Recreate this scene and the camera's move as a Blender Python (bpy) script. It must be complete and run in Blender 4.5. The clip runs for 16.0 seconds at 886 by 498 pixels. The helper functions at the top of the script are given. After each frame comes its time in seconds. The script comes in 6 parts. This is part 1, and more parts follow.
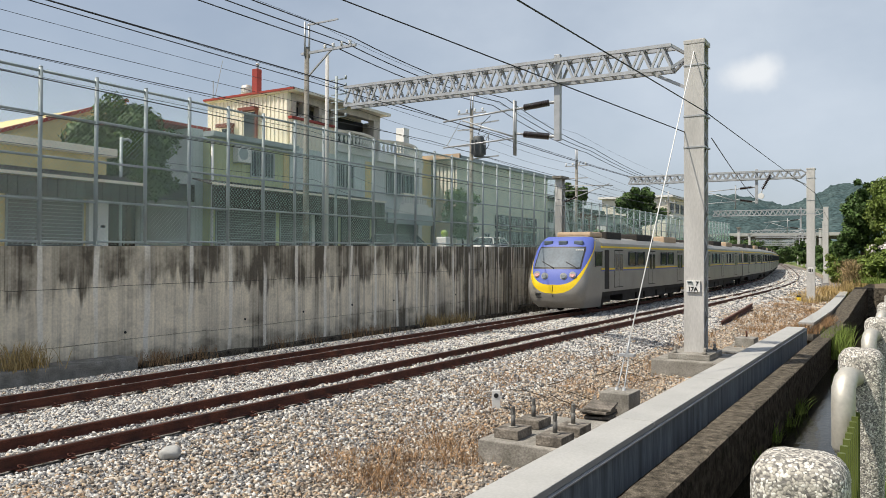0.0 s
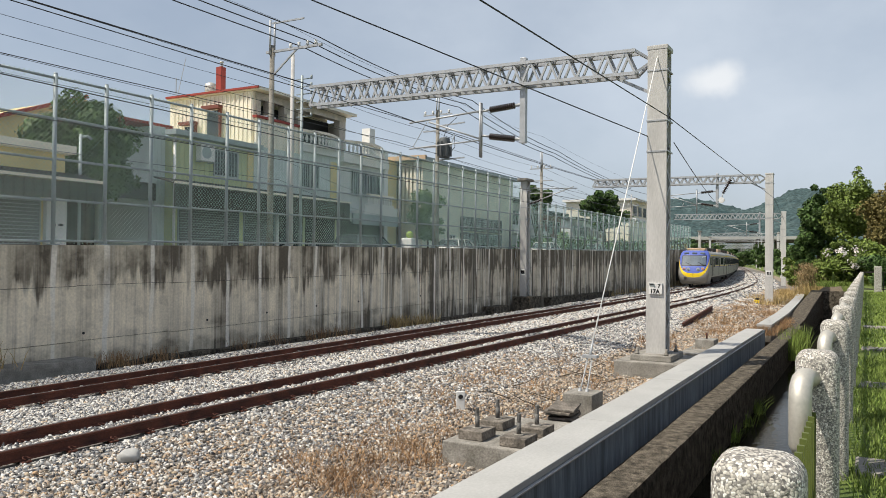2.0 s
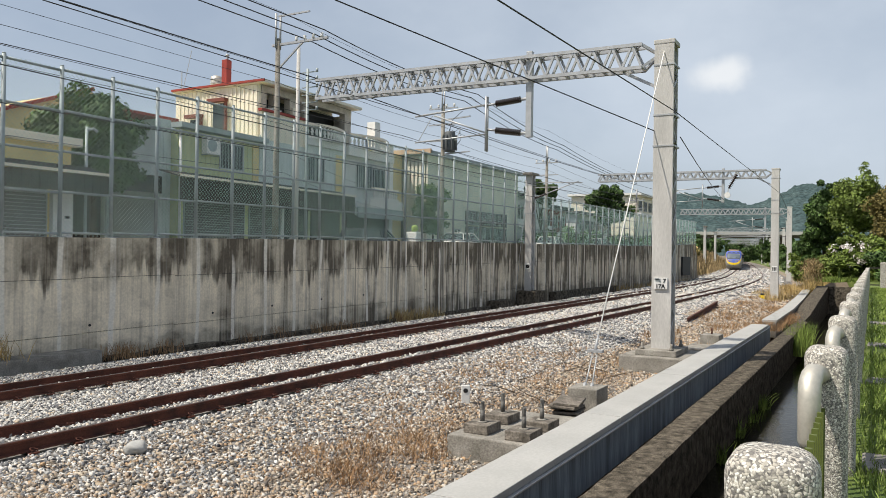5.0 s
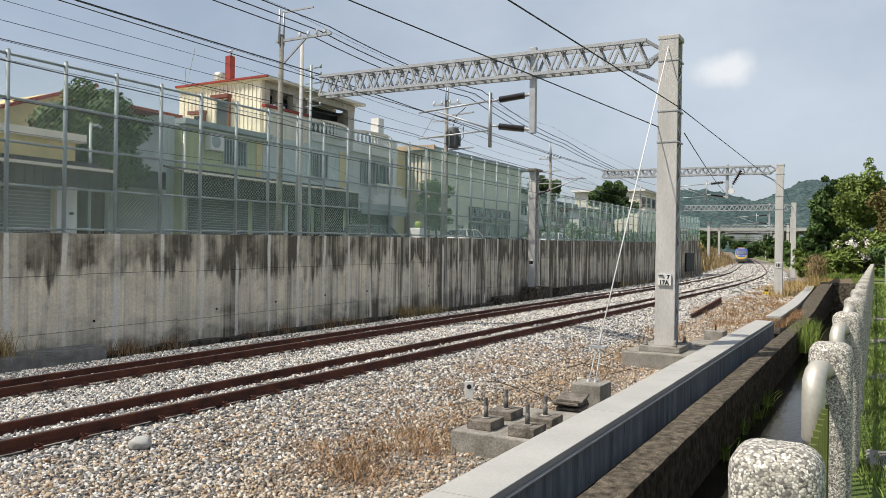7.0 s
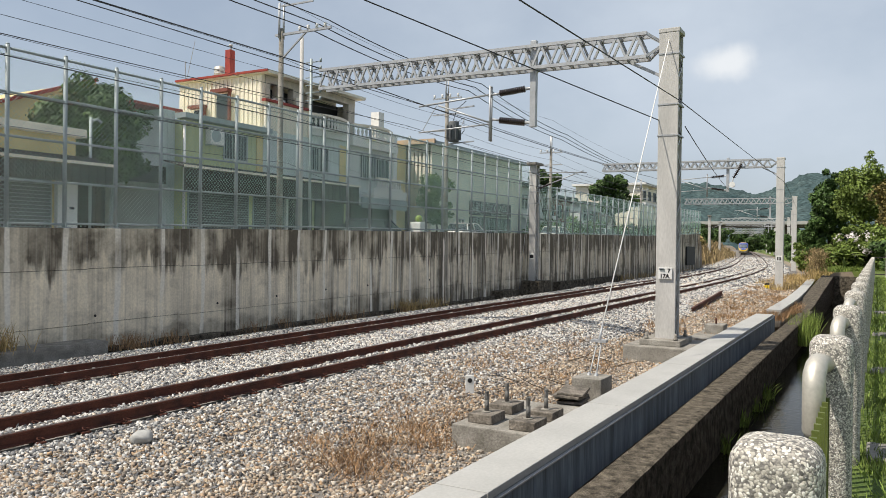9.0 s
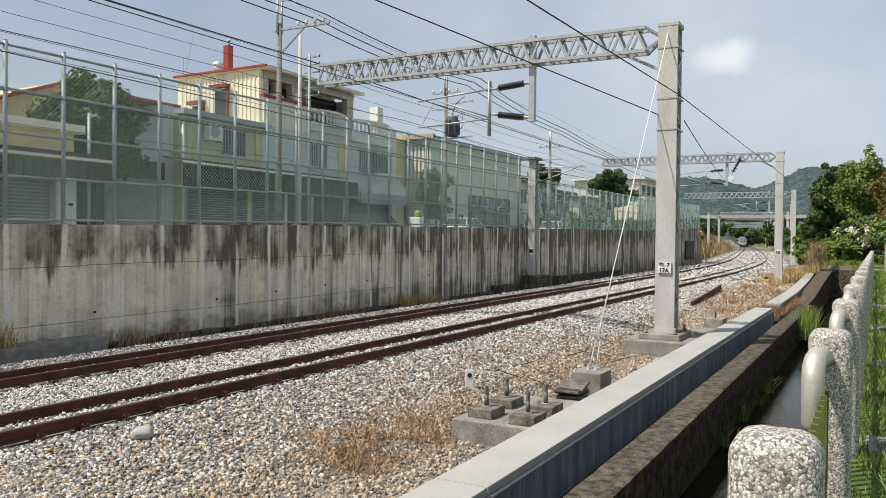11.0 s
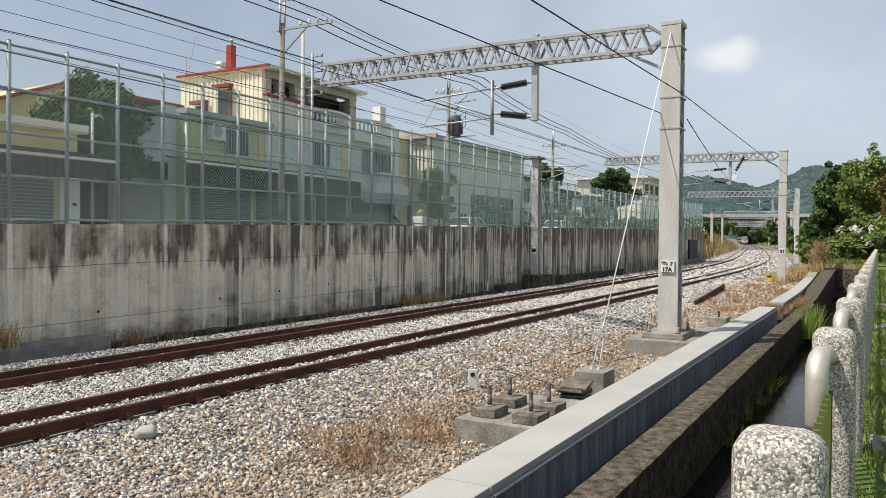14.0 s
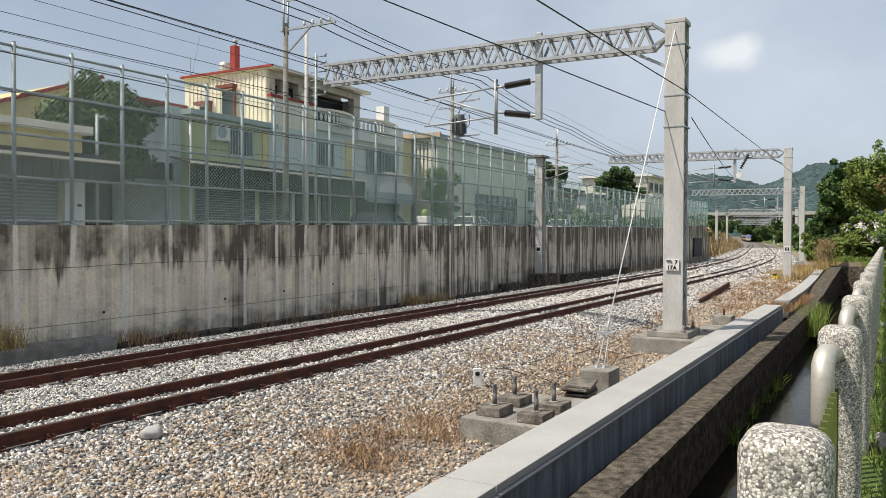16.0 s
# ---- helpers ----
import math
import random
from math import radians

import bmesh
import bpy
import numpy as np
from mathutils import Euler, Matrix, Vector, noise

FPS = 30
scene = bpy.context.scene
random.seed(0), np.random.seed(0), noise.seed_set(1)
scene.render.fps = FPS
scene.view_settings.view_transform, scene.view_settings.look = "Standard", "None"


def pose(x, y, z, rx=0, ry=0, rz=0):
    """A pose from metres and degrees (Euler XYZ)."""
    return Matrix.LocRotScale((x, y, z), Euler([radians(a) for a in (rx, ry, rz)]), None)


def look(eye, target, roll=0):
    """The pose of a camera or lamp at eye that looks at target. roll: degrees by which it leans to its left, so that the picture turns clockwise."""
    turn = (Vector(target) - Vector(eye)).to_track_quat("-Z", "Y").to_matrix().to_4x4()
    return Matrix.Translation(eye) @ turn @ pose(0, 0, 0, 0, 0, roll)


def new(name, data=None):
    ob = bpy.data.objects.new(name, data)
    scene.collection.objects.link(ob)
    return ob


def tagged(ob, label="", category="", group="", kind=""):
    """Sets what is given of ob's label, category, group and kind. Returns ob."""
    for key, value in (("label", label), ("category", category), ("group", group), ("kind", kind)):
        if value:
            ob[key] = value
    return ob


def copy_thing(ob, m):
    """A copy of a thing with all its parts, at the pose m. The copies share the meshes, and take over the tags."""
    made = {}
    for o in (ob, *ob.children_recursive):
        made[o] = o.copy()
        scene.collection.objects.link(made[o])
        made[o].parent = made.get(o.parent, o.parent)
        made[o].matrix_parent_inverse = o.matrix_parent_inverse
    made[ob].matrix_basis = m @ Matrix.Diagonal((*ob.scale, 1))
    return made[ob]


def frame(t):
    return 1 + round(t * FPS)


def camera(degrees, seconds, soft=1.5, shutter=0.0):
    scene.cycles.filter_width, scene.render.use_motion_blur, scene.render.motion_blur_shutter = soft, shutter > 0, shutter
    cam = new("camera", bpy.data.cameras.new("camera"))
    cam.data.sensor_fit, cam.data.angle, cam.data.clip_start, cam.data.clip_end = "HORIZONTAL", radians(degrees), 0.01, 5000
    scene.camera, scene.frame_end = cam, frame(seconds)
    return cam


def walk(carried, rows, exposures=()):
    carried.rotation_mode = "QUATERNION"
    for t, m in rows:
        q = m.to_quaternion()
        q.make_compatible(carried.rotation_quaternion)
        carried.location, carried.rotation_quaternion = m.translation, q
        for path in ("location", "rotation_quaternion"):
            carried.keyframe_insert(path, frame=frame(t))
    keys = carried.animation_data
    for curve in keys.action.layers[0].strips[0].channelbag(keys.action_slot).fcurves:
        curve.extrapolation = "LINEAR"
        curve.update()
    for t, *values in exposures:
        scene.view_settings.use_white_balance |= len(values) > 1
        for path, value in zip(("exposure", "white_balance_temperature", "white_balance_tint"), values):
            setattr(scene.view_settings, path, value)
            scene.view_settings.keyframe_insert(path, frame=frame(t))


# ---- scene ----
cam = camera(59.55, 16.0, soft=0.65)
PATH = [
    (0, pose(0.0123, -0.0218, 2.55, 90.683, -0.264, -58.774)),
    (0.5, pose(0.0123, -0.0218, 2.55, 90.795, -0.204, -60.451)),
    (1, pose(0.0118, -0.0209, 2.55, 90.870, -0.302, -60.788)),
    (1.5, pose(0.0113, -0.0200, 2.55, 90.868, -0.447, -61.115)),
    (2, pose(0.0108, -0.0191, 2.55, 90.799, -0.599, -61.349)),
    (2.5, pose(0.0093, -0.0165, 2.55, 90.712, -0.715, -61.518)),
    (3, pose(0.0069, -0.0122, 2.55, 90.648, -0.772, -61.576)),
    (3.5, pose(0.0044, -0.0078, 2.55, 90.575, -0.850, -61.509)),
    (4, pose(0.0024, -0.0043, 2.55, 90.513, -0.857, -61.333)),
    (6.5, pose(0, 0, 2.55, 90.145, -0.859, -60.751)),
    (7, pose(0, 0, 2.55, 90.056, -0.858, -60.761)),
    (7.5, pose(0, 0, 2.55, 89.956, -0.835, -60.763)),
    (8, pose(0, 0, 2.55, 89.809, -0.806, -60.744)),
    (8.5, pose(0, 0, 2.55, 89.708, -0.799, -60.712)),
    (9, pose(0, 0, 2.55, 89.613, -0.758, -60.716)),
    (11.5, pose(0, 0, 2.55, 89.201, -0.546, -60.757)),
    (12, pose(0, 0, 2.55, 89.185, -0.566, -60.707)),
    (12.5, pose(0, 0, 2.55, 89.196, -0.544, -60.617)),
    (13, pose(0, 0, 2.55, 89.195, -0.550, -60.581)),
    (13.5, pose(0, 0, 2.55, 89.198, -0.534, -60.570)),
    (14, pose(0, 0, 2.55, 89.192, -0.479, -60.554)),
    (14.5, pose(0, 0, 2.55, 89.170, -0.431, -60.530)),
    (15, pose(0, 0, 2.55, 89.162, -0.361, -60.437)),
    (15.5, pose(0, 0, 2.55, 89.159, -0.337, -60.343)),
    (16, pose(0, 0, 2.55, 89.141, -0.217, -60.238)),
]
walk(cam, PATH)

# ---- world, sun ----
SUN_AZ, SUN_EL = 138.0, 58.0     # degrees from +x towards +y, and up


def build_world():
    w = bpy.data.worlds.new("sky")
    scene.world = w
    w.use_nodes = True
    nt = w.node_tree
    nt.nodes.clear()
    out = nt.nodes.new("ShaderNodeOutputWorld")
    bg = nt.nodes.new("ShaderNodeBackground")
    sky = nt.nodes.new("ShaderNodeTexSky")
    sky.sky_type, sky.sun_disc = "NISHITA", False
    sky.sun_elevation, sky.sun_rotation = radians(SUN_EL), radians(90 - SUN_AZ)
    sky.air_density, sky.dust_density, sky.ozone_density = 1.0, 2.2, 1.2
    co = nt.nodes.new("ShaderNodeTexCoord")
    mp = nt.nodes.new("ShaderNodeMapping")
    mp.inputs["Scale"].default_value = (1.0, 1.0, 1.7)
    nz = nt.nodes.new("ShaderNodeTexNoise")
    nz.inputs["Scale"].default_value, nz.inputs["Detail"].default_value = 2.2, 6.0
    nz.inputs["Roughness"].default_value = 0.55
    rp = nt.nodes.new("ShaderNodeValToRGB")
    rp.color_ramp.elements[0].position, rp.color_ramp.elements[1].position = 0.36, 0.74
    rp.color_ramp.elements[0].color = (0.50, 0.50, 0.50, 1)
    rp.color_ramp.elements[1].color = (0.95, 0.95, 0.95, 1)
    # one small fair-weather cloud
    d = Vector((0.9634, 0.1574, 0.2170)).normalized()
    sub = nt.nodes.new("ShaderNodeVectorMath")
    sub.operation = "SUBTRACT"
    sub.inputs[1].default_value = d
    sc = nt.nodes.new("ShaderNodeVectorMath")
    sc.operation = "MULTIPLY"
    sc.inputs[1].default_value = (21.0, 21.0, 38.0)
    n2 = nt.nodes.new("ShaderNodeTexNoise")
    n2.inputs["Scale"].default_value, n2.inputs["Detail"].default_value = 22.0, 5.0
    ln = nt.nodes.new("ShaderNodeVectorMath")
    ln.operation = "LENGTH"
    ad = nt.nodes.new("ShaderNodeMath")
    ad.operation = "MULTIPLY_ADD"
    ad.inputs[1].default_value = 1.0
    r2 = nt.nodes.new("ShaderNodeMapRange")
    r2.inputs["From Min"].default_value, r2.inputs["From Max"].default_value = 1.55, 0.75
    r2.inputs["To Min"].default_value, r2.inputs["To Max"].default_value = 0.0, 0.95
    r2.interpolation_type = "SMOOTHSTEP"
    mx = nt.nodes.new("ShaderNodeMath")
    mx.operation = "MAXIMUM"
    mix = nt.nodes.new("ShaderNodeMix")
    mix.data_type = "RGBA"
    mix.inputs[7].default_value = (6.4, 7.15, 8.1, 1)
    L = nt.links.new
    L(co.outputs["Generated"], mp.inputs[0]); L(mp.outputs[0], nz.inputs["Vector"]); L(nz.outputs[0], rp.inputs[0])
    L(co.outputs["Generated"], sub.inputs[0]); L(sub.outputs[0], sc.inputs[0]); L(sc.outputs[0], ln.inputs[0])
    L(co.outputs["Generated"], n2.inputs["Vector"]); L(n2.outputs[0], ad.inputs[0]); L(ln.outputs["Value"], ad.inputs[2])
    L(ad.outputs[0], r2.inputs["Value"])
    puff = nt.nodes.new("ShaderNodeMix")
    puff.data_type = "RGBA"
    puff.inputs[7].default_value = (8.6, 8.9, 9.2, 1)
    L(rp.outputs[0], mx.inputs[0]); mx.inputs[1].default_value = 0.0
    # thin haze lies low; overhead the sky is clear
    sz = nt.nodes.new("ShaderNodeSeparateXYZ")
    fall = nt.nodes.new("ShaderNodeMapRange")
    fall.inputs["From Min"].default_value, fall.inputs["From Max"].default_value = 0.30, 0.62
    fall.inputs["To Min"].default_value, fall.inputs["To Max"].default_value = 1.0, 0.5
    mu = nt.nodes.new("ShaderNodeMath")
    mu.operation = "MULTIPLY"
    L(co.outputs["Generated"], sz.inputs[0]); L(sz.outputs["Z"], fall.inputs[0]); L(fall.outputs[0], mu.inputs[1]); L(mx.outputs[0], mu.inputs[0])
    thin = nt.nodes.new("ShaderNodeMapRange")
    thin.inputs["From Min"].default_value, thin.inputs["From Max"].default_value = 0.5, 0.9
    thin.inputs["To Min"].default_value, thin.inputs["To Max"].default_value = 1.0, 0.62
    m2 = nt.nodes.new("ShaderNodeMath")
    m2.operation = "MULTIPLY"
    L(sz.outputs["Y"], thin.inputs[0]); L(thin.outputs[0], m2.inputs[1]); L(mu.outputs[0], m2.inputs[0])
    L(m2.outputs[0], mix.inputs[0]); L(sky.outputs[0], mix.inputs[6]); L(mix.outputs[2], puff.inputs[6]); L(r2.outputs[0], puff.inputs[0]); L(puff.outputs[2], bg.inputs[0])
    bg.inputs[1].default_value = 0.1
    L(bg.outputs[0], out.inputs[0])
    sun = bpy.data.lights.new("sun", "SUN")
    sun.energy, sun.angle, sun.color = 5.0, radians(0.6), (1.0, 0.93, 0.81)
    ob = new("sun", sun)
    d = Vector((math.cos(radians(SUN_AZ)) * math.cos(radians(SUN_EL)), math.sin(radians(SUN_AZ)) * math.cos(radians(SUN_EL)), math.sin(radians(SUN_EL))))
    ob.matrix_basis = look(d * 200, (0, 0, 0))


build_world()
scene.view_settings.exposure = 0.0


# ---- materials ----
FENCE_X0, FENCE_DX = 12.38 - 1.497 * 14, 1.497


def mat(name, col, rough=0.7, var=0.25, scale=6.0, fine=60.0, bump=0.15, metal=0.0, col2=None, island=0.0, obj=0.0, spec=0.4, stretch=(1, 1, 1)):
    """A surface with colour variation at two scales, fine relief, and a random shade per piece."""
    m = bpy.data.materials.new(name)
    m.use_nodes = True
    nt = m.node_tree
    b = nt.nodes["Principled BSDF"]
    L = nt.links.new
    co = nt.nodes.new("ShaderNodeTexCoord")
    mp = nt.nodes.new("ShaderNodeMapping")
    mp.inputs["Scale"].default_value = stretch
    L(co.outputs["Object"], mp.inputs[0])
    n1 = nt.nodes.new("ShaderNodeTexNoise")
    n1.inputs["Scale"].default_value, n1.inputs["Detail"].default_value = scale, 5.0
    n2 = nt.nodes.new("ShaderNodeTexNoise")
    n2.inputs["Scale"].default_value, n2.inputs["Detail"].default_value = fine, 3.0
    L(mp.outputs[0], n1.inputs["Vector"]); L(mp.outputs[0], n2.inputs["Vector"])
    r1 = nt.nodes.new("ShaderNodeMapRange")
    r1.inputs["From Min"].default_value, r1.inputs["From Max"].default_value = 0.3, 0.7
    L(n1.outputs[0], r1.inputs[0])
    mix = nt.nodes.new("ShaderNodeMix")
    mix.data_type = "RGBA"
    c2 = col2 or tuple(c * (1 - var) for c in col)
    mix.inputs[6].default_value, mix.inputs[7].default_value = (*col, 1), (*c2, 1)
    L(r1.outputs[0], mix.inputs[0])
    hsv = nt.nodes.new("ShaderNodeHueSaturation")
    L(mix.outputs[2], hsv.inputs["Color"])
    v = nt.nodes.new("ShaderNodeMapRange")
    v.inputs["From Min"].default_value, v.inputs["From Max"].default_value = 0.25, 0.75
    v.inputs["To Min"].default_value, v.inputs["To Max"].default_value = 1 - var * 0.6, 1 + var * 0.6
    L(n2.outputs[0], v.inputs[0])
    last = v.outputs[0]
    for src, amount in (("island", island), ("obj", obj)):
        if amount:
            g = nt.nodes.new("ShaderNodeNewGeometry" if src == "island" else "ShaderNodeObjectInfo")
            k = nt.nodes.new("ShaderNodeMapRange")
            k.inputs["To Min"].default_value, k.inputs["To Max"].default_value = 1 - amount, 1 + amount
            L(g.outputs["Random Per Island" if src == "island" else "Random"], k.inputs[0])
            mu = nt.nodes.new("ShaderNodeMath")
            mu.operation = "MULTIPLY"
            L(last, mu.inputs[0]); L(k.outputs[0], mu.inputs[1])
            last = mu.outputs[0]
    L(last, hsv.inputs["Value"])
    L(hsv.outputs[0], b.inputs["Base Color"])
    b.inputs["Roughness"].default_value, b.inputs["Metallic"].default_value = rough, metal
    b.inputs["Specular IOR Level"].default_value = spec
    if bump:
        bp = nt.nodes.new("ShaderNodeBump")
        bp.inputs["Strength"].default_value, bp.inputs["Distance"].default_value = bump, 0.02
        L(n2.outputs[0], bp.inputs["Height"]); L(bp.outputs[0], b.inputs["Normal"])
    return m


def ramp_mat(name, stops, rough=0.85, fine=50.0, bump=0.3, var=0.3):
    """Loose pieces: each island takes a colour from a ramp."""
    m = mat(name, (0.5, 0.5, 0.5), rough, var, 8.0, fine, bump)
    nt = m.node_tree
    g = nt.nodes.new("ShaderNodeNewGeometry")
    r = nt.nodes.new("ShaderNodeValToRGB")
    r.color_ramp.interpolation = "LINEAR"
    el = r.color_ramp.elements
    while len(el) < len(stops):
        el.new(0.5)
    for e, (p, c) in zip(el, stops):
        e.position, e.color = p, (*c, 1)
    hsv = [n for n in nt.nodes if n.bl_idname == "ShaderNodeHueSaturation"][0]
    nt.links.new(g.outputs["Random Per Island"], r.inputs[0])
    nt.links.new(r.outputs[0], hsv.inputs["Color"])
    return m


def stained_wall_mat(name, light, dark):
    """Weathered cast concrete: a grimy top lift, run-off streaks, and pale lime runs below the fence posts."""
    m = mat(name, light, 0.9, 0.22, 0.9, 16.0, 0.3, spec=0.2)
    nt = m.node_tree
    L = nt.links.new
    hsv = [n for n in nt.nodes if n.bl_idname == "ShaderNodeHueSaturation"][0]
    src = hsv.inputs["Color"].links[0].from_socket
    co = [n for n in nt.nodes if n.bl_idname == "ShaderNodeTexCoord"][0]
    sx = nt.nodes.new("ShaderNodeSeparateXYZ")
    L(co.outputs["Object"], sx.inputs[0])

    def calc(op, a, b=0.0, c=0.0, clamp=False):
        n = nt.nodes.new("ShaderNodeMath")
        n.operation, n.use_clamp = op, clamp
        for i, v in enumerate((a, b, c)):
            if isinstance(v, (int, float)):
                n.inputs[i].default_value = v
            else:
                L(v, n.inputs[i])
        return n.outputs[0]

    def streak(st, lo, hi, w, detail=5.0):
        mp = nt.nodes.new("ShaderNodeMapping")
        mp.inputs["Scale"].default_value = st
        n = nt.nodes.new("ShaderNodeTexNoise")
        n.inputs["Scale"].default_value, n.inputs["Detail"].default_value = 1.0, detail
        L(co.outputs["Object"], mp.inputs[0]); L(mp.outputs[0], n.inputs["Vector"])
        return span(n.outputs[0], lo, hi, 0.0, w)

    def span(v, lo, hi, a, b):
        r = nt.nodes.new("ShaderNodeMapRange")
        r.interpolation_type = "SMOOTHSTEP"
        r.inputs["From Min"].default_value, r.inputs["From Max"].default_value = lo, hi
        r.inputs["To Min"].default_value, r.inputs["To Max"].default_value = a, b
        L(v, r.inputs[0])
        return r.outputs[0]

    # the stretch farther along is older and far more streaked
    age = span(sx.outputs["X"], 15.0, 36.0, 0.3, 1.05)
    runs = calc("ADD", streak((0.9, 0.5, 0.10), 0.53, 0.62, 0.62), streak((4.0, 1.0, 0.13), 0.52, 0.60, 0.55))
    runs = calc("ADD", runs, streak((13.0, 1.0, 0.2), 0.5, 0.6, 0.32))
    runs = calc("MULTIPLY", runs, age)
    runs = calc("ADD", runs, span(sx.outputs["X"], 26.0, 42.0, 0.0, 0.22))
    runs = calc("ADD", runs, streak((0.8, 0.5, 0.035), 0.57, 0.62, 0.42))
    # grime on the top lift, with a ragged lower edge
    drip = calc("ADD", streak((1.6, 1.0, 0.3), 0.3, 0.7, 0.75), streak((6.0, 1.0, 0.3), 0.3, 0.7, 0.5))
    rise = calc("MULTIPLY_ADD", sx.outputs["X"], -0.012, sx.outputs["Z"])
    top = span(calc("ADD", rise, drip), 2.0, 2.45, 0.0, 0.72)
    top = calc("MULTIPLY", top, calc("ADD", streak((1.3, 1.0, 0.8), 0.35, 0.65, 0.75), 0.35))
    foot = span(calc("ADD", rise, streak((0.8, 1.0, 1.5), 0.3, 0.7, 0.8)), 0.75, 0.0, 0.0, 0.4)
    dirt = calc("ADD", calc("ADD", runs, top), calc("ADD", foot, streak((2.4, 2.0, 3.2), 0.5, 0.68, 0.16)), clamp=True)
    dirt = calc("MINIMUM", dirt, 0.93)
    mix = nt.nodes.new("ShaderNodeMix")
    mix.data_type = "RGBA"
    mix.inputs[7].default_value = (*dark, 1)
    L(dirt, mix.inputs[0]); L(src, mix.inputs[6])
    # lime washed down from each post foot
    bay = calc("ADD", calc("DIVIDE", calc("SUBTRACT", sx.outputs["X"], FENCE_X0), FENCE_DX), streak((1.4, 1.0, 0.35), 0.2, 0.8, 0.09))
    off = calc("ABSOLUTE", calc("SUBTRACT", calc("FRACT", bay), 0.54))
    lime = calc("MULTIPLY", span(calc("SUBTRACT", 0.5, off), 0.06, 0.03, 0.0, 0.95), streak((0.55, 1.0, 0.4), 0.4, 0.5, 1.0))
    lime = calc("ADD", lime, calc("MULTIPLY", streak((8.0, 1.0, 0.12), 0.56, 0.62, 0.42), age), clamp=True)
    pale = nt.nodes.new("ShaderNodeMix")
    pale.data_type = "RGBA"
    pale.inputs[7].default_value = (0.82, 0.77, 0.67, 1)
    L(lime, pale.inputs[0]); L(mix.outputs[2], pale.inputs[6]); L(pale.outputs[2], hsv.inputs["Color"])
    return m


def glass_mat(name, tint=(0.035, 0.042, 0.05), rough=0.1):
    return mat(name, tint, rough, 0.2, 2.0, 8.0, 0.0, spec=0.5)


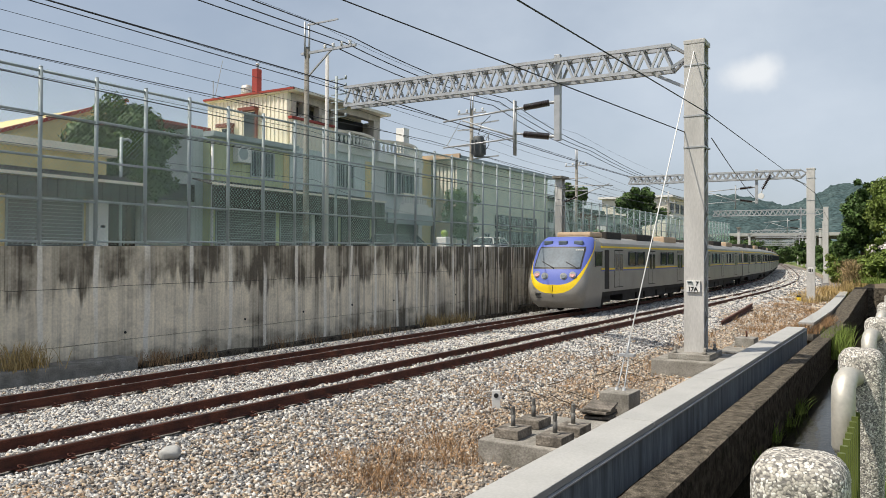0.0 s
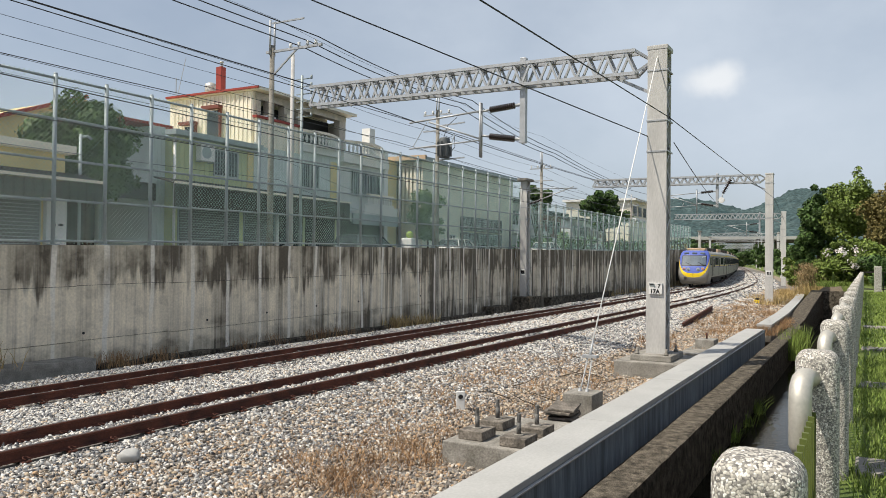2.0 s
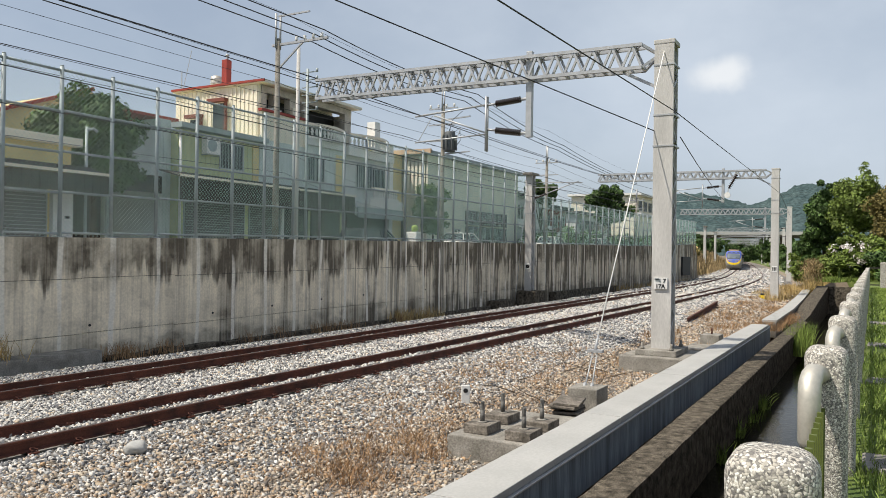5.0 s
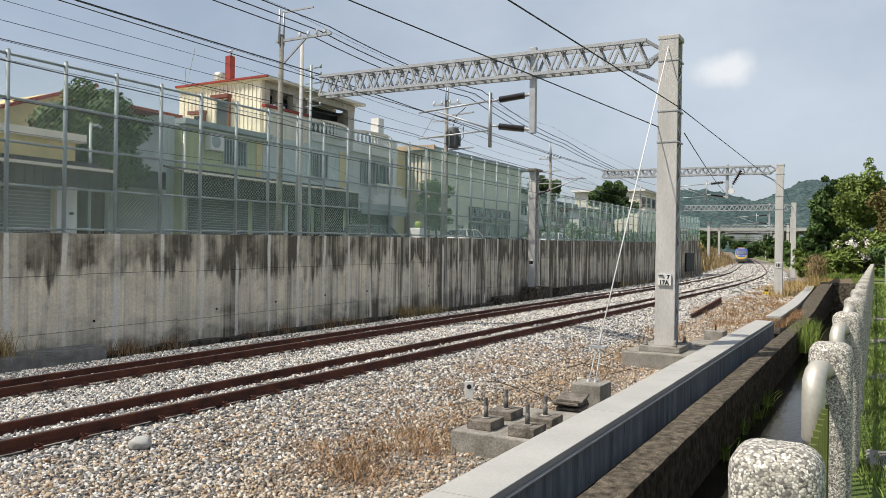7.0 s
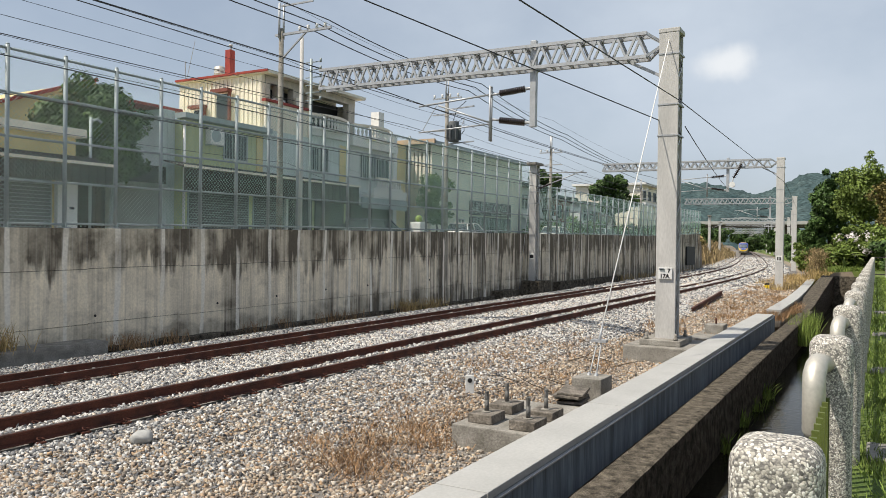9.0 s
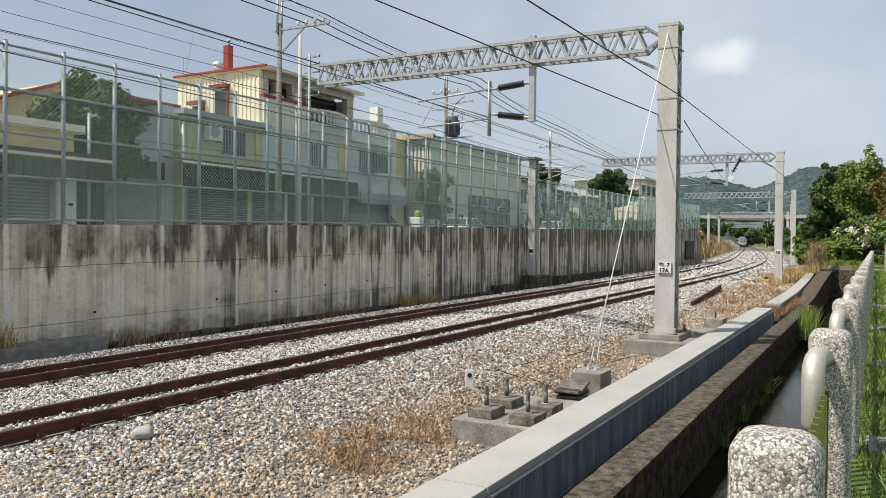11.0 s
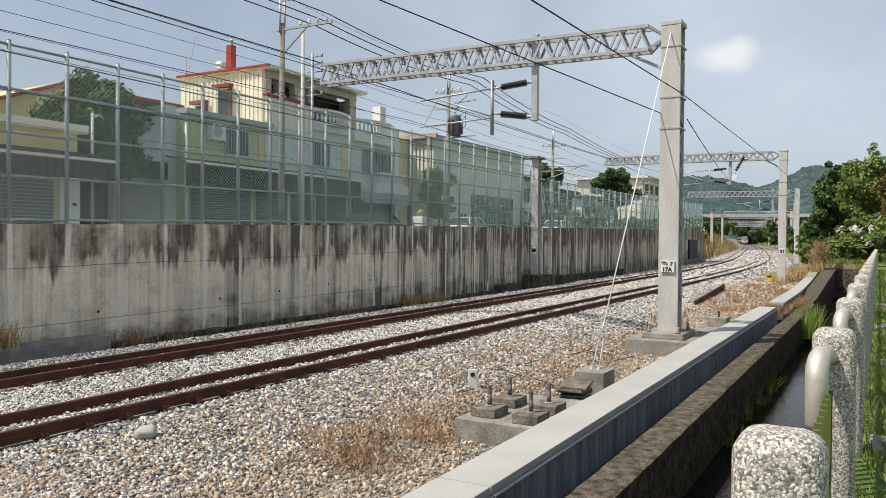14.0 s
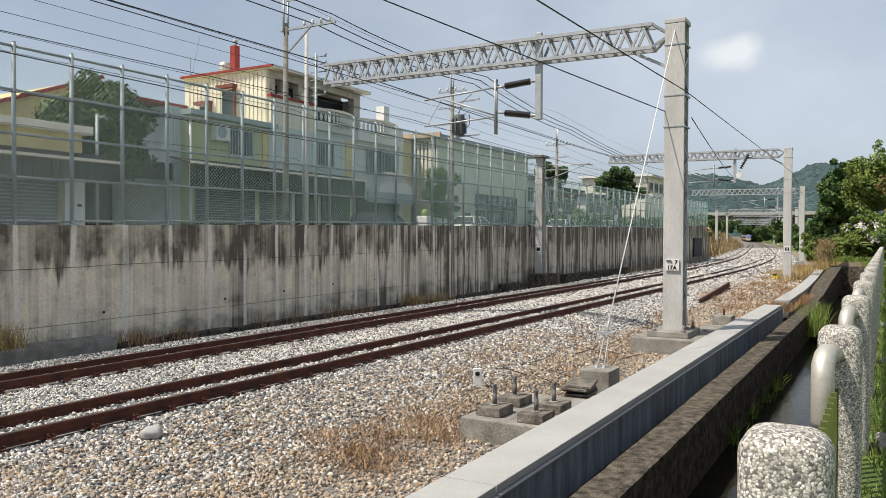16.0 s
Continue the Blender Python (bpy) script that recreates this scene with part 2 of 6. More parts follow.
M = {
    "ground": mat("railside_soil", (0.30, 0.23, 0.16), 0.95, 0.4, 1.3, 40, 0.5, col2=(0.22, 0.19, 0.15)),
    "ballast": ramp_mat("ballast_stone", [(0, (0.05, 0.05, 0.055)), (0.3, (0.22, 0.22, 0.225)), (0.5, (0.46, 0.45, 0.43)), (0.8, (0.70, 0.685, 0.65)), (0.9, (0.46, 0.35, 0.24)), (1, (0.85, 0.83, 0.78))]),
    "gravel": ramp_mat("brown_gravel", [(0, (0.09, 0.08, 0.07)), (0.25, (0.26, 0.215, 0.17)), (0.45, (0.45, 0.30, 0.175)), (0.6, (0.33, 0.30, 0.27)), (0.8, (0.48, 0.38, 0.265)), (1, (0.60, 0.57, 0.52))]),
    "bed": mat("ballast_bed", (0.27, 0.25, 0.225), 0.95, 0.9, 9.0, 18.0, 1.0, col2=(0.12, 0.11, 0.10)),
    "rust": mat("rusted_rail_steel", (0.135, 0.042, 0.024), 0.75, 0.45, 3.0, 50, 0.2, metal=0.1, col2=(0.05, 0.02, 0.014)),
    "railtop": mat("polished_rail_head", (0.20, 0.15, 0.13), 0.42, 0.2, 3.0, 60, 0.05, metal=0.7),
    "wall": stained_wall_mat("weathered_wall_concrete", (0.93, 0.825, 0.64), (0.085, 0.070, 0.052)),
    "concrete": mat("concrete", (0.33, 0.31, 0.275), 0.9, 0.5, 3.0, 30, 0.5, col2=(0.16, 0.148, 0.125)),
    "post": mat("post_concrete", (0.56, 0.545, 0.52), 0.85, 0.18, 2.5, 35, 0.25, stretch=(1, 1, 0.25)),
    "oldcon": mat("mossy_concrete", (0.17, 0.145, 0.112), 0.95, 1.2, 7.0, 45, 1.0, col2=(0.03, 0.026, 0.02), spec=0.15),
    "padcon": mat("brown_grey_concrete", (0.24, 0.21, 0.175), 0.92, 0.7, 5.0, 28, 0.7, col2=(0.08, 0.07, 0.058)),
    "trough": mat("trough_cover", (0.42, 0.415, 0.395), 0.7, 0.14, 1.2, 30, 0.15),
    # trough side: the bluish shade of this face is put into its colour
    "trough_side_shade": mat("trough_side_shade", (0.25, 0.31, 0.37), 0.6, 0.6, 1.0, 9, 0.1, stretch=(5, 1, 0.35)),
    "galv": mat("galvanised_steel", (0.48, 0.49, 0.50), 0.5, 0.2, 4.0, 50, 0.05, metal=0.4),
    "fence": mat("weathered_fence_steel", (0.36, 0.41, 0.42), 0.55, 0.25, 3.0, 50, 0.05, metal=0.2),
    "mesh": mat("green_chain_link", (0.33, 0.49, 0.45), 0.45, 0.2, 3.0, 40, 0.0),
    "granite": None,
    "steel": mat("brushed_steel", (0.58, 0.55, 0.48), 0.5, 0.15, 4.0, 60, 0.05, metal=0.5),
    "slat": mat("olive_paint", (0.11, 0.135, 0.03), 0.5, 0.2, 5.0, 40, 0.05),
    "grass": mat("grass_turf", (0.17, 0.21, 0.05), 0.95, 0.6, 1.5, 60, 0.6, col2=(0.06, 0.10, 0.02)),
    "blade": mat("grass_blades", (0.22, 0.30, 0.06), 0.8, 0.4, 1.0, 20, 0.0, island=0.4),
    "water": mat("canal_water", (0.022, 0.02, 0.013), 0.08, 0.4, 1.5, 7.0, 0.3, spec=0.06),
    "cream": mat("cream_cladding", (0.86, 0.79, 0.66), 0.6, 0.14, 1.5, 20, 0.1),
    "yellow": mat("yellow_plaster", (0.74, 0.61, 0.30), 0.85, 0.2, 1.5, 20, 0.2),
    "greenwall": mat("pale_green_cladding", (0.56, 0.60, 0.34), 0.7, 0.25, 1.2, 20, 0.1),
    "greywall": mat("grey_tile_wall", (0.70, 0.71, 0.70), 0.7, 0.22, 2.0, 20, 0.15),
    "redroof": mat("red_roof_sheet", (0.36, 0.055, 0.04), 0.55, 0.25, 2.0, 20, 0.1),
    # near-black fill: dark roofs and joints, also the painted shade of openings
    "dark": mat("roof_black_and_painted_shade", (0.025, 0.026, 0.028), 0.6, 0.3, 2.0, 20, 0.1),
    "shutter": mat("steel_shutter", (0.13, 0.14, 0.145), 0.5, 0.2, 2.0, 20, 0.05, metal=0.3),
    "glass": glass_mat("window_glass"),
    "screen": mat("windscreen_glass", (0.13, 0.165, 0.20), 0.5, 0.3, 1.2, 8, 0.0, spec=0.25),
    "black": mat("black_rubber", (0.02, 0.02, 0.021), 0.5, 0.2, 4.0, 40, 0.05),
    "insul": mat("brown_porcelain", (0.035, 0.022, 0.018), 0.2, 0.2, 4.0, 40, 0.0, spec=0.7),
    "wire": mat("wire_sheath", (0.035, 0.037, 0.042), 0.6, 0.2, 4.0, 40, 0.0),
    "white": mat("white_paint", (0.78, 0.77, 0.74), 0.6, 0.1, 3.0, 30, 0.05),
    "bark": mat("bark", (0.11, 0.085, 0.06), 0.95, 0.5, 4.0, 30, 0.6),
    "leaf": mat("leaf_green", (0.075, 0.135, 0.032), 0.6, 0.4, 0.6, 20, 0.0, island=0.55, spec=0.3),
    "leaf_light": mat("leaf_light_green", (0.17, 0.235, 0.045), 0.6, 0.4, 0.6, 20, 0.0, island=0.5, spec=0.3),
    "leaf_brown": mat("leaf_olive_brown", (0.20, 0.165, 0.055), 0.7, 0.4, 0.6, 20, 0.0, island=0.5, spec=0.2),
    "dry": mat("dry_weeds", (0.37, 0.235, 0.125), 0.95, 0.4, 1.0, 20, 0.0, island=0.5, col2=(0.26, 0.155, 0.08)),
    "straw": mat("straw_grass", (0.52, 0.38, 0.17), 0.95, 0.3, 1.0, 20, 0.0, island=0.4),
    "road": mat("asphalt", (0.055, 0.055, 0.056), 0.9, 0.3, 2.0, 60, 0.4),
    # hill green with the distance haze mixed into the colour
    "hill": mat("haze_tinted_wooded_hill", (0.075, 0.106, 0.106), 1.0, 1.1, 0.05, 0.3, 0.0, col2=(0.04, 0.066, 0.07), spec=0.0),
    "blue": mat("blue_paint", (0.10, 0.14, 0.46), 0.5, 0.08, 2.0, 30, 0.02, spec=0.25),
    "yellowp": mat("yellow_paint", (0.85, 0.60, 0.02), 0.35, 0.08, 2.0, 30, 0.02),
    "carbody": mat("ribbed_stainless_body", (0.33, 0.315, 0.285), 0.42, 0.2, 0.8, 30, 0.04, metal=0.25),
    "under": mat("underframe_grime", (0.045, 0.04, 0.036), 0.85, 0.4, 3.0, 30, 0.2),
    "tan": mat("roof_unit_tan", (0.55, 0.40, 0.27), 0.7, 0.2, 2.0, 20, 0.1),
    "orange": mat("orange_paint", (0.20, 0.065, 0.05), 0.7, 0.2, 2.0, 20, 0.1),
    "flower": mat("white_blossom", (0.72, 0.66, 0.62), 0.7, 0.1, 3.0, 20, 0.0, island=0.3),
    "slope": mat("dry_slope_growth", (0.33, 0.235, 0.125), 0.95, 0.4, 0.5, 20, 0.0, island=0.5, col2=(0.20, 0.16, 0.075)),
    "boltsteel": mat("dull_bolt_steel", (0.17, 0.165, 0.155), 0.65, 0.4, 6.0, 50, 0.2, metal=0.3),
    "drum": mat("transformer_paint", (0.13, 0.14, 0.145), 0.6, 0.3, 4.0, 40, 0.05),
    "bluewall": mat("pale_blue_grey_sheet", (0.62, 0.68, 0.67), 0.6, 0.2, 1.4, 20, 0.08),
    "whwall": mat("warehouse_sheet", (0.70, 0.72, 0.58), 0.65, 0.16, 0.9, 18, 0.08),
    "verandah": mat("verandah_stone", (0.62, 0.56, 0.49), 0.8, 0.3, 3.0, 25, 0.2),
}


def granite_mat():
    m = mat("pebble_wash_granite", (0.6, 0.6, 0.6), 0.75, 0.1, 3.0, 40, 0.0)
    nt = m.node_tree
    L = nt.links.new
    co = [n for n in nt.nodes if n.bl_idname == "ShaderNodeTexCoord"][0]
    vo = nt.nodes.new("ShaderNodeTexVoronoi")
    vo.inputs["Scale"].default_value = 155.0
    wn = nt.nodes.new("ShaderNodeTexNoise")
    wn.inputs["Scale"].default_value = 60.0
    wm = nt.nodes.new("ShaderNodeMix")
    wm.data_type = "VECTOR"
    wm.inputs[0].default_value = 0.012
    L(co.outputs["Object"], wn.inputs["Vector"]); L(co.outputs["Object"], wm.inputs[4]); L(wn.outputs["Color"], wm.inputs[5])
    r = nt.nodes.new("ShaderNodeValToRGB")
    el = r.color_ramp.elements
    el.new(0.35), el.new(0.7)
    for e, (p, c) in zip(el, [(0.0, (0.10, 0.095, 0.09)), (0.3, (0.34, 0.32, 0.28)), (0.65, (0.55, 0.51, 0.44)), (1.0, (0.80, 0.78, 0.72))]):
        e.position, e.color = p, (*c, 1)
    hsv = [n for n in nt.nodes if n.bl_idname == "ShaderNodeHueSaturation"][0]
    gap = nt.nodes.new("ShaderNodeMapRange")
    gap.inputs["From Min"].default_value, gap.inputs["From Max"].default_value = 0.8, 0.5
    L(wm.outputs[1], vo.inputs["Vector"])
    sp = nt.nodes.new("ShaderNodeSeparateColor")
    L(vo.outputs["Color"], sp.inputs[0]); L(sp.outputs[0], r.inputs[0])
    mul = nt.nodes.new("ShaderNodeMix")
    mul.data_type = "RGBA"
    mul.inputs[6].default_value = (0.16, 0.15, 0.14, 1)
    L(vo.outputs["Distance"], gap.inputs[0]); L(gap.outputs[0], mul.inputs[0]); L(r.outputs[0], mul.inputs[7])
    L(mul.outputs[2], hsv.inputs["Color"])
    bp = nt.nodes.new("ShaderNodeBump")
    bp.inputs["Strength"].default_value, bp.inputs["Distance"].default_value = 0.45, 0.004
    bp.invert = True
    L(vo.outputs["Distance"], bp.inputs["Height"]); L(bp.outputs[0], nt.nodes["Principled BSDF"].inputs["Normal"])
    return m


M["granite"] = granite_mat()


# ---- building helpers ----
def part(name, bm, material, parent=None, label=""):
    me = bpy.data.meshes.new(name)
    bm.to_mesh(me)
    bm.free()
    if material:
        me.materials.append(material)
    ob = new(name, me)
    if parent:
        ob.parent = parent
    if label:
        ob["label"] = label
    return ob


def same(ob, parent, m):
    """Another object on the same mesh."""
    o = new(ob.name.split(".")[0], ob.data)
    o.parent = parent
    o.matrix_basis = m
    return o


def empty(name, m=None, **tags):
    e = new(name)
    e.empty_display_size = 0.1
    if m is not None:
        e.matrix_basis = m
    return tagged(e, **tags)


def bx(bm, x0, x1, y0, y1, z0, z1, bevel=0.0, m=None):
    """A box, its edges rounded by bevel."""
    vs = [bm.verts.new(p) for p in ((x0, y0, z0), (x1, y0, z0), (x1, y1, z0), (x0, y1, z0), (x0, y0, z1), (x1, y0, z1), (x1, y1, z1), (x0, y1, z1))]
    fs = [bm.faces.new([vs[i] for i in f]) for f in ((3, 2, 1, 0), (4, 5, 6, 7), (0, 1, 5, 4), (1, 2, 6, 5), (2, 3, 7, 6), (3, 0, 4, 7))]
    if bevel:
        es = list({e for f in fs for e in f.edges})
        r = bmesh.ops.bevel(bm, geom=es, offset=bevel, segments=2, affect="EDGES", profile=0.6)
        vs = list({v for f in r["faces"] for v in f.verts} | {v for v in vs if v.is_valid})
    if m is not None:
        for v in vs:
            v.co = m @ v.co
    return bm


def box(x0, x1, y0, y1, z0, z1, bevel=0.0):
    return bx(bmesh.new(), x0, x1, y0, y1, z0, z1, bevel)


def tube(bm, pts, r, n=8, cap=True):
    """A tube through points; r is one radius or one for each point."""
    pts = [Vector(p) for p in pts]
    rs = r if isinstance(r, (list, tuple)) else [r] * len(pts)
    rings = []
    up = None
    for i, p in enumerate(pts):
        d = (pts[min(i + 1, len(pts) - 1)] - pts[max(i - 1, 0)]).normalized()
        if up is None:
            up = Vector((0, 0, 1)) if abs(d.z) < 0.9 else Vector((1, 0, 0))
        a = d.cross(up).normalized()
        b = a.cross(d).normalized()
        up = b
        rings.append([bm.verts.new(p + rs[i] * (math.cos(2 * math.pi * k / n) * a + math.sin(2 * math.pi * k / n) * b)) for k in range(n)])
    for q, w in zip(rings, rings[1:]):
        for k in range(n):
            f = bm.faces.new((q[k], q[(k + 1) % n], w[(k + 1) % n], w[k]))
            f.smooth = n > 5
    if cap:
        bm.faces.new(rings[0][::-1]), bm.faces.new(rings[-1])
    return bm


def bar(bm, a, b, w, h=None):
    """A square steel bar from a to b."""
    a, b, h = Vector(a), Vector(b), h or w
    d = b - a
    m = Matrix.Translation(a) @ d.to_track_quat("X", "Z").to_matrix().to_4x4()
    return bx(bm, 0, d.length, -w / 2, w / 2, -h / 2, h / 2, m=m)


def sweep(profile, path, closed=True, smooth=False):
    """A profile of (side, height) drawn along a path of (x, y, z) in plan."""
    bm = bmesh.new()
    rings = []
    for i, p in enumerate(path):
        p = Vector(p)
        d = Vector(path[min(i + 1, len(path) - 1)]) - Vector(path[max(i - 1, 0)])
        s = Vector((-d.y, d.x, 0)).normalized()
        rings.append([bm.verts.new(p + s * a + Vector((0, 0, h))) for a, h in profile])
    n = len(profile)
    for q, w in zip(rings, rings[1:]):
        for k in range(n if closed else n - 1):
            f = bm.faces.new((q[k], w[k], w[(k + 1) % n], q[(k + 1) % n]))
            f.smooth = smooth
    if closed:
        bm.faces.new(rings[0]), bm.faces.new(rings[-1][::-1])
    bmesh.ops.recalc_face_normals(bm, faces=bm.faces)
    return bm


def raw_mesh(name, verts, faces, material, parent=None, kind="", label="", category=""):
    me = bpy.data.meshes.new(name)
    v, f = np.asarray(verts, np.float32), np.asarray(faces, np.int32)
    k = f.shape[1]
    me.vertices.add(len(v)); me.vertices.foreach_set("co", v.ravel())
    me.loops.add(f.size); me.loops.foreach_set("vertex_index", f.ravel())
    me.polygons.add(len(f)); me.polygons.foreach_set("loop_start", np.arange(0, f.size, k, dtype=np.int32))
    me.update(calc_edges=True)
    me.materials.append(material)
    ob = new(name, me)
    if parent:
        ob.parent = parent
    return tagged(ob, label, category, "", kind)


def steps(a, b, d):
    n = max(1, int(round((b - a) / d)))
    return [a + (b - a) * i / n for i in range(n + 1)]


# ---- the line of the railway ----
def y_far(x):
    return 13.8 + (0 if x < 50 else (x - 50) ** 2 / 1040 if x < 114 else 3.94 + 0.1231 * (x - 114) + (x - 114) ** 2 / 18000)


def y_near(x):
    return 9.55 + (0 if x < 48 else (x - 48) ** 2 / 1080 if x < 118 else 4.54 + 0.1296 * (x - 118) + (x - 118) ** 2 / 18000)


def z_far(x):
    return -0.03 + 0.003 * min(x, 100) + 0.0017 * max(0, x - 100)


def z_near(x):
    return 0.18 + 0.0015 * x


def wall_top(x):
    return float(np.interp(x, (-60, 11, 20, 33, 70, 92, 400), (2.6, 2.79, 2.96, 3.12, 3.5, 4.05, 4.3)))


WALL_Y, WALL_END = 17.8, 92.0


# ---- ground, canal, walls ----
def base_z(x):
    return -0.45 + 0.003 * min(max(x, -50), 100) + 0.0017 * max(0, x - 100)


def canal_y(x):
    return 2.5 if x < 38.2 else 2.7


def build_ground():
    bm = bmesh.new()
    rows = []
    for x in (-2500, -600, -150, -40, -20, 0, 20, 38.1, 38.3, 50, 60.2, 60.4, 80, 94, 96, 104, 114, 130, 160, 200, 260, 340, 440, 560, 700, 1000, 2500):
        b, w = base_z(min(x, 560)), wall_top(x) - 0.85
        xx = min(max(x, -50), 620)
        yn, yf = y_near(xx), y_far(xx)
        if x < 95:
            cy = canal_y(x) + 0.1
            if x > 60.3:
                prof = [(-2500, 1), (-300, 1), (-40, 1.05), (-6, 1.05), (0.3, 1.05), (1.5, 1.0), (2.6, 0.9), (4.2, b), (8, b), (17.85, b), (18.0, w), (30, w), (300, w), (2500, w)]
            else:
                prof = [(-2500, 1), (-300, 1), (-40, 1.05), (-6, 1.05), (0.3, 1.05), (0.32, -1.7), (cy, -1.7), (cy + 0.02, b - 0.5), (8, b - 0.12), (17.85, b - 0.05), (18.0, w), (30, w), (300, w), (2500, w)]
        else:
            prof = [(-2500, 1), (-300, 1), (yn - 40, 1.6), (yn - 12, 1.2), (yn - 9, 0.9), (yn - 7.5, 0.4), (yn - 6, b + 0.1), (yn - 5, b), (yn, b), (yf + 3.4, b), (yf + 9, 4.0), (yf + 30, 4.1), (yf + 300, 4.1), (2500, 4.1)]
        rows.append([bm.verts.new((x, y, z)) for y, z in prof])
    for q, w in zip(rows, rows[1:]):
        for k in range(len(q) - 1):
            bm.faces.new((q[k], w[k], w[k + 1], q[k + 1]))
    g = part("ground", bm, M["ground"])
    g.data.materials.append(M["grass"])
    g.data.materials.append(M["road"])
    for i, p in enumerate(g.data.polygons):
        k = i % 13
        p.material_index = 1 if k < 5 or (k < 7 and p.center.x > 60.3) or (k > 9 and p.center.x > 94) else 2 if k >= 10 and k < 13 else 0
    tagged(g, "railway formation, grassy bank and upper street", "ground", kind="structure")


build_ground()

def bed_z(x, y):
    """Height of the ballast at a place."""
    yn, yf, zn, zf, b = y_near(x), y_far(x), z_near(x), z_far(x), base_z(x)
    return float(np.interp(y, (yn - 5.2, yn - 3.9, yn - 3.1, yn - 1.9, yn - 0.9, yn + 0.9, yf - 1.0, yf + 1.0, yf + 2.3, yf + 3.3), (b - 0.05, b - 0.03, b + 0.14, zn - 0.28, zn - 0.175, zn - 0.175, zf - 0.175, zf - 0.175, b + 0.18, b + 0.06)))


def build_ballast():
    bm = bmesh.new()
    rows = []
    for x in steps(-8, 100, 2) + steps(110, 620, 10):
        yn, yf = y_near(x), y_far(x)
        ys = [yn - 5.2, yn - 4.5, yn - 3.9, yn - 3.1, yn - 1.9, yn - 1.4, yn - 0.9, yn, yn + 0.9, yn + 1.6, (yn + yf) / 2, yf - 1.6, yf - 1, yf, yf + 1, yf + 1.6, yf + 2.3, yf + 3.3]
        rows.append([bm.verts.new((x, y, bed_z(x, y))) for y in ys])
    for q, w in zip(rows, rows[1:]):
        for k in range(len(q) - 1):
            bm.faces.new((q[k], w[k], w[k + 1], q[k + 1]))
    tagged(part("ballast_bed", bm, M["bed"]), "grey crushed stone bed under both tracks", "ballast", kind="structure")


build_ballast()


def stones(name, n, xr, yr, size, material, label, seed, dens=None):
    """Loose stones strewn over the bed, joined into one mesh."""
    rng = np.random.default_rng(seed)
    cube = np.array([(-1, -1, -1), (1, -1, -1), (1, 1, -1), (-1, 1, -1), (-0.8, -0.8, 1), (0.8, -0.8, 1), (0.8, 0.8, 1), (-0.8, 0.8, 1)]) * 0.72
    tri = np.array([(0, 2, 1), (0, 3, 2), (4, 5, 6), (4, 6, 7), (0, 1, 5), (0, 5, 4), (1, 2, 6), (1, 6, 5), (2, 3, 7), (2, 7, 6), (3, 0, 4), (3, 4, 7)])
    u = rng.random(n)
    xs = xr[0] + (xr[1] - xr[0]) * u ** (dens or 1.0)
    ys = yr[0] + (yr[1] - yr[0]) * rng.random(n)
    ys += np.array([y_near(x) - 9.55 for x in xs])
    zs = np.array([bed_z(x, y) for x, y in zip(xs, ys)])
    rail = np.zeros(n, bool)
    for f in (y_near, y_far):
        c = np.array([f(x) for x in xs])
        rail |= np.abs(np.abs(ys - c) - 0.5335) < 0.085
    zs -= rail * 0.06
    s = size[0] + (size[1] - size[0]) * rng.random(n) ** 1.6
    s *= np.clip(1 + (xs - 14) / 45, 0.9, 2.2)
    v = cube[None] * (1 + 0.26 * rng.standard_normal((n, 8, 1))) + 0.2 * rng.standard_normal((n, 8, 3))
    v = v * (s[:, None] * np.stack([0.7 + 0.5 * rng.random(n), 0.55 + 0.35 * rng.random(n), 0.38 + 0.3 * rng.random(n)], 1))[:, None]
    a = rng.random(n) * 6.28
    tl = rng.normal(0, 0.6, n)
    ca, sa, ct, st = np.cos(a)[:, None], np.sin(a)[:, None], np.cos(tl)[:, None], np.sin(tl)[:, None]
    x, y, z = v[..., 0], v[..., 1], v[..., 2]
    x, z = x * ct - z * st, x * st + z * ct
    x, y = x * ca - y * sa, x * sa + y * ca
    v = np.stack([x + xs[:, None], y + ys[:, None], z + (zs + s * 0.22)[:, None]], -1)
    f = (tri[None] + (np.arange(n) * 8)[:, None, None]).reshape(-1, 3)
    raw_mesh(name, v.reshape(-1, 3), f, material, None, "stuff", label, "ballast stones")


RAIL = [(-0.061, -0.153), (0.061, -0.153), (0.061, -0.142), (0.010, -0.122), (0.009, -0.04), (0.032, -0.03), (0.0325, -0.006), (0.026, 0), (-0.026, 0), (-0.0325, -0.006), (-0.032, -0.03), (-0.009, -0.04), (-0.010, -0.122), (-0.061, -0.142)]


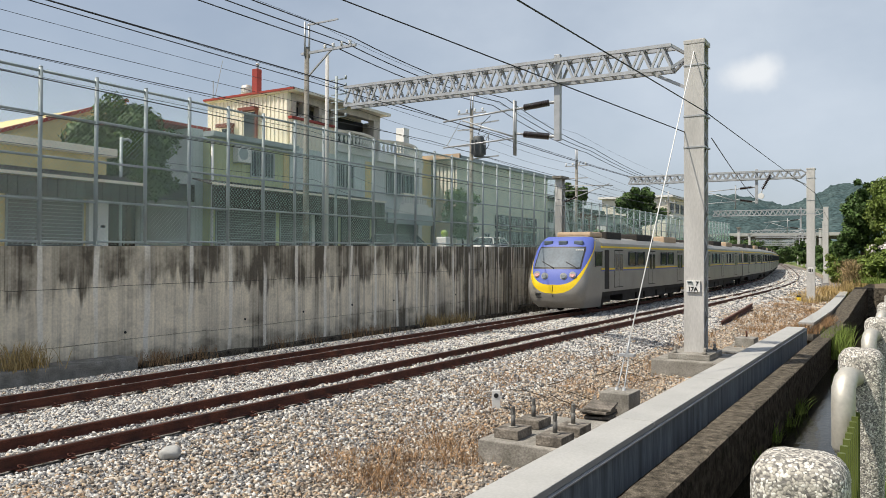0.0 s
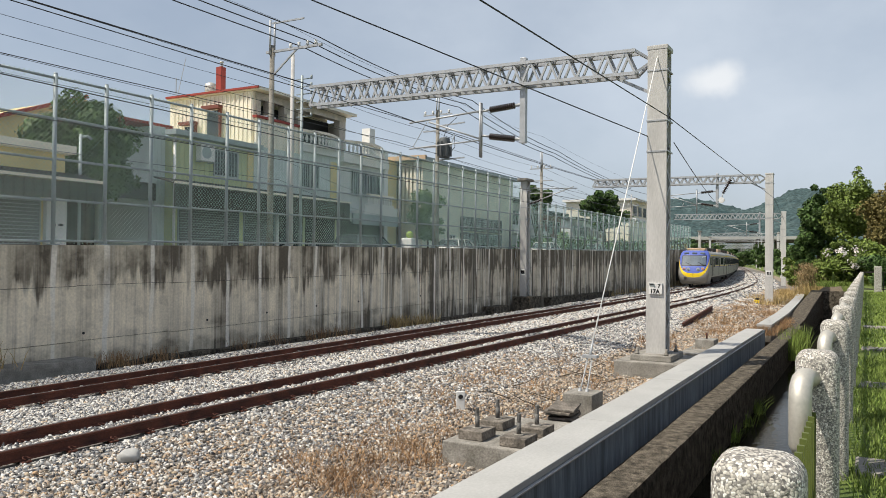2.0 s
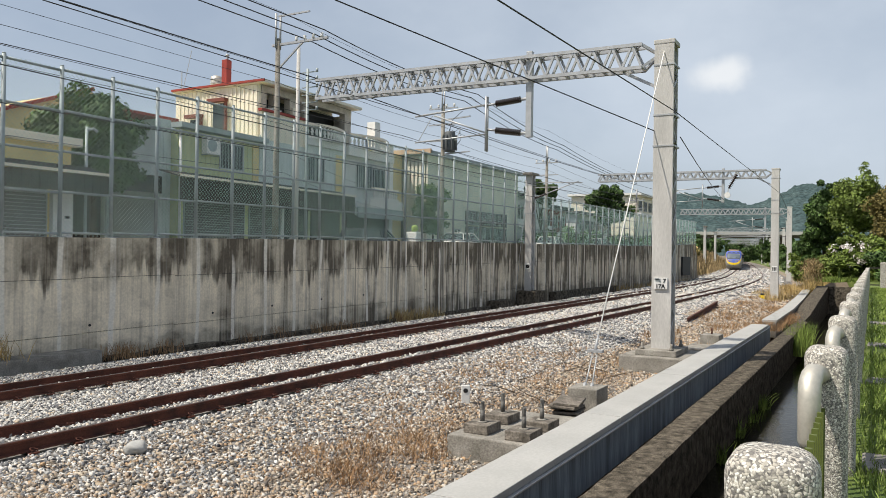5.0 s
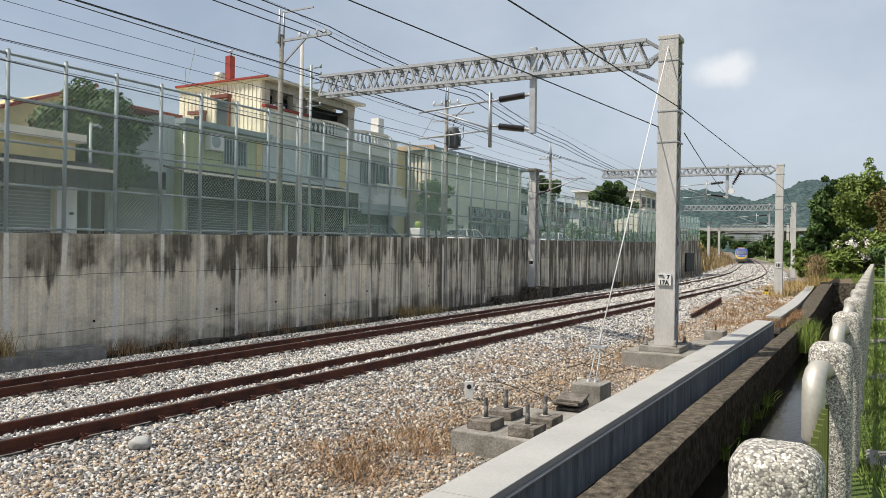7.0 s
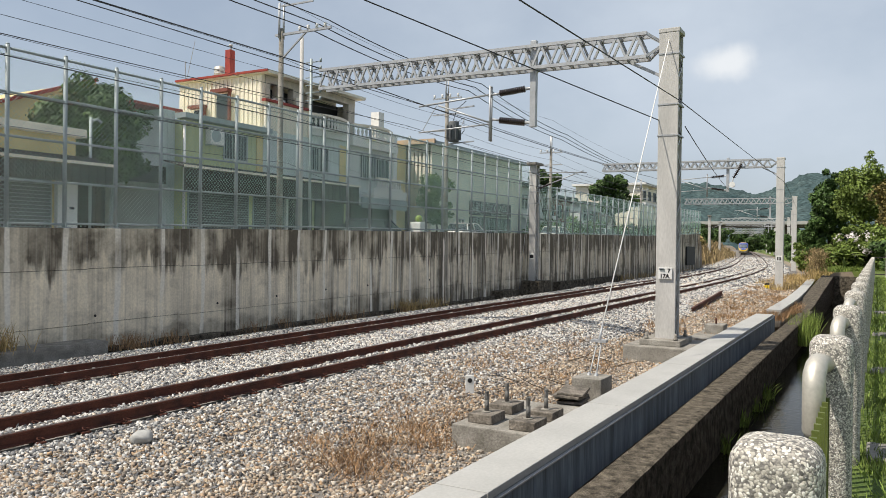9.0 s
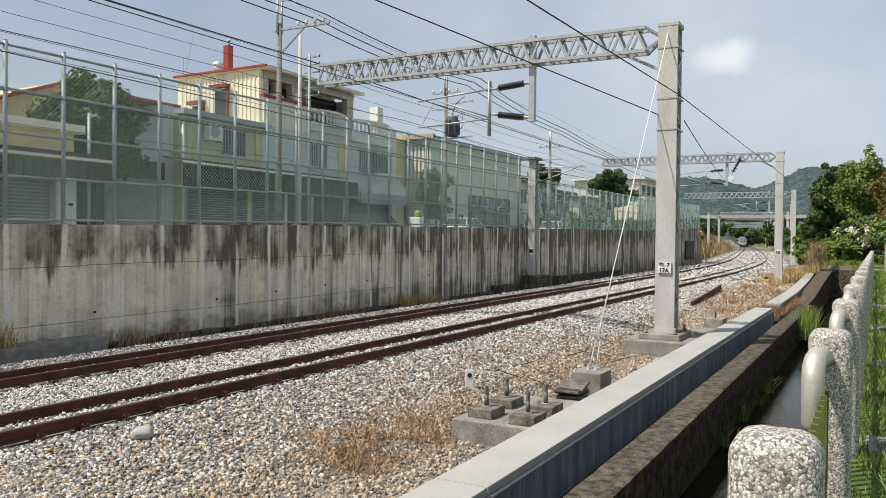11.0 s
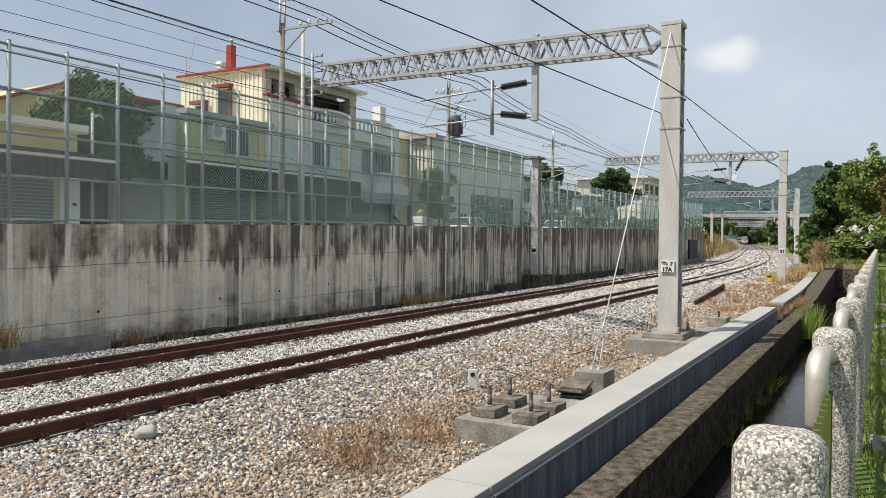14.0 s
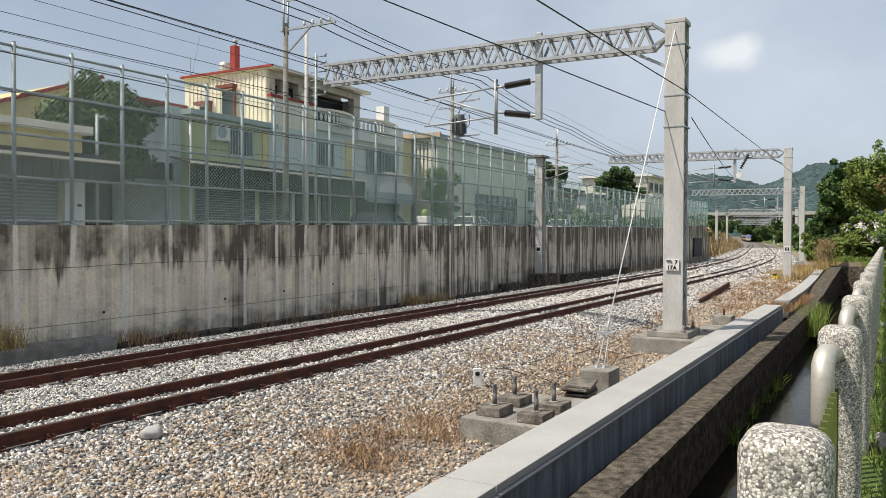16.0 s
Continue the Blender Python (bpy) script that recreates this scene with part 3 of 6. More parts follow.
def build_track(yf, zf, label, cant):
    track = empty("railway_track", label=label, category="track")
    xs = steps(-12, 110, 2) + steps(116, 620, 6)
    clip = None
    for side in (-1, 1):
        path = [(x, yf(x) + side * 0.5335, zf(x) - side * cant) for x in xs]
        part("rail", sweep(RAIL, path), M["rust"], track, "rusty brown steel rail")
        part("railhead", sweep([(-0.024, 0.0005), (0.024, 0.0005), (0.024, 0.003), (-0.024, 0.003)], path), M["railtop"], track, "worn running surface")
    for x in steps(4, 52, 0.62):
        for side in (-1, 1):
            for q in (-1, 1):
                m = pose(x, yf(x) + side * 0.5335 + q * 0.075, zf(x) - side * cant - 0.125, 0, 0, 0 if q > 0 else 180)
                if clip is None:
                    bm = bmesh.new()
                    tube(bm, [(-0.05, 0.03, -0.03), (-0.05, 0.03, 0.0), (-0.02, -0.01, 0.018), (0.03, 0.0, 0.02), (0.05, 0.04, 0.01), (0.03, 0.06, 0.0)], 0.008, 5)
                    bx(bm, -0.06, 0.06, -0.02, 0.06, -0.05, -0.03)
                    clip = part("rail_clip", bm, M["rust"], track, "rusty spring clip")
                    clip.matrix_basis = m
                else:
                    same(clip, track, m)


build_track(y_near, z_near, "rusty single track on grey ballast beside trackside posts", 0.022)
build_track(y_far, z_far, "rusty single track on grey ballast below the retaining wall", 0.03)


def build_retaining_wall():
    w = empty("wall_north", label="stained grey concrete retaining wall with vertical panel joints", category="wall", kind="structure")
    xs = [-14.0]
    while xs[-1] < WALL_END - 1:
        xs.append(min(xs[-1] + 3.0, WALL_END))
    for i, (a, b) in enumerate(zip(xs, xs[1:])):
        lifts = [lambda x: -1.1, lambda x: 0.22 + 0.010 * x, lambda x: 1.62 + 0.012 * x, wall_top]
        step = random.uniform(-0.018, 0.018)
        for n, (f0, f1) in enumerate(zip(lifts, lifts[1:])):
            bm = bmesh.new()
            g, dy = 0.0015, random.uniform(-0.004, 0.004)
            y0, y1 = WALL_Y + dy, WALL_Y + 0.42
            u0, u1 = (step if n else 0) + (0.006 if n else 0), (step if n < 2 else 0) - (0.006 if n < 2 else 0)
            lo = [bm.verts.new(p) for p in ((a + g, y0, f0(a) + u0), (b - g, y0, f0(b) + u0), (b - g, y1, f0(b) + u0), (a + g, y1, f0(a) + u0))]
            hi = [bm.verts.new(p) for p in ((a + g, y0, f1(a) + u1), (b - g, y0, f1(b) + u1), (b - g, y1, f1(b) + u1), (a + g, y1, f1(a) + u1))]
            for k in range(4):
                bm.faces.new((lo[k], lo[(k + 1) % 4], hi[(k + 1) % 4], hi[k]))
            bm.faces.new(hi), bm.faces.new(lo[::-1])
            bmesh.ops.bevel(bm, geom=list(bm.edges), offset=0.004, segments=1, affect="EDGES")
            part("panel", bm, M["wall"], w)
    back = bmesh.new()
    for a, b in zip(xs, xs[1:]):
        bx(back, a, b, WALL_Y + 0.06, WALL_Y + 0.4, -1.1, min(wall_top(a), wall_top(b)) - 0.03)
    part("joint_filler", back, M["dark"], w)
    # end return of the wall
    part("panel", box(WALL_END + 0.01, WALL_END + 0.4, WALL_Y, WALL_Y + 6, -1.0, wall_top(WALL_END)), M["wall"], w)


build_retaining_wall()


def build_fence():
    fence = empty("mesh_fence", label="tall steel post fence with green chain-link mesh on the retaining wall", category="fence")
    y = WALL_Y + 0.12
    h = 4.28
    post = panel = rail = None
    for i in range(68):
        x = FENCE_X0 + FENCE_DX * i
        if x > WALL_END:
            break
        z = wall_top(x)
        hh = float(np.interp(x, (12, 24, 42, 43, 58, 92), (4.32, 4.18, 4.08, 3.02, 2.92, 2.65))) / h
        m = pose(x, y, z) @ Matrix.Diagonal((1, 1, hh, 1))
        if post is None:
            bm = bmesh.new()
            tube(bm, [(0, 0, 0), (0, 0, h)], 0.052, 8)
            tube(bm, [(0, 0, h), (0, 0, h + 0.03)], 0.045, 8)
            bx(bm, -0.13, 0.13, -0.09, 0.09, 0, 0.025)
            bx(bm, -0.012, 0.012, -0.09, 0.09, 0.02, 0.14)
            post = part("post", bm, M["fence"], fence)
            post.matrix_basis = m
            bm = bmesh.new()
            tube(bm, [(0, 0, 0), (FENCE_DX, 0, 0)], 0.034, 6)
            rail = part("crossbar", bm, M["fence"], fence)
            rail.matrix_basis = m @ pose(0, 0, 0.12)
            for k in range(1, 5):
                same(rail, fence, m @ pose(0, 0, 0.12 + k * 1.02))
            bm = bmesh.new()
            p, w, top = 0.125, FENCE_DX - 0.06, h - 0.05
            r = 0.0032
            k = -w
            while k < top:
                for s in (0, 1):
                    a0, a1 = max(0.0, -k), min(w, top - k)
                    if a1 - a0 > 0.02:
                        pa, pb = (a0, k + a0), (a1, k + a1)
                        if s:
                            pa, pb = (w - pa[0], pa[1]), (w - pb[0], pb[1])
                        n = Vector((pb[1] - pa[1], 0, pa[0] - pb[0])).normalized() * r
                        A, B = Vector((pa[0] + 0.03, 0.03 + 0.004 * s, pa[1] + 0.04)), Vector((pb[0] + 0.03, 0.03 + 0.004 * s, pb[1] + 0.04))
                        o = Vector((0, r, 0))
                        v = [bm.verts.new(q) for q in (A - n + o, A + n + o, A - o, B - n + o, B + n + o, B - o)]
                        for c in ((0, 1, 4, 3), (1, 2, 5, 4), (2, 0, 3, 5)):
                            bm.faces.new([v[j] for j in c])
                k += p
            panel = part("mesh_panel", bm, M["mesh"], fence, "green chain-link mesh")
            panel.matrix_basis = m
        else:
            same(post, fence, m)
            for k in range(5):
                same(rail, fence, m @ pose(0, 0, 0.12 + k * 1.02))
            same(panel, fence, m)


build_fence()


# ---- cable trough and canal ----
def build_trough():
    t = empty("cable_trough", label="grey concrete cable trough with flat lids beside the canal", category="cable trough")
    lids = [-2.75 + 4.8 * k for k in range(8)]
    for a, b in zip(lids, lids[1:]):
        b = min(b, 31.8)
        part("lid", box(a + 0.01, b - 0.01, 3.30, 3.90, 0.02, 0.11, 0.012), M["trough"], t)
        part("edge_strip", box(a + 0.02, b - 0.02, 3.262, 3.31, -0.004, 0.017, 0.004), M["galv"], t, "bright folded lip under the lid")
    for x in steps(-2.8, 31.2, 0.61):
        part("side_panel", box(x + 0.002, x + 0.608, 3.345 + random.uniform(-0.004, 0.004), 3.40, -0.62, -0.006, 0.004), M["trough_side_shade"], t)
    part("core", box(-2.8, 31.75, 3.405, 3.85, -0.6, 0.018), M["concrete"], t)
    # the run beyond, lower and winding
    t2 = empty("cable_trough", label="pale concrete cable trough winding through dry weeds", category="cable trough")
    path = [(33.4, 3.56, 0.1), (42, 3.62, 0.1), (50, 3.85, 0.1), (60, 4.2, 0.1), (72, 4.75, 0.1), (84, 5.3, 0.12), (98, 6.2, 0.16), (112, 7.3, 0.2), (130, 9.2, 0.25)]
    part("lid", sweep([(-0.28, -0.09), (0.28, -0.09), (0.28, 0), (-0.28, 0)], path), M["trough"], t2)
    part("side_panel", sweep([(-0.25, -0.7), (0.25, -0.7), (0.25, -0.092), (-0.25, -0.092)], path), M["concrete"], t2)


build_trough()


def rough_wall(x0, x1, y0, y1, z0, zt, seed):
    """A long cast wall with worn, uneven arrises; zt gives the height of its top along x."""
    bm = bmesh.new()
    rows = []
    for i, x in enumerate(steps(x0, x1, 0.22)):
        w = [0.014 * noise.noise(Vector((x * 1.7, k * 9.1 + seed, 0))) + 0.012 * noise.noise(Vector((x * 9.0, k * 5.3, seed))) for k in range(4)]
        z = zt(x)
        rows.append([bm.verts.new(p) for p in ((x, y0 + w[0] * 0.5, z0), (x, y0 + w[0] * 0.5, z - 0.07), (x, y0 + w[0], z - 0.02 + w[1] * 0.5), (x, y0 + 0.05 + w[0], z + w[1] * 0.5), (x, y1 - 0.04 + w[2], z + w[3] * 0.4), (x, y1 + w[2], z - 0.05), (x, y1, z0))])
    for q, w in zip(rows, rows[1:]):
        for k in range(6):
            bm.faces.new((q[k], q[k + 1], w[k + 1], w[k]))
    bm.faces.new(rows[0]), bm.faces.new(rows[-1][::-1])
    bmesh.ops.recalc_face_normals(bm, faces=bm.faces)
    return bm


def build_canal():
    c = empty("canal_wall", label="old dark moss-stained concrete canal wall", category="canal", kind="structure")
    part("wall", rough_wall(-6, 38.3, 2.48, 2.98, -1.9, lambda x: -0.25, 1), M["oldcon"], c)
    path = [(38.35, 3.0, 0), (42, 3.0, 0.05), (50, 3.0, 0.45), (60.9, 3.0, 0.92)]
    part("wall", sweep([(-0.38, -1.9), (0.38, -1.9), (0.38, -0.25), (-0.38, -0.25)], path), M["oldcon"], c)
    part("wall", box(60.2, 60.9, 0.3, 2.6, -1.9, 0.66, 0.03), M["oldcon"], c)
    part("wall", box(-6, 60.9, -0.1, 0.36, -1.9, 1.02, 0.02), M["oldcon"], c)
    bm = bmesh.new()
    bx(bm, -6, 60.3, 0.37, 2.66, -1.6, -1.25)
    tagged(part("water", bm, M["water"]), "shallow murky canal water with faint ripples", "water", kind="structure")


build_canal()


# ---- overhead line ----
def lattice_beam(bm, p0, p1, h, w, n, t=0.05):
    """A truss beam from p0 to p1 (its lower edge), h high and w wide, with zigzag webs."""
    p0, p1 = Vector(p0), Vector(p1)
    d = (p1 - p0).normalized()
    s = Vector((-d.y, d.x, 0)) * w / 2
    up = Vector((0, 0, h))
    for o in (s, -s):
        for u in (Vector(), up):
            bar(bm, p0 + o + u, p1 + o + u, t * 1.5)
    L = (p1 - p0).length
    for i in range(n):
        a, b, c = p0 + d * L * i / n, p0 + d * L * (i + 0.5) / n, p0 + d * L * (i + 1) / n
        for o in (s, -s):
            bar(bm, a + o, b + o + up, t)
            bar(bm, b + o + up, c + o, t)
        bar(bm, b + s + up, b - s + up, t * 1.3)
        bar(bm, a + s, a - s, t)
        bar(bm, a + s + up, b - s + up, t * 0.7)


def insulator(bm, a, b, r=0.075, n=9):
    a, b = Vector(a), Vector(b)
    pts, rs = [], []
    for i in range(n):
        for f, q in ((0.0, 0.4), (0.28, 1.0), (0.55, 0.95), (0.62, 0.4)):
            pts.append(a + (b - a) * ((i + f) / n)), rs.append(r * q)
    pts.append(b), rs.append(r * 0.4)
    tube(bm, pts, rs, 8)


def concrete_post(parent, x, y, z0, z1, w=0.52, d=0.55, sign=True):
    """A channel-section concrete post: a face slab, two flanges, diagonal steel lacing between them, and a web added to
    block sun.
    """
    bm = bmesh.new()
    bx(bm, x - 0.05, x + 0.01, y - w / 2, y + w / 2, z0, z1, 0.015)
    part("post_face", bm, M["post"], parent)
    part("post_back", box(x + d - 0.02, x + d + 0.04, y - w / 2 + 0.03, y + w / 2, z0, z1, 0.015), M["post"], parent)
    # web on the far side, added to keep sun out of the hollow
    part("shade_web", box(x + 0.011, x + d - 0.021, y + w / 2 - 0.09, y + w / 2 - 0.005, z0, z1), M["post"], parent)
    n = int((z1 - z0) / 0.46)
    kinds = []
    for flip in (0, 1):
        bm = bmesh.new()
        bar(bm, (0.0, 0, 0.46 * (1 - flip)), (d - 0.0, 0, 0.46 * flip), 0.02, 0.05)
        me = bpy.data.meshes.new("lacing_bar")
        bm.to_mesh(me)
        bm.free()
        me.materials.append(M["galv"])
        kinds.append(me)
    for i in range(n):
        o = new("lacing_bar", kinds[i % 2])
        o.parent = parent
        o.matrix_basis = pose(x, y - w / 2 + 0.04, z0 + 0.05 + i * 0.46)
    for z in (z0 + (z1 - z0) * 0.67, z0 + (z1 - z0) * 0.77, z1 - 0.55):
        part("clamp_band", box(x - 0.065, x + d + 0.055, y - w / 2 - 0.015, y + w / 2 + 0.015, z - 0.02, z + 0.02), M["galv"], parent, "galvanised clamp band")


def cantilever_arm(parent, x, y, z, reach, drop_y):
    """Arms that reach over the track from insulators."""
    q = drop_y + 1.38
    bm = bmesh.new()
    for o in (-0.05, 0.05):
        tube(bm, [(x + o, q, z + 0.14), (x + o, q, z - 1.5)], 0.035, 8)
    tube(bm, [(x, q, z - 0.1), (x, q + reach, z - 0.28)], 0.03, 6)
    tube(bm, [(x, q, z - 0.95), (x, q + reach * 0.72, z - 0.3)], 0.03, 6)
    tube(bm, [(x, q, z - 0.98), (x, q + reach, z - 1.1)], 0.025, 6)
    tube(bm, [(x, q + reach * 0.75, z - 0.3), (x, q + reach * 0.95, z - 1.05)], 0.012, 5)
    tube(bm, [(x, q + reach * 0.35, z - 0.75), (x, q + reach * 0.4, z - 1.02)], 0.012, 5)
    part("cantilever_arm", bm, M["galv"], parent)
    for z0, z1 in ((z - 0.12, z - 0.02), (z - 0.84, z - 1.04)):
        bm = bmesh.new()
        tube(bm, [(x, q, z0), (x, q - 0.3, z0 + (z1 - z0) * 0.25)], 0.035, 8)
        tube(bm, [(x, q - 1.12, z0 + (z1 - z0) * 0.9), (x, drop_y, z1)], 0.045, 8)
        part("end_fitting", bm, M["galv"], parent)
        bm = bmesh.new()
        insulator(bm, (x, q - 0.3, z0 + (z1 - z0) * 0.25), (x, q - 1.12, z0 + (z1 - z0) * 0.9), 0.105, 12)
        part("insulator", bm, M["insul"], parent, "dark ribbed porcelain insulator")


def gantry(x, y, yl, z0, z1, zb, drop, hb=0.62, w=0.52, n=20, label="", arms=True, t=0.06):
    g = empty("catenary_gantry", label=label or "concrete post with a galvanised lattice beam over both tracks", category="gantry", group="catenary gantries")
    concrete_post(g, x, y, z0, z1, w)
    bm = bmesh.new()
    lattice_beam(bm, (x + 0.2, y + 0.6, zb), (x + 0.2, yl, zb + 0.08), hb, 0.42, n, t)
    bar(bm, (x + 0.2, y + 1.3, zb + 0.03), (x + 0.2, y + 0.2, zb - 0.55), 0.08)
    for o in (-0.2, 0.2):
        bar(bm, (x + 0.2 + o, y + 0.62, zb + hb), (x + 0.2, y + 0.15, z1 - 0.25), 0.07)
        bar(bm, (x + 0.2 + o, y + 0.62, zb), (x + 0.2, y + 0.15, zb + 0.35), 0.07)
    part("beam", bm, M["galv"], g, "galvanised lattice beam")
    part("cap", box(x - 0.06, x + 0.6, y - w / 2 - 0.015, y + w / 2 + 0.015, z1 + 0.001, z1 + 0.12, 0.02), M["post"], g)
    part("drop_tube", box(x + 0.1, x + 0.26, drop - 0.09, drop + 0.09, zb - 1.66, zb + hb + 0.22, 0.01), M["galv"], g)
    if arms:
        cantilever_arm(g, x + 0.18, drop, zb - 0.5, 2.5, drop)
    return g


G1 = gantry(20.75, 4.86, 16.5, 0.0, 8.2, 7.64, 8.78)
bm = bmesh.new()
bx(bm, 20.2, 21.7, 4.35, 5.4, -0.02, 0.13, 0.02)
for q in ((20.35, 4.5), (20.35, 5.25), (21.5, 4.5), (21.5, 5.25)):
    tube(bm, [(*q, 0.1), (*q, 0.3)], 0.035, 8)
    tube(bm, [(*q, 0.13), (*q, 0.19)], 0.06, 6)
part("base_plate", bm, M["concrete"], G1, "steel base plate with anchor bolts")
part("footing", box(19.9, 22.1, 4.0, 5.75, -0.5, -0.02, 0.03), M["concrete"], G1, "rough concrete footing")
for x0, z in ((20.62, 1.85),):
    part("number_plate", box(x0 + 0.03, x0 + 0.068, 4.69, 5.04, z - 0.15, z + 0.15, 0.004), M["white"], G1, "white plate with worn dark marks")
def number_plate(parent, x, y, z, w=0.34, h=0.4):
    """A small white plate with illegible dark bars."""
    part("number_plate", box(x - 0.012, x, y - w / 2, y + w / 2, z - h / 2, z + h / 2, 0.003), M["white"], parent, "white plate with dark bars")
    for k in (-1, 0, 1):
        part("mark", box(x - 0.016, x - 0.0125, y + k * w * 0.28 - 0.035, y + k * w * 0.28 + 0.035, z - h * 0.3, z + h * 0.3), M["black"], parent)


def near_side_pole(x, y, z0, z1):
    """A lone post whose arms reach over the nearer track."""
    p = empty("catenary_pole", label="pale concrete catenary pole with steel arms over the track", category="pole", group="catenary poles")
    concrete_post(p, x, y, z0, z1, 0.45, 0.5)
    part("cap", box(x - 0.1, x + 0.6, y - 0.28, y + 0.28, z1, z1 + 0.12, 0.02), M["post"], p)
    bm = bmesh.new()
    tube(bm, [(x + 0.2, y + 1.0, z1 - 1.1), (x + 0.2, y + 4.6, z1 - 1.3)], 0.05, 6)
    tube(bm, [(x + 0.2, y + 1.0, z1 - 2.4), (x + 0.2, y + 4.0, z1 - 1.35)], 0.05, 6)
    tube(bm, [(x + 0.2, y + 1.2, z1 - 2.3), (x + 0.2, y + 4.4, z1 - 2.5)], 0.04, 6)
    part("cantilever_arm", bm, M["galv"], p)
    for z in (z1 - 1.1, z1 - 2.4):
        bm = bmesh.new()
        insulator(bm, (x + 0.2, y + 0.2, z), (x + 0.2, y + 1.05, z), 0.09)
        part("insulator", bm, M["insul"], p, "dark ribbed porcelain insulator")
    number_plate(p, x - 0.06, y, z0 + 1.7, 0.26, 0.34)


G2 = gantry(56.6, 5.75, 18.1, -0.3, 8.55, 8.08, 9.15, 0.5, 0.5, 22, t=0.075)
bm = bmesh.new()
insulator(bm, (56.4, 8.2, 8.3), (56.4, 8.72, 7.35), 0.13)
part("strain_insulator", bm, M["insul"], G2, "dark ribbed strain insulator")
for a, b in (((56.4, 8.1, 8.5), (56.4, 8.2, 8.3)), ((56.4, 8.72, 7.35), (56.4, 8.8, 7.0))):
    part("hanger_rod", tube(bmesh.new(), [a, b], 0.03, 6), M["galv"], G2)
bm = bmesh.new()
tube(bm, [(56.3, 8.8, 6.9), (56.5, 8.8, 6.9)], 0.2, 12)
part("pulley", bm, M["white"], G2, "white wire pulley")
number_plate(G2, 56.54, 5.75, 1.85)
G3 = gantry(95.0, 8.15, 20.2, 0.0, 8.3, 7.6, 10.7, 0.6, 0.5, 20, t=0.06)
number_plate(G3, 94.94, 8.15, 1.9)
near_side_pole(132.0, 11.6, 0.2, 8.4)
gantry(172.0, 15.8, 29.0, 0.3, 8.8, 8.0, 19.0, 0.6, 0.5, 12, t=0.075)
for gx, gy in ((262.0, 28.0), (300.0, 33.5), (345.0, 40.0)):
    gantry(gx, gy, gy + 14.5, 0.4, 9.2, 8.4, gy + 3.5, 0.6, 0.5, 10, t=0.09)
gantry(215.0, 21.0, 35.0, 0.3, 9.0, 8.2, 24.5, 0.6, 0.5, 12, t=0.075)


def far_side_pole(x, y, z0, z1, arm=True):
    p = empty("catenary_pole", label="slim concrete catenary pole with lattice lacing by the retaining wall", category="pole", group="catenary poles")
    concrete_post(p, x, y, z0, z1, 0.4, 0.5)
    part("cap", box(x - 0.3, x + 0.8, y - 0.3, y + 0.3, z1, z1 + 0.14, 0.02), M["concrete"], p)
    part("footing", box(x - 0.5, x + 1.1, y - 0.65, y + 0.45, -0.5, z0 + 0.02, 0.03), M["oldcon"], p, "dark concrete footing")
    bm = bmesh.new()
    tube(bm, [(x + 0.2, y - 0.25, z0 + 5.3), (x + 0.2, y - 2.9, z0 + 6.2)], 0.03, 6)
    tube(bm, [(x + 0.2, y - 0.25, z0 + 6.2), (x + 0.2, y - 3.1, z0 + 6.1)], 0.03, 6)
    part("cantilever_arm", bm, M["galv"], p)
    number_plate(p, x - 0.06, y, z0 + 1.4, 0.26, 0.34)
    bm = bmesh.new()
    insulator(bm, (x + 0.2, y - 0.3, z0 + 5.3), (x + 0.2, y - 1.0, z0 + 5.53))
    part("insulator", bm, M["insul"], p)


far_side_pole(41.0, 17.15, 0.5, 7.1)
far_side_pole(134.0, 24.4, 0.45, 7.7)
far_side_pole(165.0, 28.0, 0.5, 7.6)


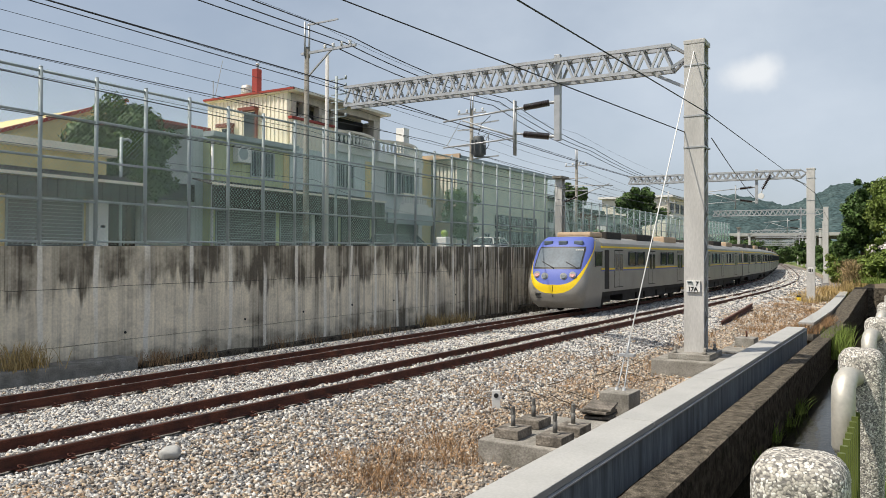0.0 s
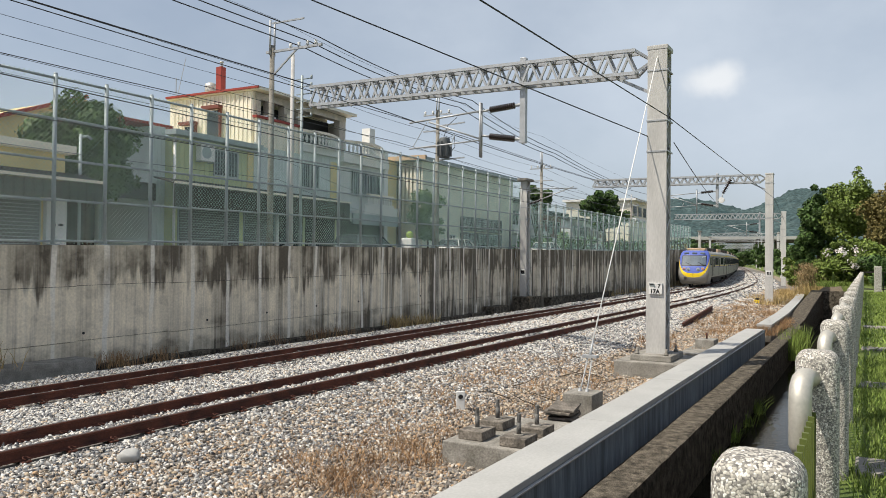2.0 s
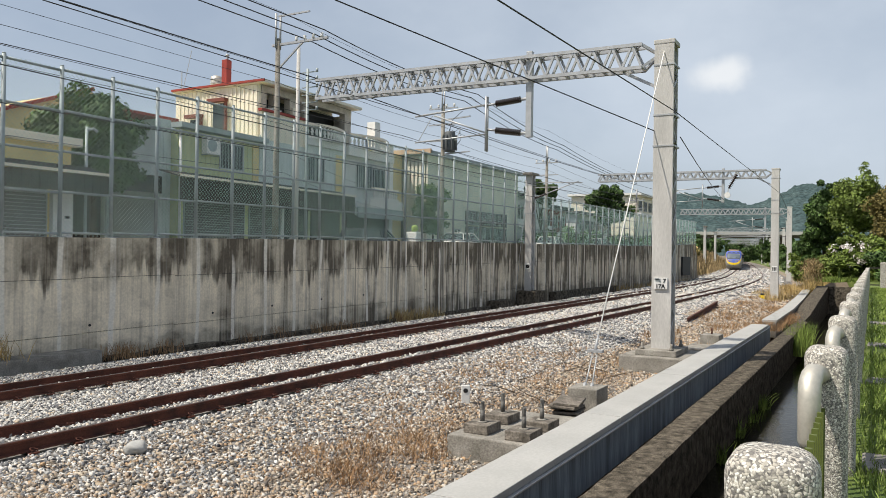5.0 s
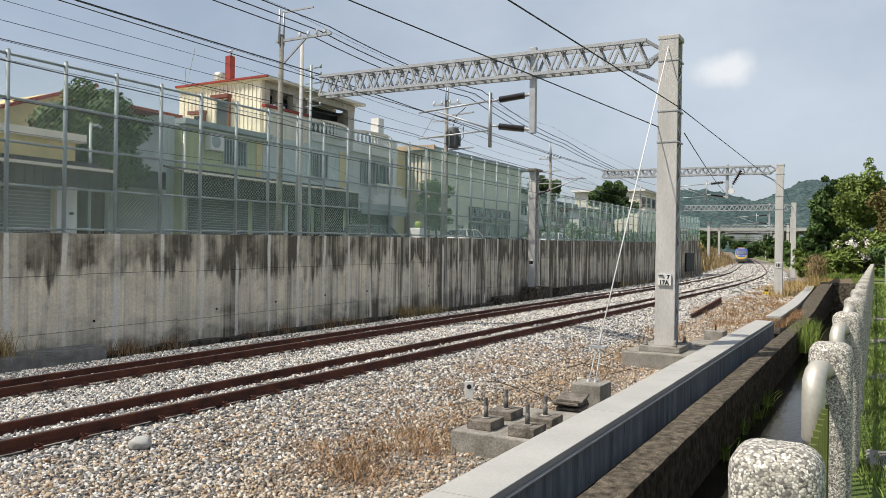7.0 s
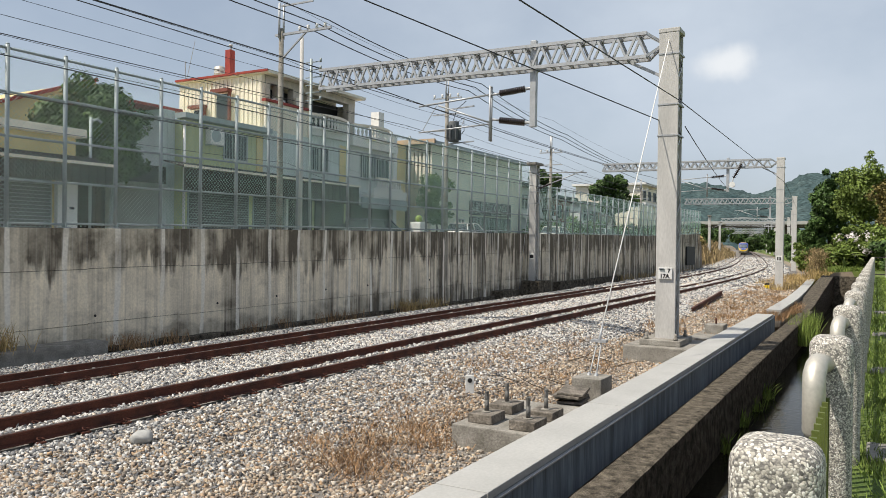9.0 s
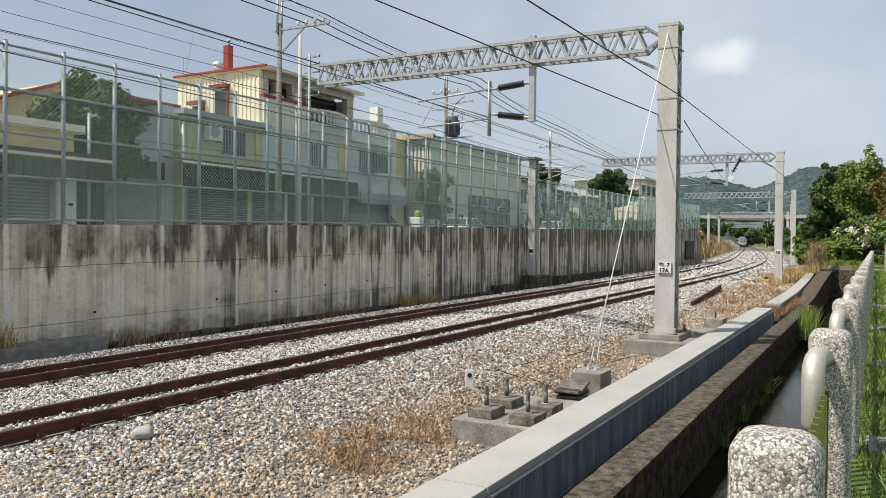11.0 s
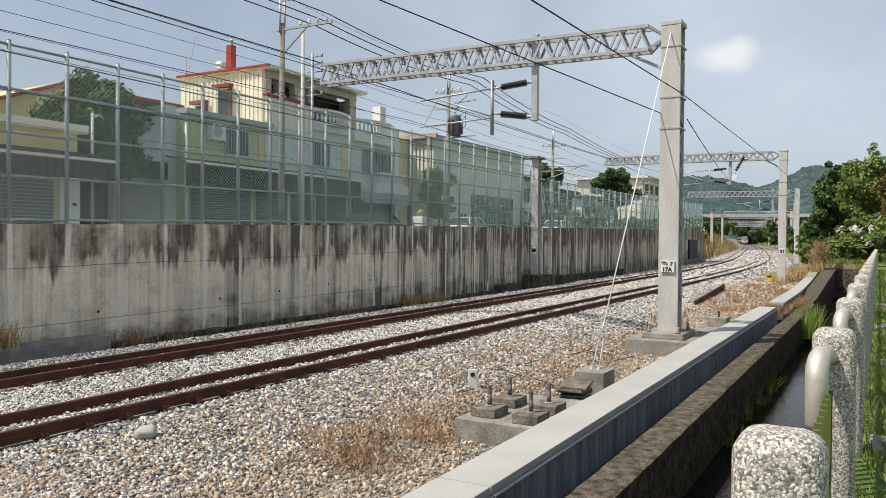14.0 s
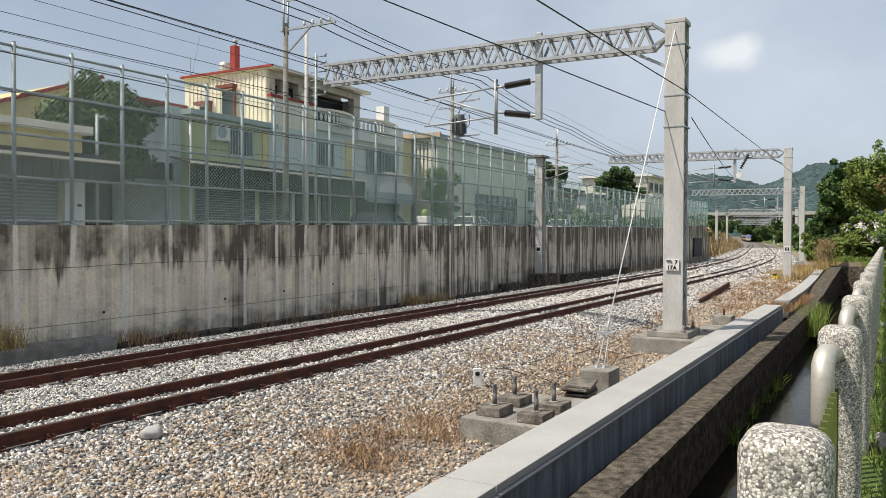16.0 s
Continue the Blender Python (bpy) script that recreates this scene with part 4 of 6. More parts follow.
# ---- train ----
def train_car(front, m):
    """One coach; its nose end points along +x. Length about 20 m, the rail top is z = 0."""
    car = empty("train_coach", m, label="silver commuter train coach with yellow waist stripe" + (" and blue rounded cab" if front else ""), category="train coach", group="train coaches")
    L0, L1 = (-19.6, -2.6) if front else (-19.6, 0.0)
    sec = [(1.40, 0.92), (1.43, 1.05), (1.43, 2.95), (1.36, 3.22), (1.12, 3.42), (0.6, 3.55), (0, 3.58)]
    full = sec + [(-y, z) for y, z in sec[-2::-1]]
    part("body", sweep(full, [(L0, 0, 0), (L1, 0, 0)]), M["carbody"], car, "brushed silver body shell")
    for s in (-1, 1):
        y0, y1 = sorted((s * 1.425, s * 1.445))
        part("waist_stripe", box(L0, L1 + 0.2, y0, y1, 1.96, 2.04), M["yellowp"], car, "yellow stripe")
        part("waist_stripe", box(L0, L1 + 0.2, *sorted((s * 1.425, s * 1.441)), 1.90, 1.955), M["blue"], car, "thin blue stripe")
        part("cantrail_stripe", box(L0, L1 + 0.2, *sorted((s * 1.36, s * 1.44)), 3.0, 3.08), M["yellowp"], car, "yellow stripe")
        for dx in (-16.6, -10.6, -4.9):
            y0, y1 = sorted((s * 1.42, s * 1.437))
            part("door", box(dx - 0.65, dx + 0.65, y0, y1, 1.08, 2.92, 0.01), M["under"], car, "sliding doors")
            for q in (-0.33, 0.33):
                y2, y3 = sorted((s * 1.43, s * 1.448))
                part("door_leaf", box(dx + q - 0.29, dx + q + 0.29, y2, y3, 1.12, 2.86), M["carbody"], car)
                y2, y3 = sorted((s * 1.44, s * 1.456))
                part("door_window", box(dx + q - 0.2, dx + q + 0.2, y2, y3, 1.9, 2.72, 0.02), M["glass"], car)
        for dx in (-18.6, -14.4, -12.9, -8.5, -7.0) + (() if front else (-2.6, -1.2)):
            y2, y3 = sorted((s * 1.43, s * 1.45))
            part("window", box(dx - 0.6, dx + 0.6, y2, y3, 2.12, 2.85, 0.06), M["glass"], car, "dark side window")
        for dx in (-16.6, -3.4):
            part("bogie_frame", box(dx - 1.5, dx + 1.5, *sorted((s * 0.75, s * 1.0)), 0.35, 0.7, 0.05), M["under"], car)
            for q in (-1.05, 1.05):
                bm = bmesh.new()
                tube(bm, [(dx + q, s * 0.50, 0.43), (dx + q, s * 0.64, 0.43)], 0.43, 18)
                part("wheel", bm, M["under"], car)
    for a, b in ((-14.2, -12.4), (-12.1, -10.0), (-9.7, -8.6), (-8.3, -6.2)):
        part("underfloor_box", box(a, b, -1.2, 1.2, 0.35, 0.93, 0.04), M["under"], car)
    part("floor_beam", box(L0, L1, -1.3, 1.3, 0.72, 0.93), M["under"], car)
    for a, b, k in ((-17.6, -14.8, "tan"), (-12.6, -9.4, "under"), (-6.8, -4.5, "under")):
        part("roof_unit", box(a, b, -0.95, 0.95, 3.42, 3.82, 0.08), M[k], car, "boxy roof unit")
    part("gangway", box(L0 - 0.35, L0, -0.8, 0.8, 0.95, 3.2, 0.02), M["black"], car, "black gangway bellows")
    if front:
        build_cab(car)
    return car


def build_cab(car):
    def surf(u, z, out=0.0):
        xf = float(np.interp(z, (0.25, 0.5, 0.9, 1.3, 1.8, 2.4, 3.0, 3.45, 3.6), (-0.5, -0.12, 0.0, -0.03, -0.22, -0.62, -1.08, -1.45, -1.75)))
        hw = float(np.interp(z, (0.25, 0.6, 1.2, 2.9, 3.25, 3.45, 3.6), (1.12, 1.32, 1.425, 1.42, 1.32, 1.16, 0.95)))
        return Vector((xf - 0.6 * abs(u) ** 2.6 + out, hw * math.sin(u * math.pi / 2 * 0.98) / math.sin(math.pi / 2 * 0.98) * 1.0, z))

    us = [i / 16 - 1 for i in range(33)]
    zb = lambda u: 0.92 + 2.1 * abs(u) ** 2.6
    band = lambda u: 0.30 + 0.10 * (1 - abs(u))
    top = lambda u: 3.5

    def sheet(name, lo, hi, n, material, label, out=0.0):
        bm = bmesh.new()
        rows = [[bm.verts.new(surf(u, lo(u) + (hi(u) - lo(u)) * k / n, out)) for u in us] for k in range(n + 1)]
        for q, w in zip(rows, rows[1:]):
            for k in range(len(us) - 1):
                bm.faces.new((q[k], q[k + 1], w[k + 1], w[k])).smooth = True
        bmesh.ops.remove_doubles(bm, verts=bm.verts, dist=1e-5)
        part(name, bm, material, car, label)

    sheet("nose", lambda u: 0.25, zb, 10, M["carbody"], "silver rounded nose")
    sheet("yellow_band", zb, lambda u: min(zb(u) + band(u), 3.5), 4, M["yellowp"], "broad yellow curved band")
    sheet("face_panel", lambda u: min(zb(u) + band(u), 3.5), top, 10, M["blue"], "blue painted cab face")
    # cab sides and roof run back to the first bulkhead
    for s in (-1, 1):
        bm = bmesh.new()
        zs = steps(0.25, 3.5, 0.25)
        f = [bm.verts.new(surf(s, z)) for z in zs]
        b = [bm.verts.new((-2.62, s * float(np.interp(z, (0.25, 0.92, 1.05, 2.95, 3.22, 3.42, 3.5), (1.3, 1.4, 1.43, 1.43, 1.36, 1.12, 0.9))), z)) for z in zs]
        for k in range(len(zs) - 1):
            bm.faces.new((f[k], f[k + 1], b[k + 1], b[k])).smooth = True
        part("cab_side", bm, M["carbody"], car)
        part("cab_window", box(-2.5, -1.55, *sorted((s * 1.40, s * 1.446)), 2.1, 2.85, 0.05), M["glass"], car)
        part("cab_door", box(-3.45, -2.85, *sorted((s * 1.42, s * 1.45)), 1.05, 2.9, 0.02), M["under"], car)
    bm = bmesh.new()
    f = [bm.verts.new(surf(u, 3.5)) for u in us]
    b = [bm.verts.new((-2.62, 0.95 * u, 3.56 - 0.06 * u * u)) for u in us]
    for k in range(len(us) - 1):
        bm.faces.new((f[k], f[k + 1], b[k + 1], b[k])).smooth = True
    part("cab_roof", bm, M["carbody"], car)
    bm = bmesh.new()
    vs = [[bm.verts.new(surf(u * 0.56, z, 0.02)) for u in us[::2]] for z in (2.1, 2.25, 2.45, 2.65, 2.85, 2.98)]
    for q, w in zip(vs, vs[1:]):
        for k in range(len(q) - 1):
            bm.faces.new((q[k], q[k + 1], w[k + 1], w[k])).smooth = True
    part("windscreen", bm, M["screen"], car, "wide raked windscreen")
    bm = bmesh.new()
    vs = [[bm.verts.new(surf(u * 0.61, z, 0.008)) for u in us[::2]] for z in (2.02, 2.25, 2.45, 2.65, 2.85, 3.04)]
    for q, w in zip(vs, vs[1:]):
        for k in range(len(q) - 1):
            bm.faces.new((q[k], q[k + 1], w[k + 1], w[k])).smooth = True
    part("windscreen_seal", bm, M["black"], car, "black rubber windscreen seal")
    for u, z, r in ((-0.42, 1.74, 0.16), (-0.21, 1.68, 0.16), (0.21, 1.68, 0.16), (0.42, 1.74, 0.16)):
        c = surf(u, z)
        bm = bmesh.new()
        tube(bm, [c + Vector((-0.1, 0, 0)), c + Vector((0.035, 0, 0.02))], r, 16)
        h = part("headlight", bm, M["galv"], car, "round lamp in a chrome bezel")
        bm = bmesh.new()
        tube(bm, [c + Vector((0.03, 0, 0.02)), c + Vector((0.05, 0, 0.03))], r * 0.72, 14)
        part("lens", bm, M["tail"] if abs(u) > 0.3 else M["screen"], h, "red tail lamp lens" if abs(u) > 0.3 else "")
    for u in (-0.38, 0.0, 0.38):
        c = surf(u, 3.18)
        part("marker_lamp", box(c.x - 0.1, c.x + 0.05, c.y - 0.22, c.y + 0.22, 3.1, 3.32, 0.06), M["screen"], car)
    for u, v in ((-0.35, -0.05), (0.2, 0.5)):
        bm = bmesh.new()
        tube(bm, [surf(u, 2.35, 0.05), surf(v, 2.08, 0.06)], 0.022, 5)
        part("wiper", bm, M["black"], car)
    for k in range(5):
        c = surf(0.36 + k * 0.045, 2.9, 0.04)
        part("number_bar", box(c.x, c.x + 0.012, c.y - 0.03, c.y + 0.03, 2.86, 2.92), M["white"], car)
    for k in range(4):
        c = surf(-0.35, 0.72 + k * 0.06, 0.0)
        part("vent_slit", box(c.x - 0.02, c.x + 0.02, c.y - 0.15, c.y + 0.15, c.z, c.z + 0.025), M["black"], car)
    bm = bmesh.new()
    tube(bm, [surf(0, 0.4, 0.008), surf(0, 0.8, 0.008), surf(0, 1.1, 0.008), surf(0, 1.3, 0.008)], 0.012, 4)
    part("nose_seam", bm, M["black"], car)
    part("roof_fairing", box(-4.2, -2.5, -0.85, 0.85, 3.5, 3.76, 0.1), M["tan"], car, "tan roof fairing")


tl = mat("tail_lamp_glow", (0.30, 0.12, 0.12), 0.3)
tl.node_tree.nodes["Principled BSDF"].inputs["Emission Color"].default_value = (1, 0.12, 0.12, 1)
tl.node_tree.nodes["Principled BSDF"].inputs["Emission Strength"].default_value = 0.12
M["tail"] = tl
TRAIN_X = [(0, 32.3), (0.5, 43.7), (1, 55.2), (1.5, 66.2), (2, 76.2), (2.5, 86.8), (3, 98.2), (3.5, 111.5), (4, 126.5), (5, 152.5), (6, 177.5), (7, 202.8), (8, 228.2), (9, 253.8), (10, 279.4), (11, 305.0), (12, 330.8), (13, 356.6), (14, 382.4), (15, 408.2), (16, 434.0)]


def car_pose(x):
    """Pose of a coach whose nose end is at x on the far track; its nose points back along the line."""
    x2 = x + 19.8
    a, b = Vector((x, y_far(x), z_far(x))), Vector((x2, y_far(x2), z_far(x2)))
    d = a - b
    return Matrix.Translation(a) @ Euler((0, -math.asin(d.z / d.length), math.atan2(d.y, d.x))).to_matrix().to_4x4()


COACHES = [train_car(True, car_pose(33.0))]
mid = train_car(False, car_pose(53.2))
COACHES.append(mid)
for k in range(2, 8):
    COACHES.append(copy_thing(mid, car_pose(33.0 + 20.15 * k)))


# ---- overhead wires ----
def wire(name, pts, r, label, sag=0.0, n=10):
    """A cable hung from point to point."""
    path = []
    for a, b in zip(pts, pts[1:]):
        a, b = Vector(a), Vector(b)
        for i in range(n):
            f = i / n
            p = a.lerp(b, f)
            p.z -= sag * 4 * f * (1 - f)
            path.append(p)
    path.append(Vector(pts[-1]))
    bm = bmesh.new()
    tube(bm, path, r, 5)
    return tagged(part(name, bm, M["wire"]), label, "wire")


wire("feeder_cable", [(-32, 16.9, 8.2), (20.8, 16.6, 8.45), (56.6, 18.1, 8.7), (95, 20.2, 8.5)], 0.02, "thick black feeder cable strung along the gantry ends", 0.1)
wire("feeder_cable", [(-20, 4.5, 5.2), (20.7, 4.55, 6.37), (56.7, 5.45, 6.95), (95.2, 7.9, 6.9)], 0.013, "black feeder cable clamped to the trackside posts", 0.0)
wire("messenger_cable", [(-25, 23.3, 12.5), (20.7, 5.1, 5.9)], 0.014, "black cable running down to the post clamp", 0.0)
wire("messenger_cable", [(21.1, 4.5, 5.75), (57, 9.1, 6.6)], 0.014, "black cable running from the post to the next gantry", 0.15)
for dy, dz in ((0, 0), (0, 1.25)):
    wire("contact_wire", [(-30, 13.8, 5.0 + dz), (20.9, 12.9 + 0.2 * dz, 5.05 + dz), (56.7, 13.6, 5.3 + dz), (95, 16.0, 5.5 + dz), (132, 19.8, 5.7 + dz), (172, 24.7, 6 + dz)], 0.009, "thin overhead wire above the track by the wall", 0.25 if dz else 0.0)
    wire("contact_wire", [(-30, 9.6, 5.0 + dz), (20.9, 11.7 - 1.0, 5.05 + dz), (56.7, 10.2, 5.3 + dz), (95, 12.0, 5.5 + dz), (132, 15.8, 5.7 + dz), (172, 20.7, 6 + dz)], 0.009, "thin overhead wire above the nearer track", 0.25 if dz else 0.0)
POLES = [(-12.0, 21.0), (23.95, 21.0), (37.7, 21.0), (53.5, 21.0), (84, 22.5)]
for dx, z in ((1.35, 10.95), (1.75, 11.1), (2.15, 11.25)):
    wire("power_line", [(x - 0.0, y - dx, z) for x, y in ((-30, 21.0), (24.2, 21.0), (37.7, 21.0))] + [(53.5, 21 - dx * 0.6, z - 0.7), (84, 22.5, z - 0.6)], 0.022, "thick black insulated power line on the crossarm", 0.25)
for z, r in ((12.2, 0.007), (9.9, 0.009), (9.3, 0.008), (8.75, 0.009), (8.2, 0.008), (7.7, 0.01)):
    wire("telephone_line", [(-30, 20.9, z + 0.1), (24.1, 20.9, z), (37.7, 20.9, z - 0.3), (53.5, 20.9, z - 0.5), (84, 22.4, z - 0.8)], r, "thin dark line between street poles", 0.2)
for z in (6.3, 5.4):
    wire("telephone_line", [(-20, 19.0, z + 1.0), (24.1, 20.7, z + 0.3), (45, 25.8, z - 0.2)], 0.009, "slack thin line running to the houses", 0.45)


def street_pole(x, y, z0, z1, arm, transformer=False):
    p = empty("utility_pole", label="grey concrete street pole with crossarms and insulators", category="utility pole", group="street poles")
    bm = bmesh.new()
    tube(bm, [(x, y, z0), (x, y, z1 - 1.0)], [0.14, 0.095], 12)
    part("pole", bm, M["concrete"], p)
    bm = bmesh.new()
    for o in (-0.13, 0.13):
        tube(bm, [(x + o, y, z1 - 1.4), (x + o, y, z1)], 0.045, 6)
    part("pole_extension", bm, M["galv"], p)
    za = z1 - 1.25
    bm = bmesh.new()
    if arm:
        bar(bm, (x, y + 0.3, za), (x, y - 2.5, za), 0.09)
        bar(bm, (x, y - 1.3, za), (x, y, za - 1.0), 0.06)
        bar(bm, (x, y, z1 - 0.1), (x, y - 1.6, z1 - 0.1), 0.06)
    else:
        for k in range(3):
            bar(bm, (x, y + 0.9, za - k * 0.9), (x, y - 0.9, za - k * 0.9), 0.07)
    part("crossarm", bm, M["galv"], p)
    for k in range(4):
        bm = bmesh.new()
        q = y - (0.95 + 0.42 * k if arm else -0.8 + 0.5 * k)
        tube(bm, [(x, q, za + 0.05), (x, q, za + 0.1), (x, q, za + 0.14), (x, q, za + 0.2), (x, q, za + 0.24)], [0.03, 0.08, 0.04, 0.075, 0.02], 8)
        part("insulator", bm, M["white"], p, "white porcelain insulator")
    if transformer:
        bm = bmesh.new()
        tube(bm, [(x, y - 0.45, 8.2), (x, y - 0.45, 8.26), (x, y - 0.45, 9.25), (x, y - 0.45, 9.32)], [0.26, 0.3, 0.3, 0.26], 14)
        drum = part("transformer", bm, M["drum"], p, "grey finned transformer drum")
        for k in range(8):
            part("fin", box(-0.02, 0.02, 0.28, 0.42, 8.3, 9.1), M["drum"], drum).matrix_basis = pose(x, y - 0.45, 0, 0, 0, 45 * k)
        bm = bmesh.new()
        tube(bm, [(x + 0.2, y - 0.5, 9.3), (x + 0.7, y - 0.7, 9.6), (x + 0.75, y - 0.7, 8.9), (x + 0.2, y - 0.3, 8.1)], 0.018, 5)
        tube(bm, [(x - 0.2, y - 0.5, 9.3), (x - 0.5, y - 0.9, 9.9), (x, y - 1.2, 10.4)], 0.018, 5)
        part("jumper_cable", bm, M["black"], p)
        bm = bmesh.new()
        bar(bm, (x, y, 8.1), (x + 0.2, y - 1.6, 8.2), 0.07)
        bar(bm, (x, y, 10.0), (x, y - 1.7, 10.1), 0.07)
        part("crossarm", bm, M["galv"], p)
    return p


street_pole(23.95, 21.0, 1.9, 12.1, True)
street_pole(37.7, 21.0, 2.0, 11.9, False, True)
street_pole(53.5, 21.0, 2.2, 10.6, False)
street_pole(84.0, 22.5, 2.5, 9.9, False)
bm = bmesh.new()
tube(bm, [(25.35, 21.1, 1.9), (25.35, 21.1, 11.1)], [0.10, 0.075], 10)
p2 = tagged(part("utility_pole", bm, M["post"]), "pale weathered street pole behind the first pole", "utility pole")
p3 = empty("utility_pole", label="slim dark service pole carrying rows of small insulators", category="utility pole")
bm = bmesh.new()
tube(bm, [(25.85, 21.0, 1.9), (25.85, 21.0, 10.3)], 0.06, 8)
part("pole", bm, M["fence"], p3)
for k in range(6):
    bm = bmesh.new()
    bar(bm, (25.85, 21.3, 10.15 - k * 0.32), (25.85, 20.5, 10.15 - k * 0.32), 0.04)
    tube(bm, [(25.85, 20.5, 10.12 - k * 0.32), (25.85, 20.5, 10.28 - k * 0.32)], 0.05, 6)
    part("bracket", bm, M["fence"], p3)


# ---- trackside things ----
def guy_wire():
    g = empty("guy_wire", label="pale guy wire anchored to a concrete block", category="guy wire")
    part("anchor_block", box(13.87, 14.55, 4.4, 4.97, -0.5, 0.08, 0.02), M["concrete"], g)
    bm = bmesh.new()
    tube(bm, [(14.8, 4.74, 0.75), (20.7, 4.86, 8.0)], 0.014, 6)
    part("wire", bm, M["white"], g)
    bm = bmesh.new()
    for o in (-0.07, 0.07):
        tube(bm, [(14.25, 4.7 + o, 0.0), (14.76, 4.73 + o * 0.6, 0.66)], 0.014, 6)
        tube(bm, [(14.2, 4.7 + o, 0.0), (14.3, 4.7 + o, 0.12)], 0.035, 8)
    bx(bm, 14.7, 14.85, 4.58, 4.88, 0.66, 0.71)
    tube(bm, [(14.77, 4.735, 0.7), (15.05, 4.75, 1.05)], [0.035, 0.015], 8)
    part("turnbuckle", bm, M["galv"], g)


guy_wire()


def plinth():
    p = empty("bolt_plinth", label="weathered concrete plinth with four pads and upright bolts", category="plinth")
    part("slab", box(10.1, 12.3, 4.0, 5.47, -0.75, -0.12, 0.02), M["concrete"], p)
    for x, y in ((10.55, 5.12), (11.35, 5.15), (10.45, 4.4), (11.2, 4.42)):
        pad = part("pad", box(x - 0.24, x + 0.24, y - 0.2, y + 0.2, -0.118, 0.02, 0.015), M["padcon"], p, "dark square pad")
        bm = bmesh.new()
        tube(bm, [(x, y, 0.02), (x, y, 0.2), (x, y, 0.2), (x, y, 0.33)], [0.035, 0.035, 0.03, 0.03], 10)
        for k in range(9):
            tube(bm, [(x, y, 0.205 + k * 0.0135), (x, y, 0.213 + k * 0.0135)], 0.0315, 10)
        part("bolt", bm, M["boltsteel"], pad, "dull threaded bolt")
        bm = bmesh.new()
        tube(bm, [(x, y, 0.02), (x, y, 0.035)], [0.09, 0.06], 8)
        part("grout", bm, M["concrete"], pad)


plinth()


def tile_stack():
    s = empty("slab_stack", label="pile of thin dark slabs by the plinth", category="slab pile")
    for k in range(6):
        o = part("slab", box(-0.31, 0.31, -0.23, 0.23, 0, 0.042, 0.008), M["padcon"], s)
        o.matrix_basis = pose(12.95 + random.uniform(-0.06, 0.06), 4.62 + random.uniform(-0.05, 0.05), -0.30 + k * 0.058, random.uniform(-2, 2), random.uniform(-3, 3), random.uniform(-12, 12))


tile_stack()
o = empty("marker_stone", pose(12.9, 6.62, -0.1, 0, 0, -60), label="small white marker stone with a dark round mark", category="marker")
part("stone", box(-0.08, 0.08, -0.03, 0.03, -0.25, 0.2, 0.01), M["white"], o)
bm = bmesh.new()
tube(bm, [(0, -0.032, 0.1), (0, -0.038, 0.1)], 0.045, 10)
part("mark", bm, M["black"], o, "dark round mark")


def boulder(x, y, z, r, label):
    bm = bmesh.new()
    bmesh.ops.create_icosphere(bm, subdivisions=3, radius=1)
    for v in bm.verts:
        n = noise.noise(v.co * 1.3 + Vector((x, y, 0)))
        v.co = Vector((v.co.x * r, v.co.y * r * 0.8, v.co.z * r * 0.62)) * (1 + 0.25 * n)
    for f in bm.faces:
        f.smooth = True
    o = tagged(part("cobble", bm, M["trough"]), label, "stone")
    o.matrix_basis = pose(x, y, z)


boulder(6.75, 8.15, bed_z(6.75, 8.15) + 0.06, 0.16, "large smooth pale cobble lying on the ballast")
r = empty("rail_offcut", pose(38, 6.9, -0.05, 0, -1.5, 2.5), label="short rusty rail offcut lying on blocks", category="rail")
part("rail", sweep([(a * 1.5, b * 1.5) for a, b in RAIL], [(-4.8, 0, 0.2), (4.8, 0, 0.2)]), M["rust"], r)
part("support", box(-4.0, -3.7, -0.2, 0.2, -0.3, -0.05), M["oldcon"], r)
part("support", box(3.6, 3.9, -0.2, 0.2, -0.3, -0.05), M["oldcon"], r)
b2 = empty("bolt_block", label="small concrete block with a bolt beside the trough", category="concrete block")
part("block", box(26.6, 27.4, 4.35, 4.95, -0.5, 0.0, 0.02), M["concrete"], b2)
part("slab", box(25.0, 29.2, 4.2, 5.2, -0.6, -0.3, 0.02), M["concrete"], b2)
bm = bmesh.new()
tube(bm, [(27, 4.65, 0), (27, 4.65, 0.2)], 0.03, 8)
part("bolt", bm, M["rust"], b2)
l = empty("trackside_lamp", label="small yellow lineside box beside the post foot", category="signal box")
part("box", box(55.2, 55.6, 6.2, 6.5, -0.35, 0.1, 0.03), M["yellowp"], l)
part("lid", box(55.25, 55.55, 6.22, 6.48, 0.1, 0.22, 0.03), M["under"], l)
s = empty("wall_ledge", label="low stained concrete ledge at the foot of the wall", category="ledge", kind="structure")
part("ledge", box(4, 13.0, 17.0, 17.78, -0.6, -0.02, 0.03), M["concrete"], s)
part("ledge", rough_wall(13.05, 36.9, 17.5, 17.79, -0.7, lambda x: -0.33 + 0.004 * x + 0.12 * noise.noise(Vector((x * 0.8, 3, 0))), 4), M["oldcon"], s)
part("ledge", box(37.0, 39.0, 17.1, 17.78, -0.6, 0.1, 0.03), M["oldcon"], s)
part("ledge", box(46, 60, 17.35, 17.78, -0.6, 0.25, 0.03), M["oldcon"], s)
bm = bmesh.new()
tube(bm, [(39.6, 17.3, 0.1), (41.0, 17.25, 6.9)], 0.016, 6)
tagged(part("guy_wire", bm, M["galv"]), "thin guy wire beside the far pole", "guy wire")
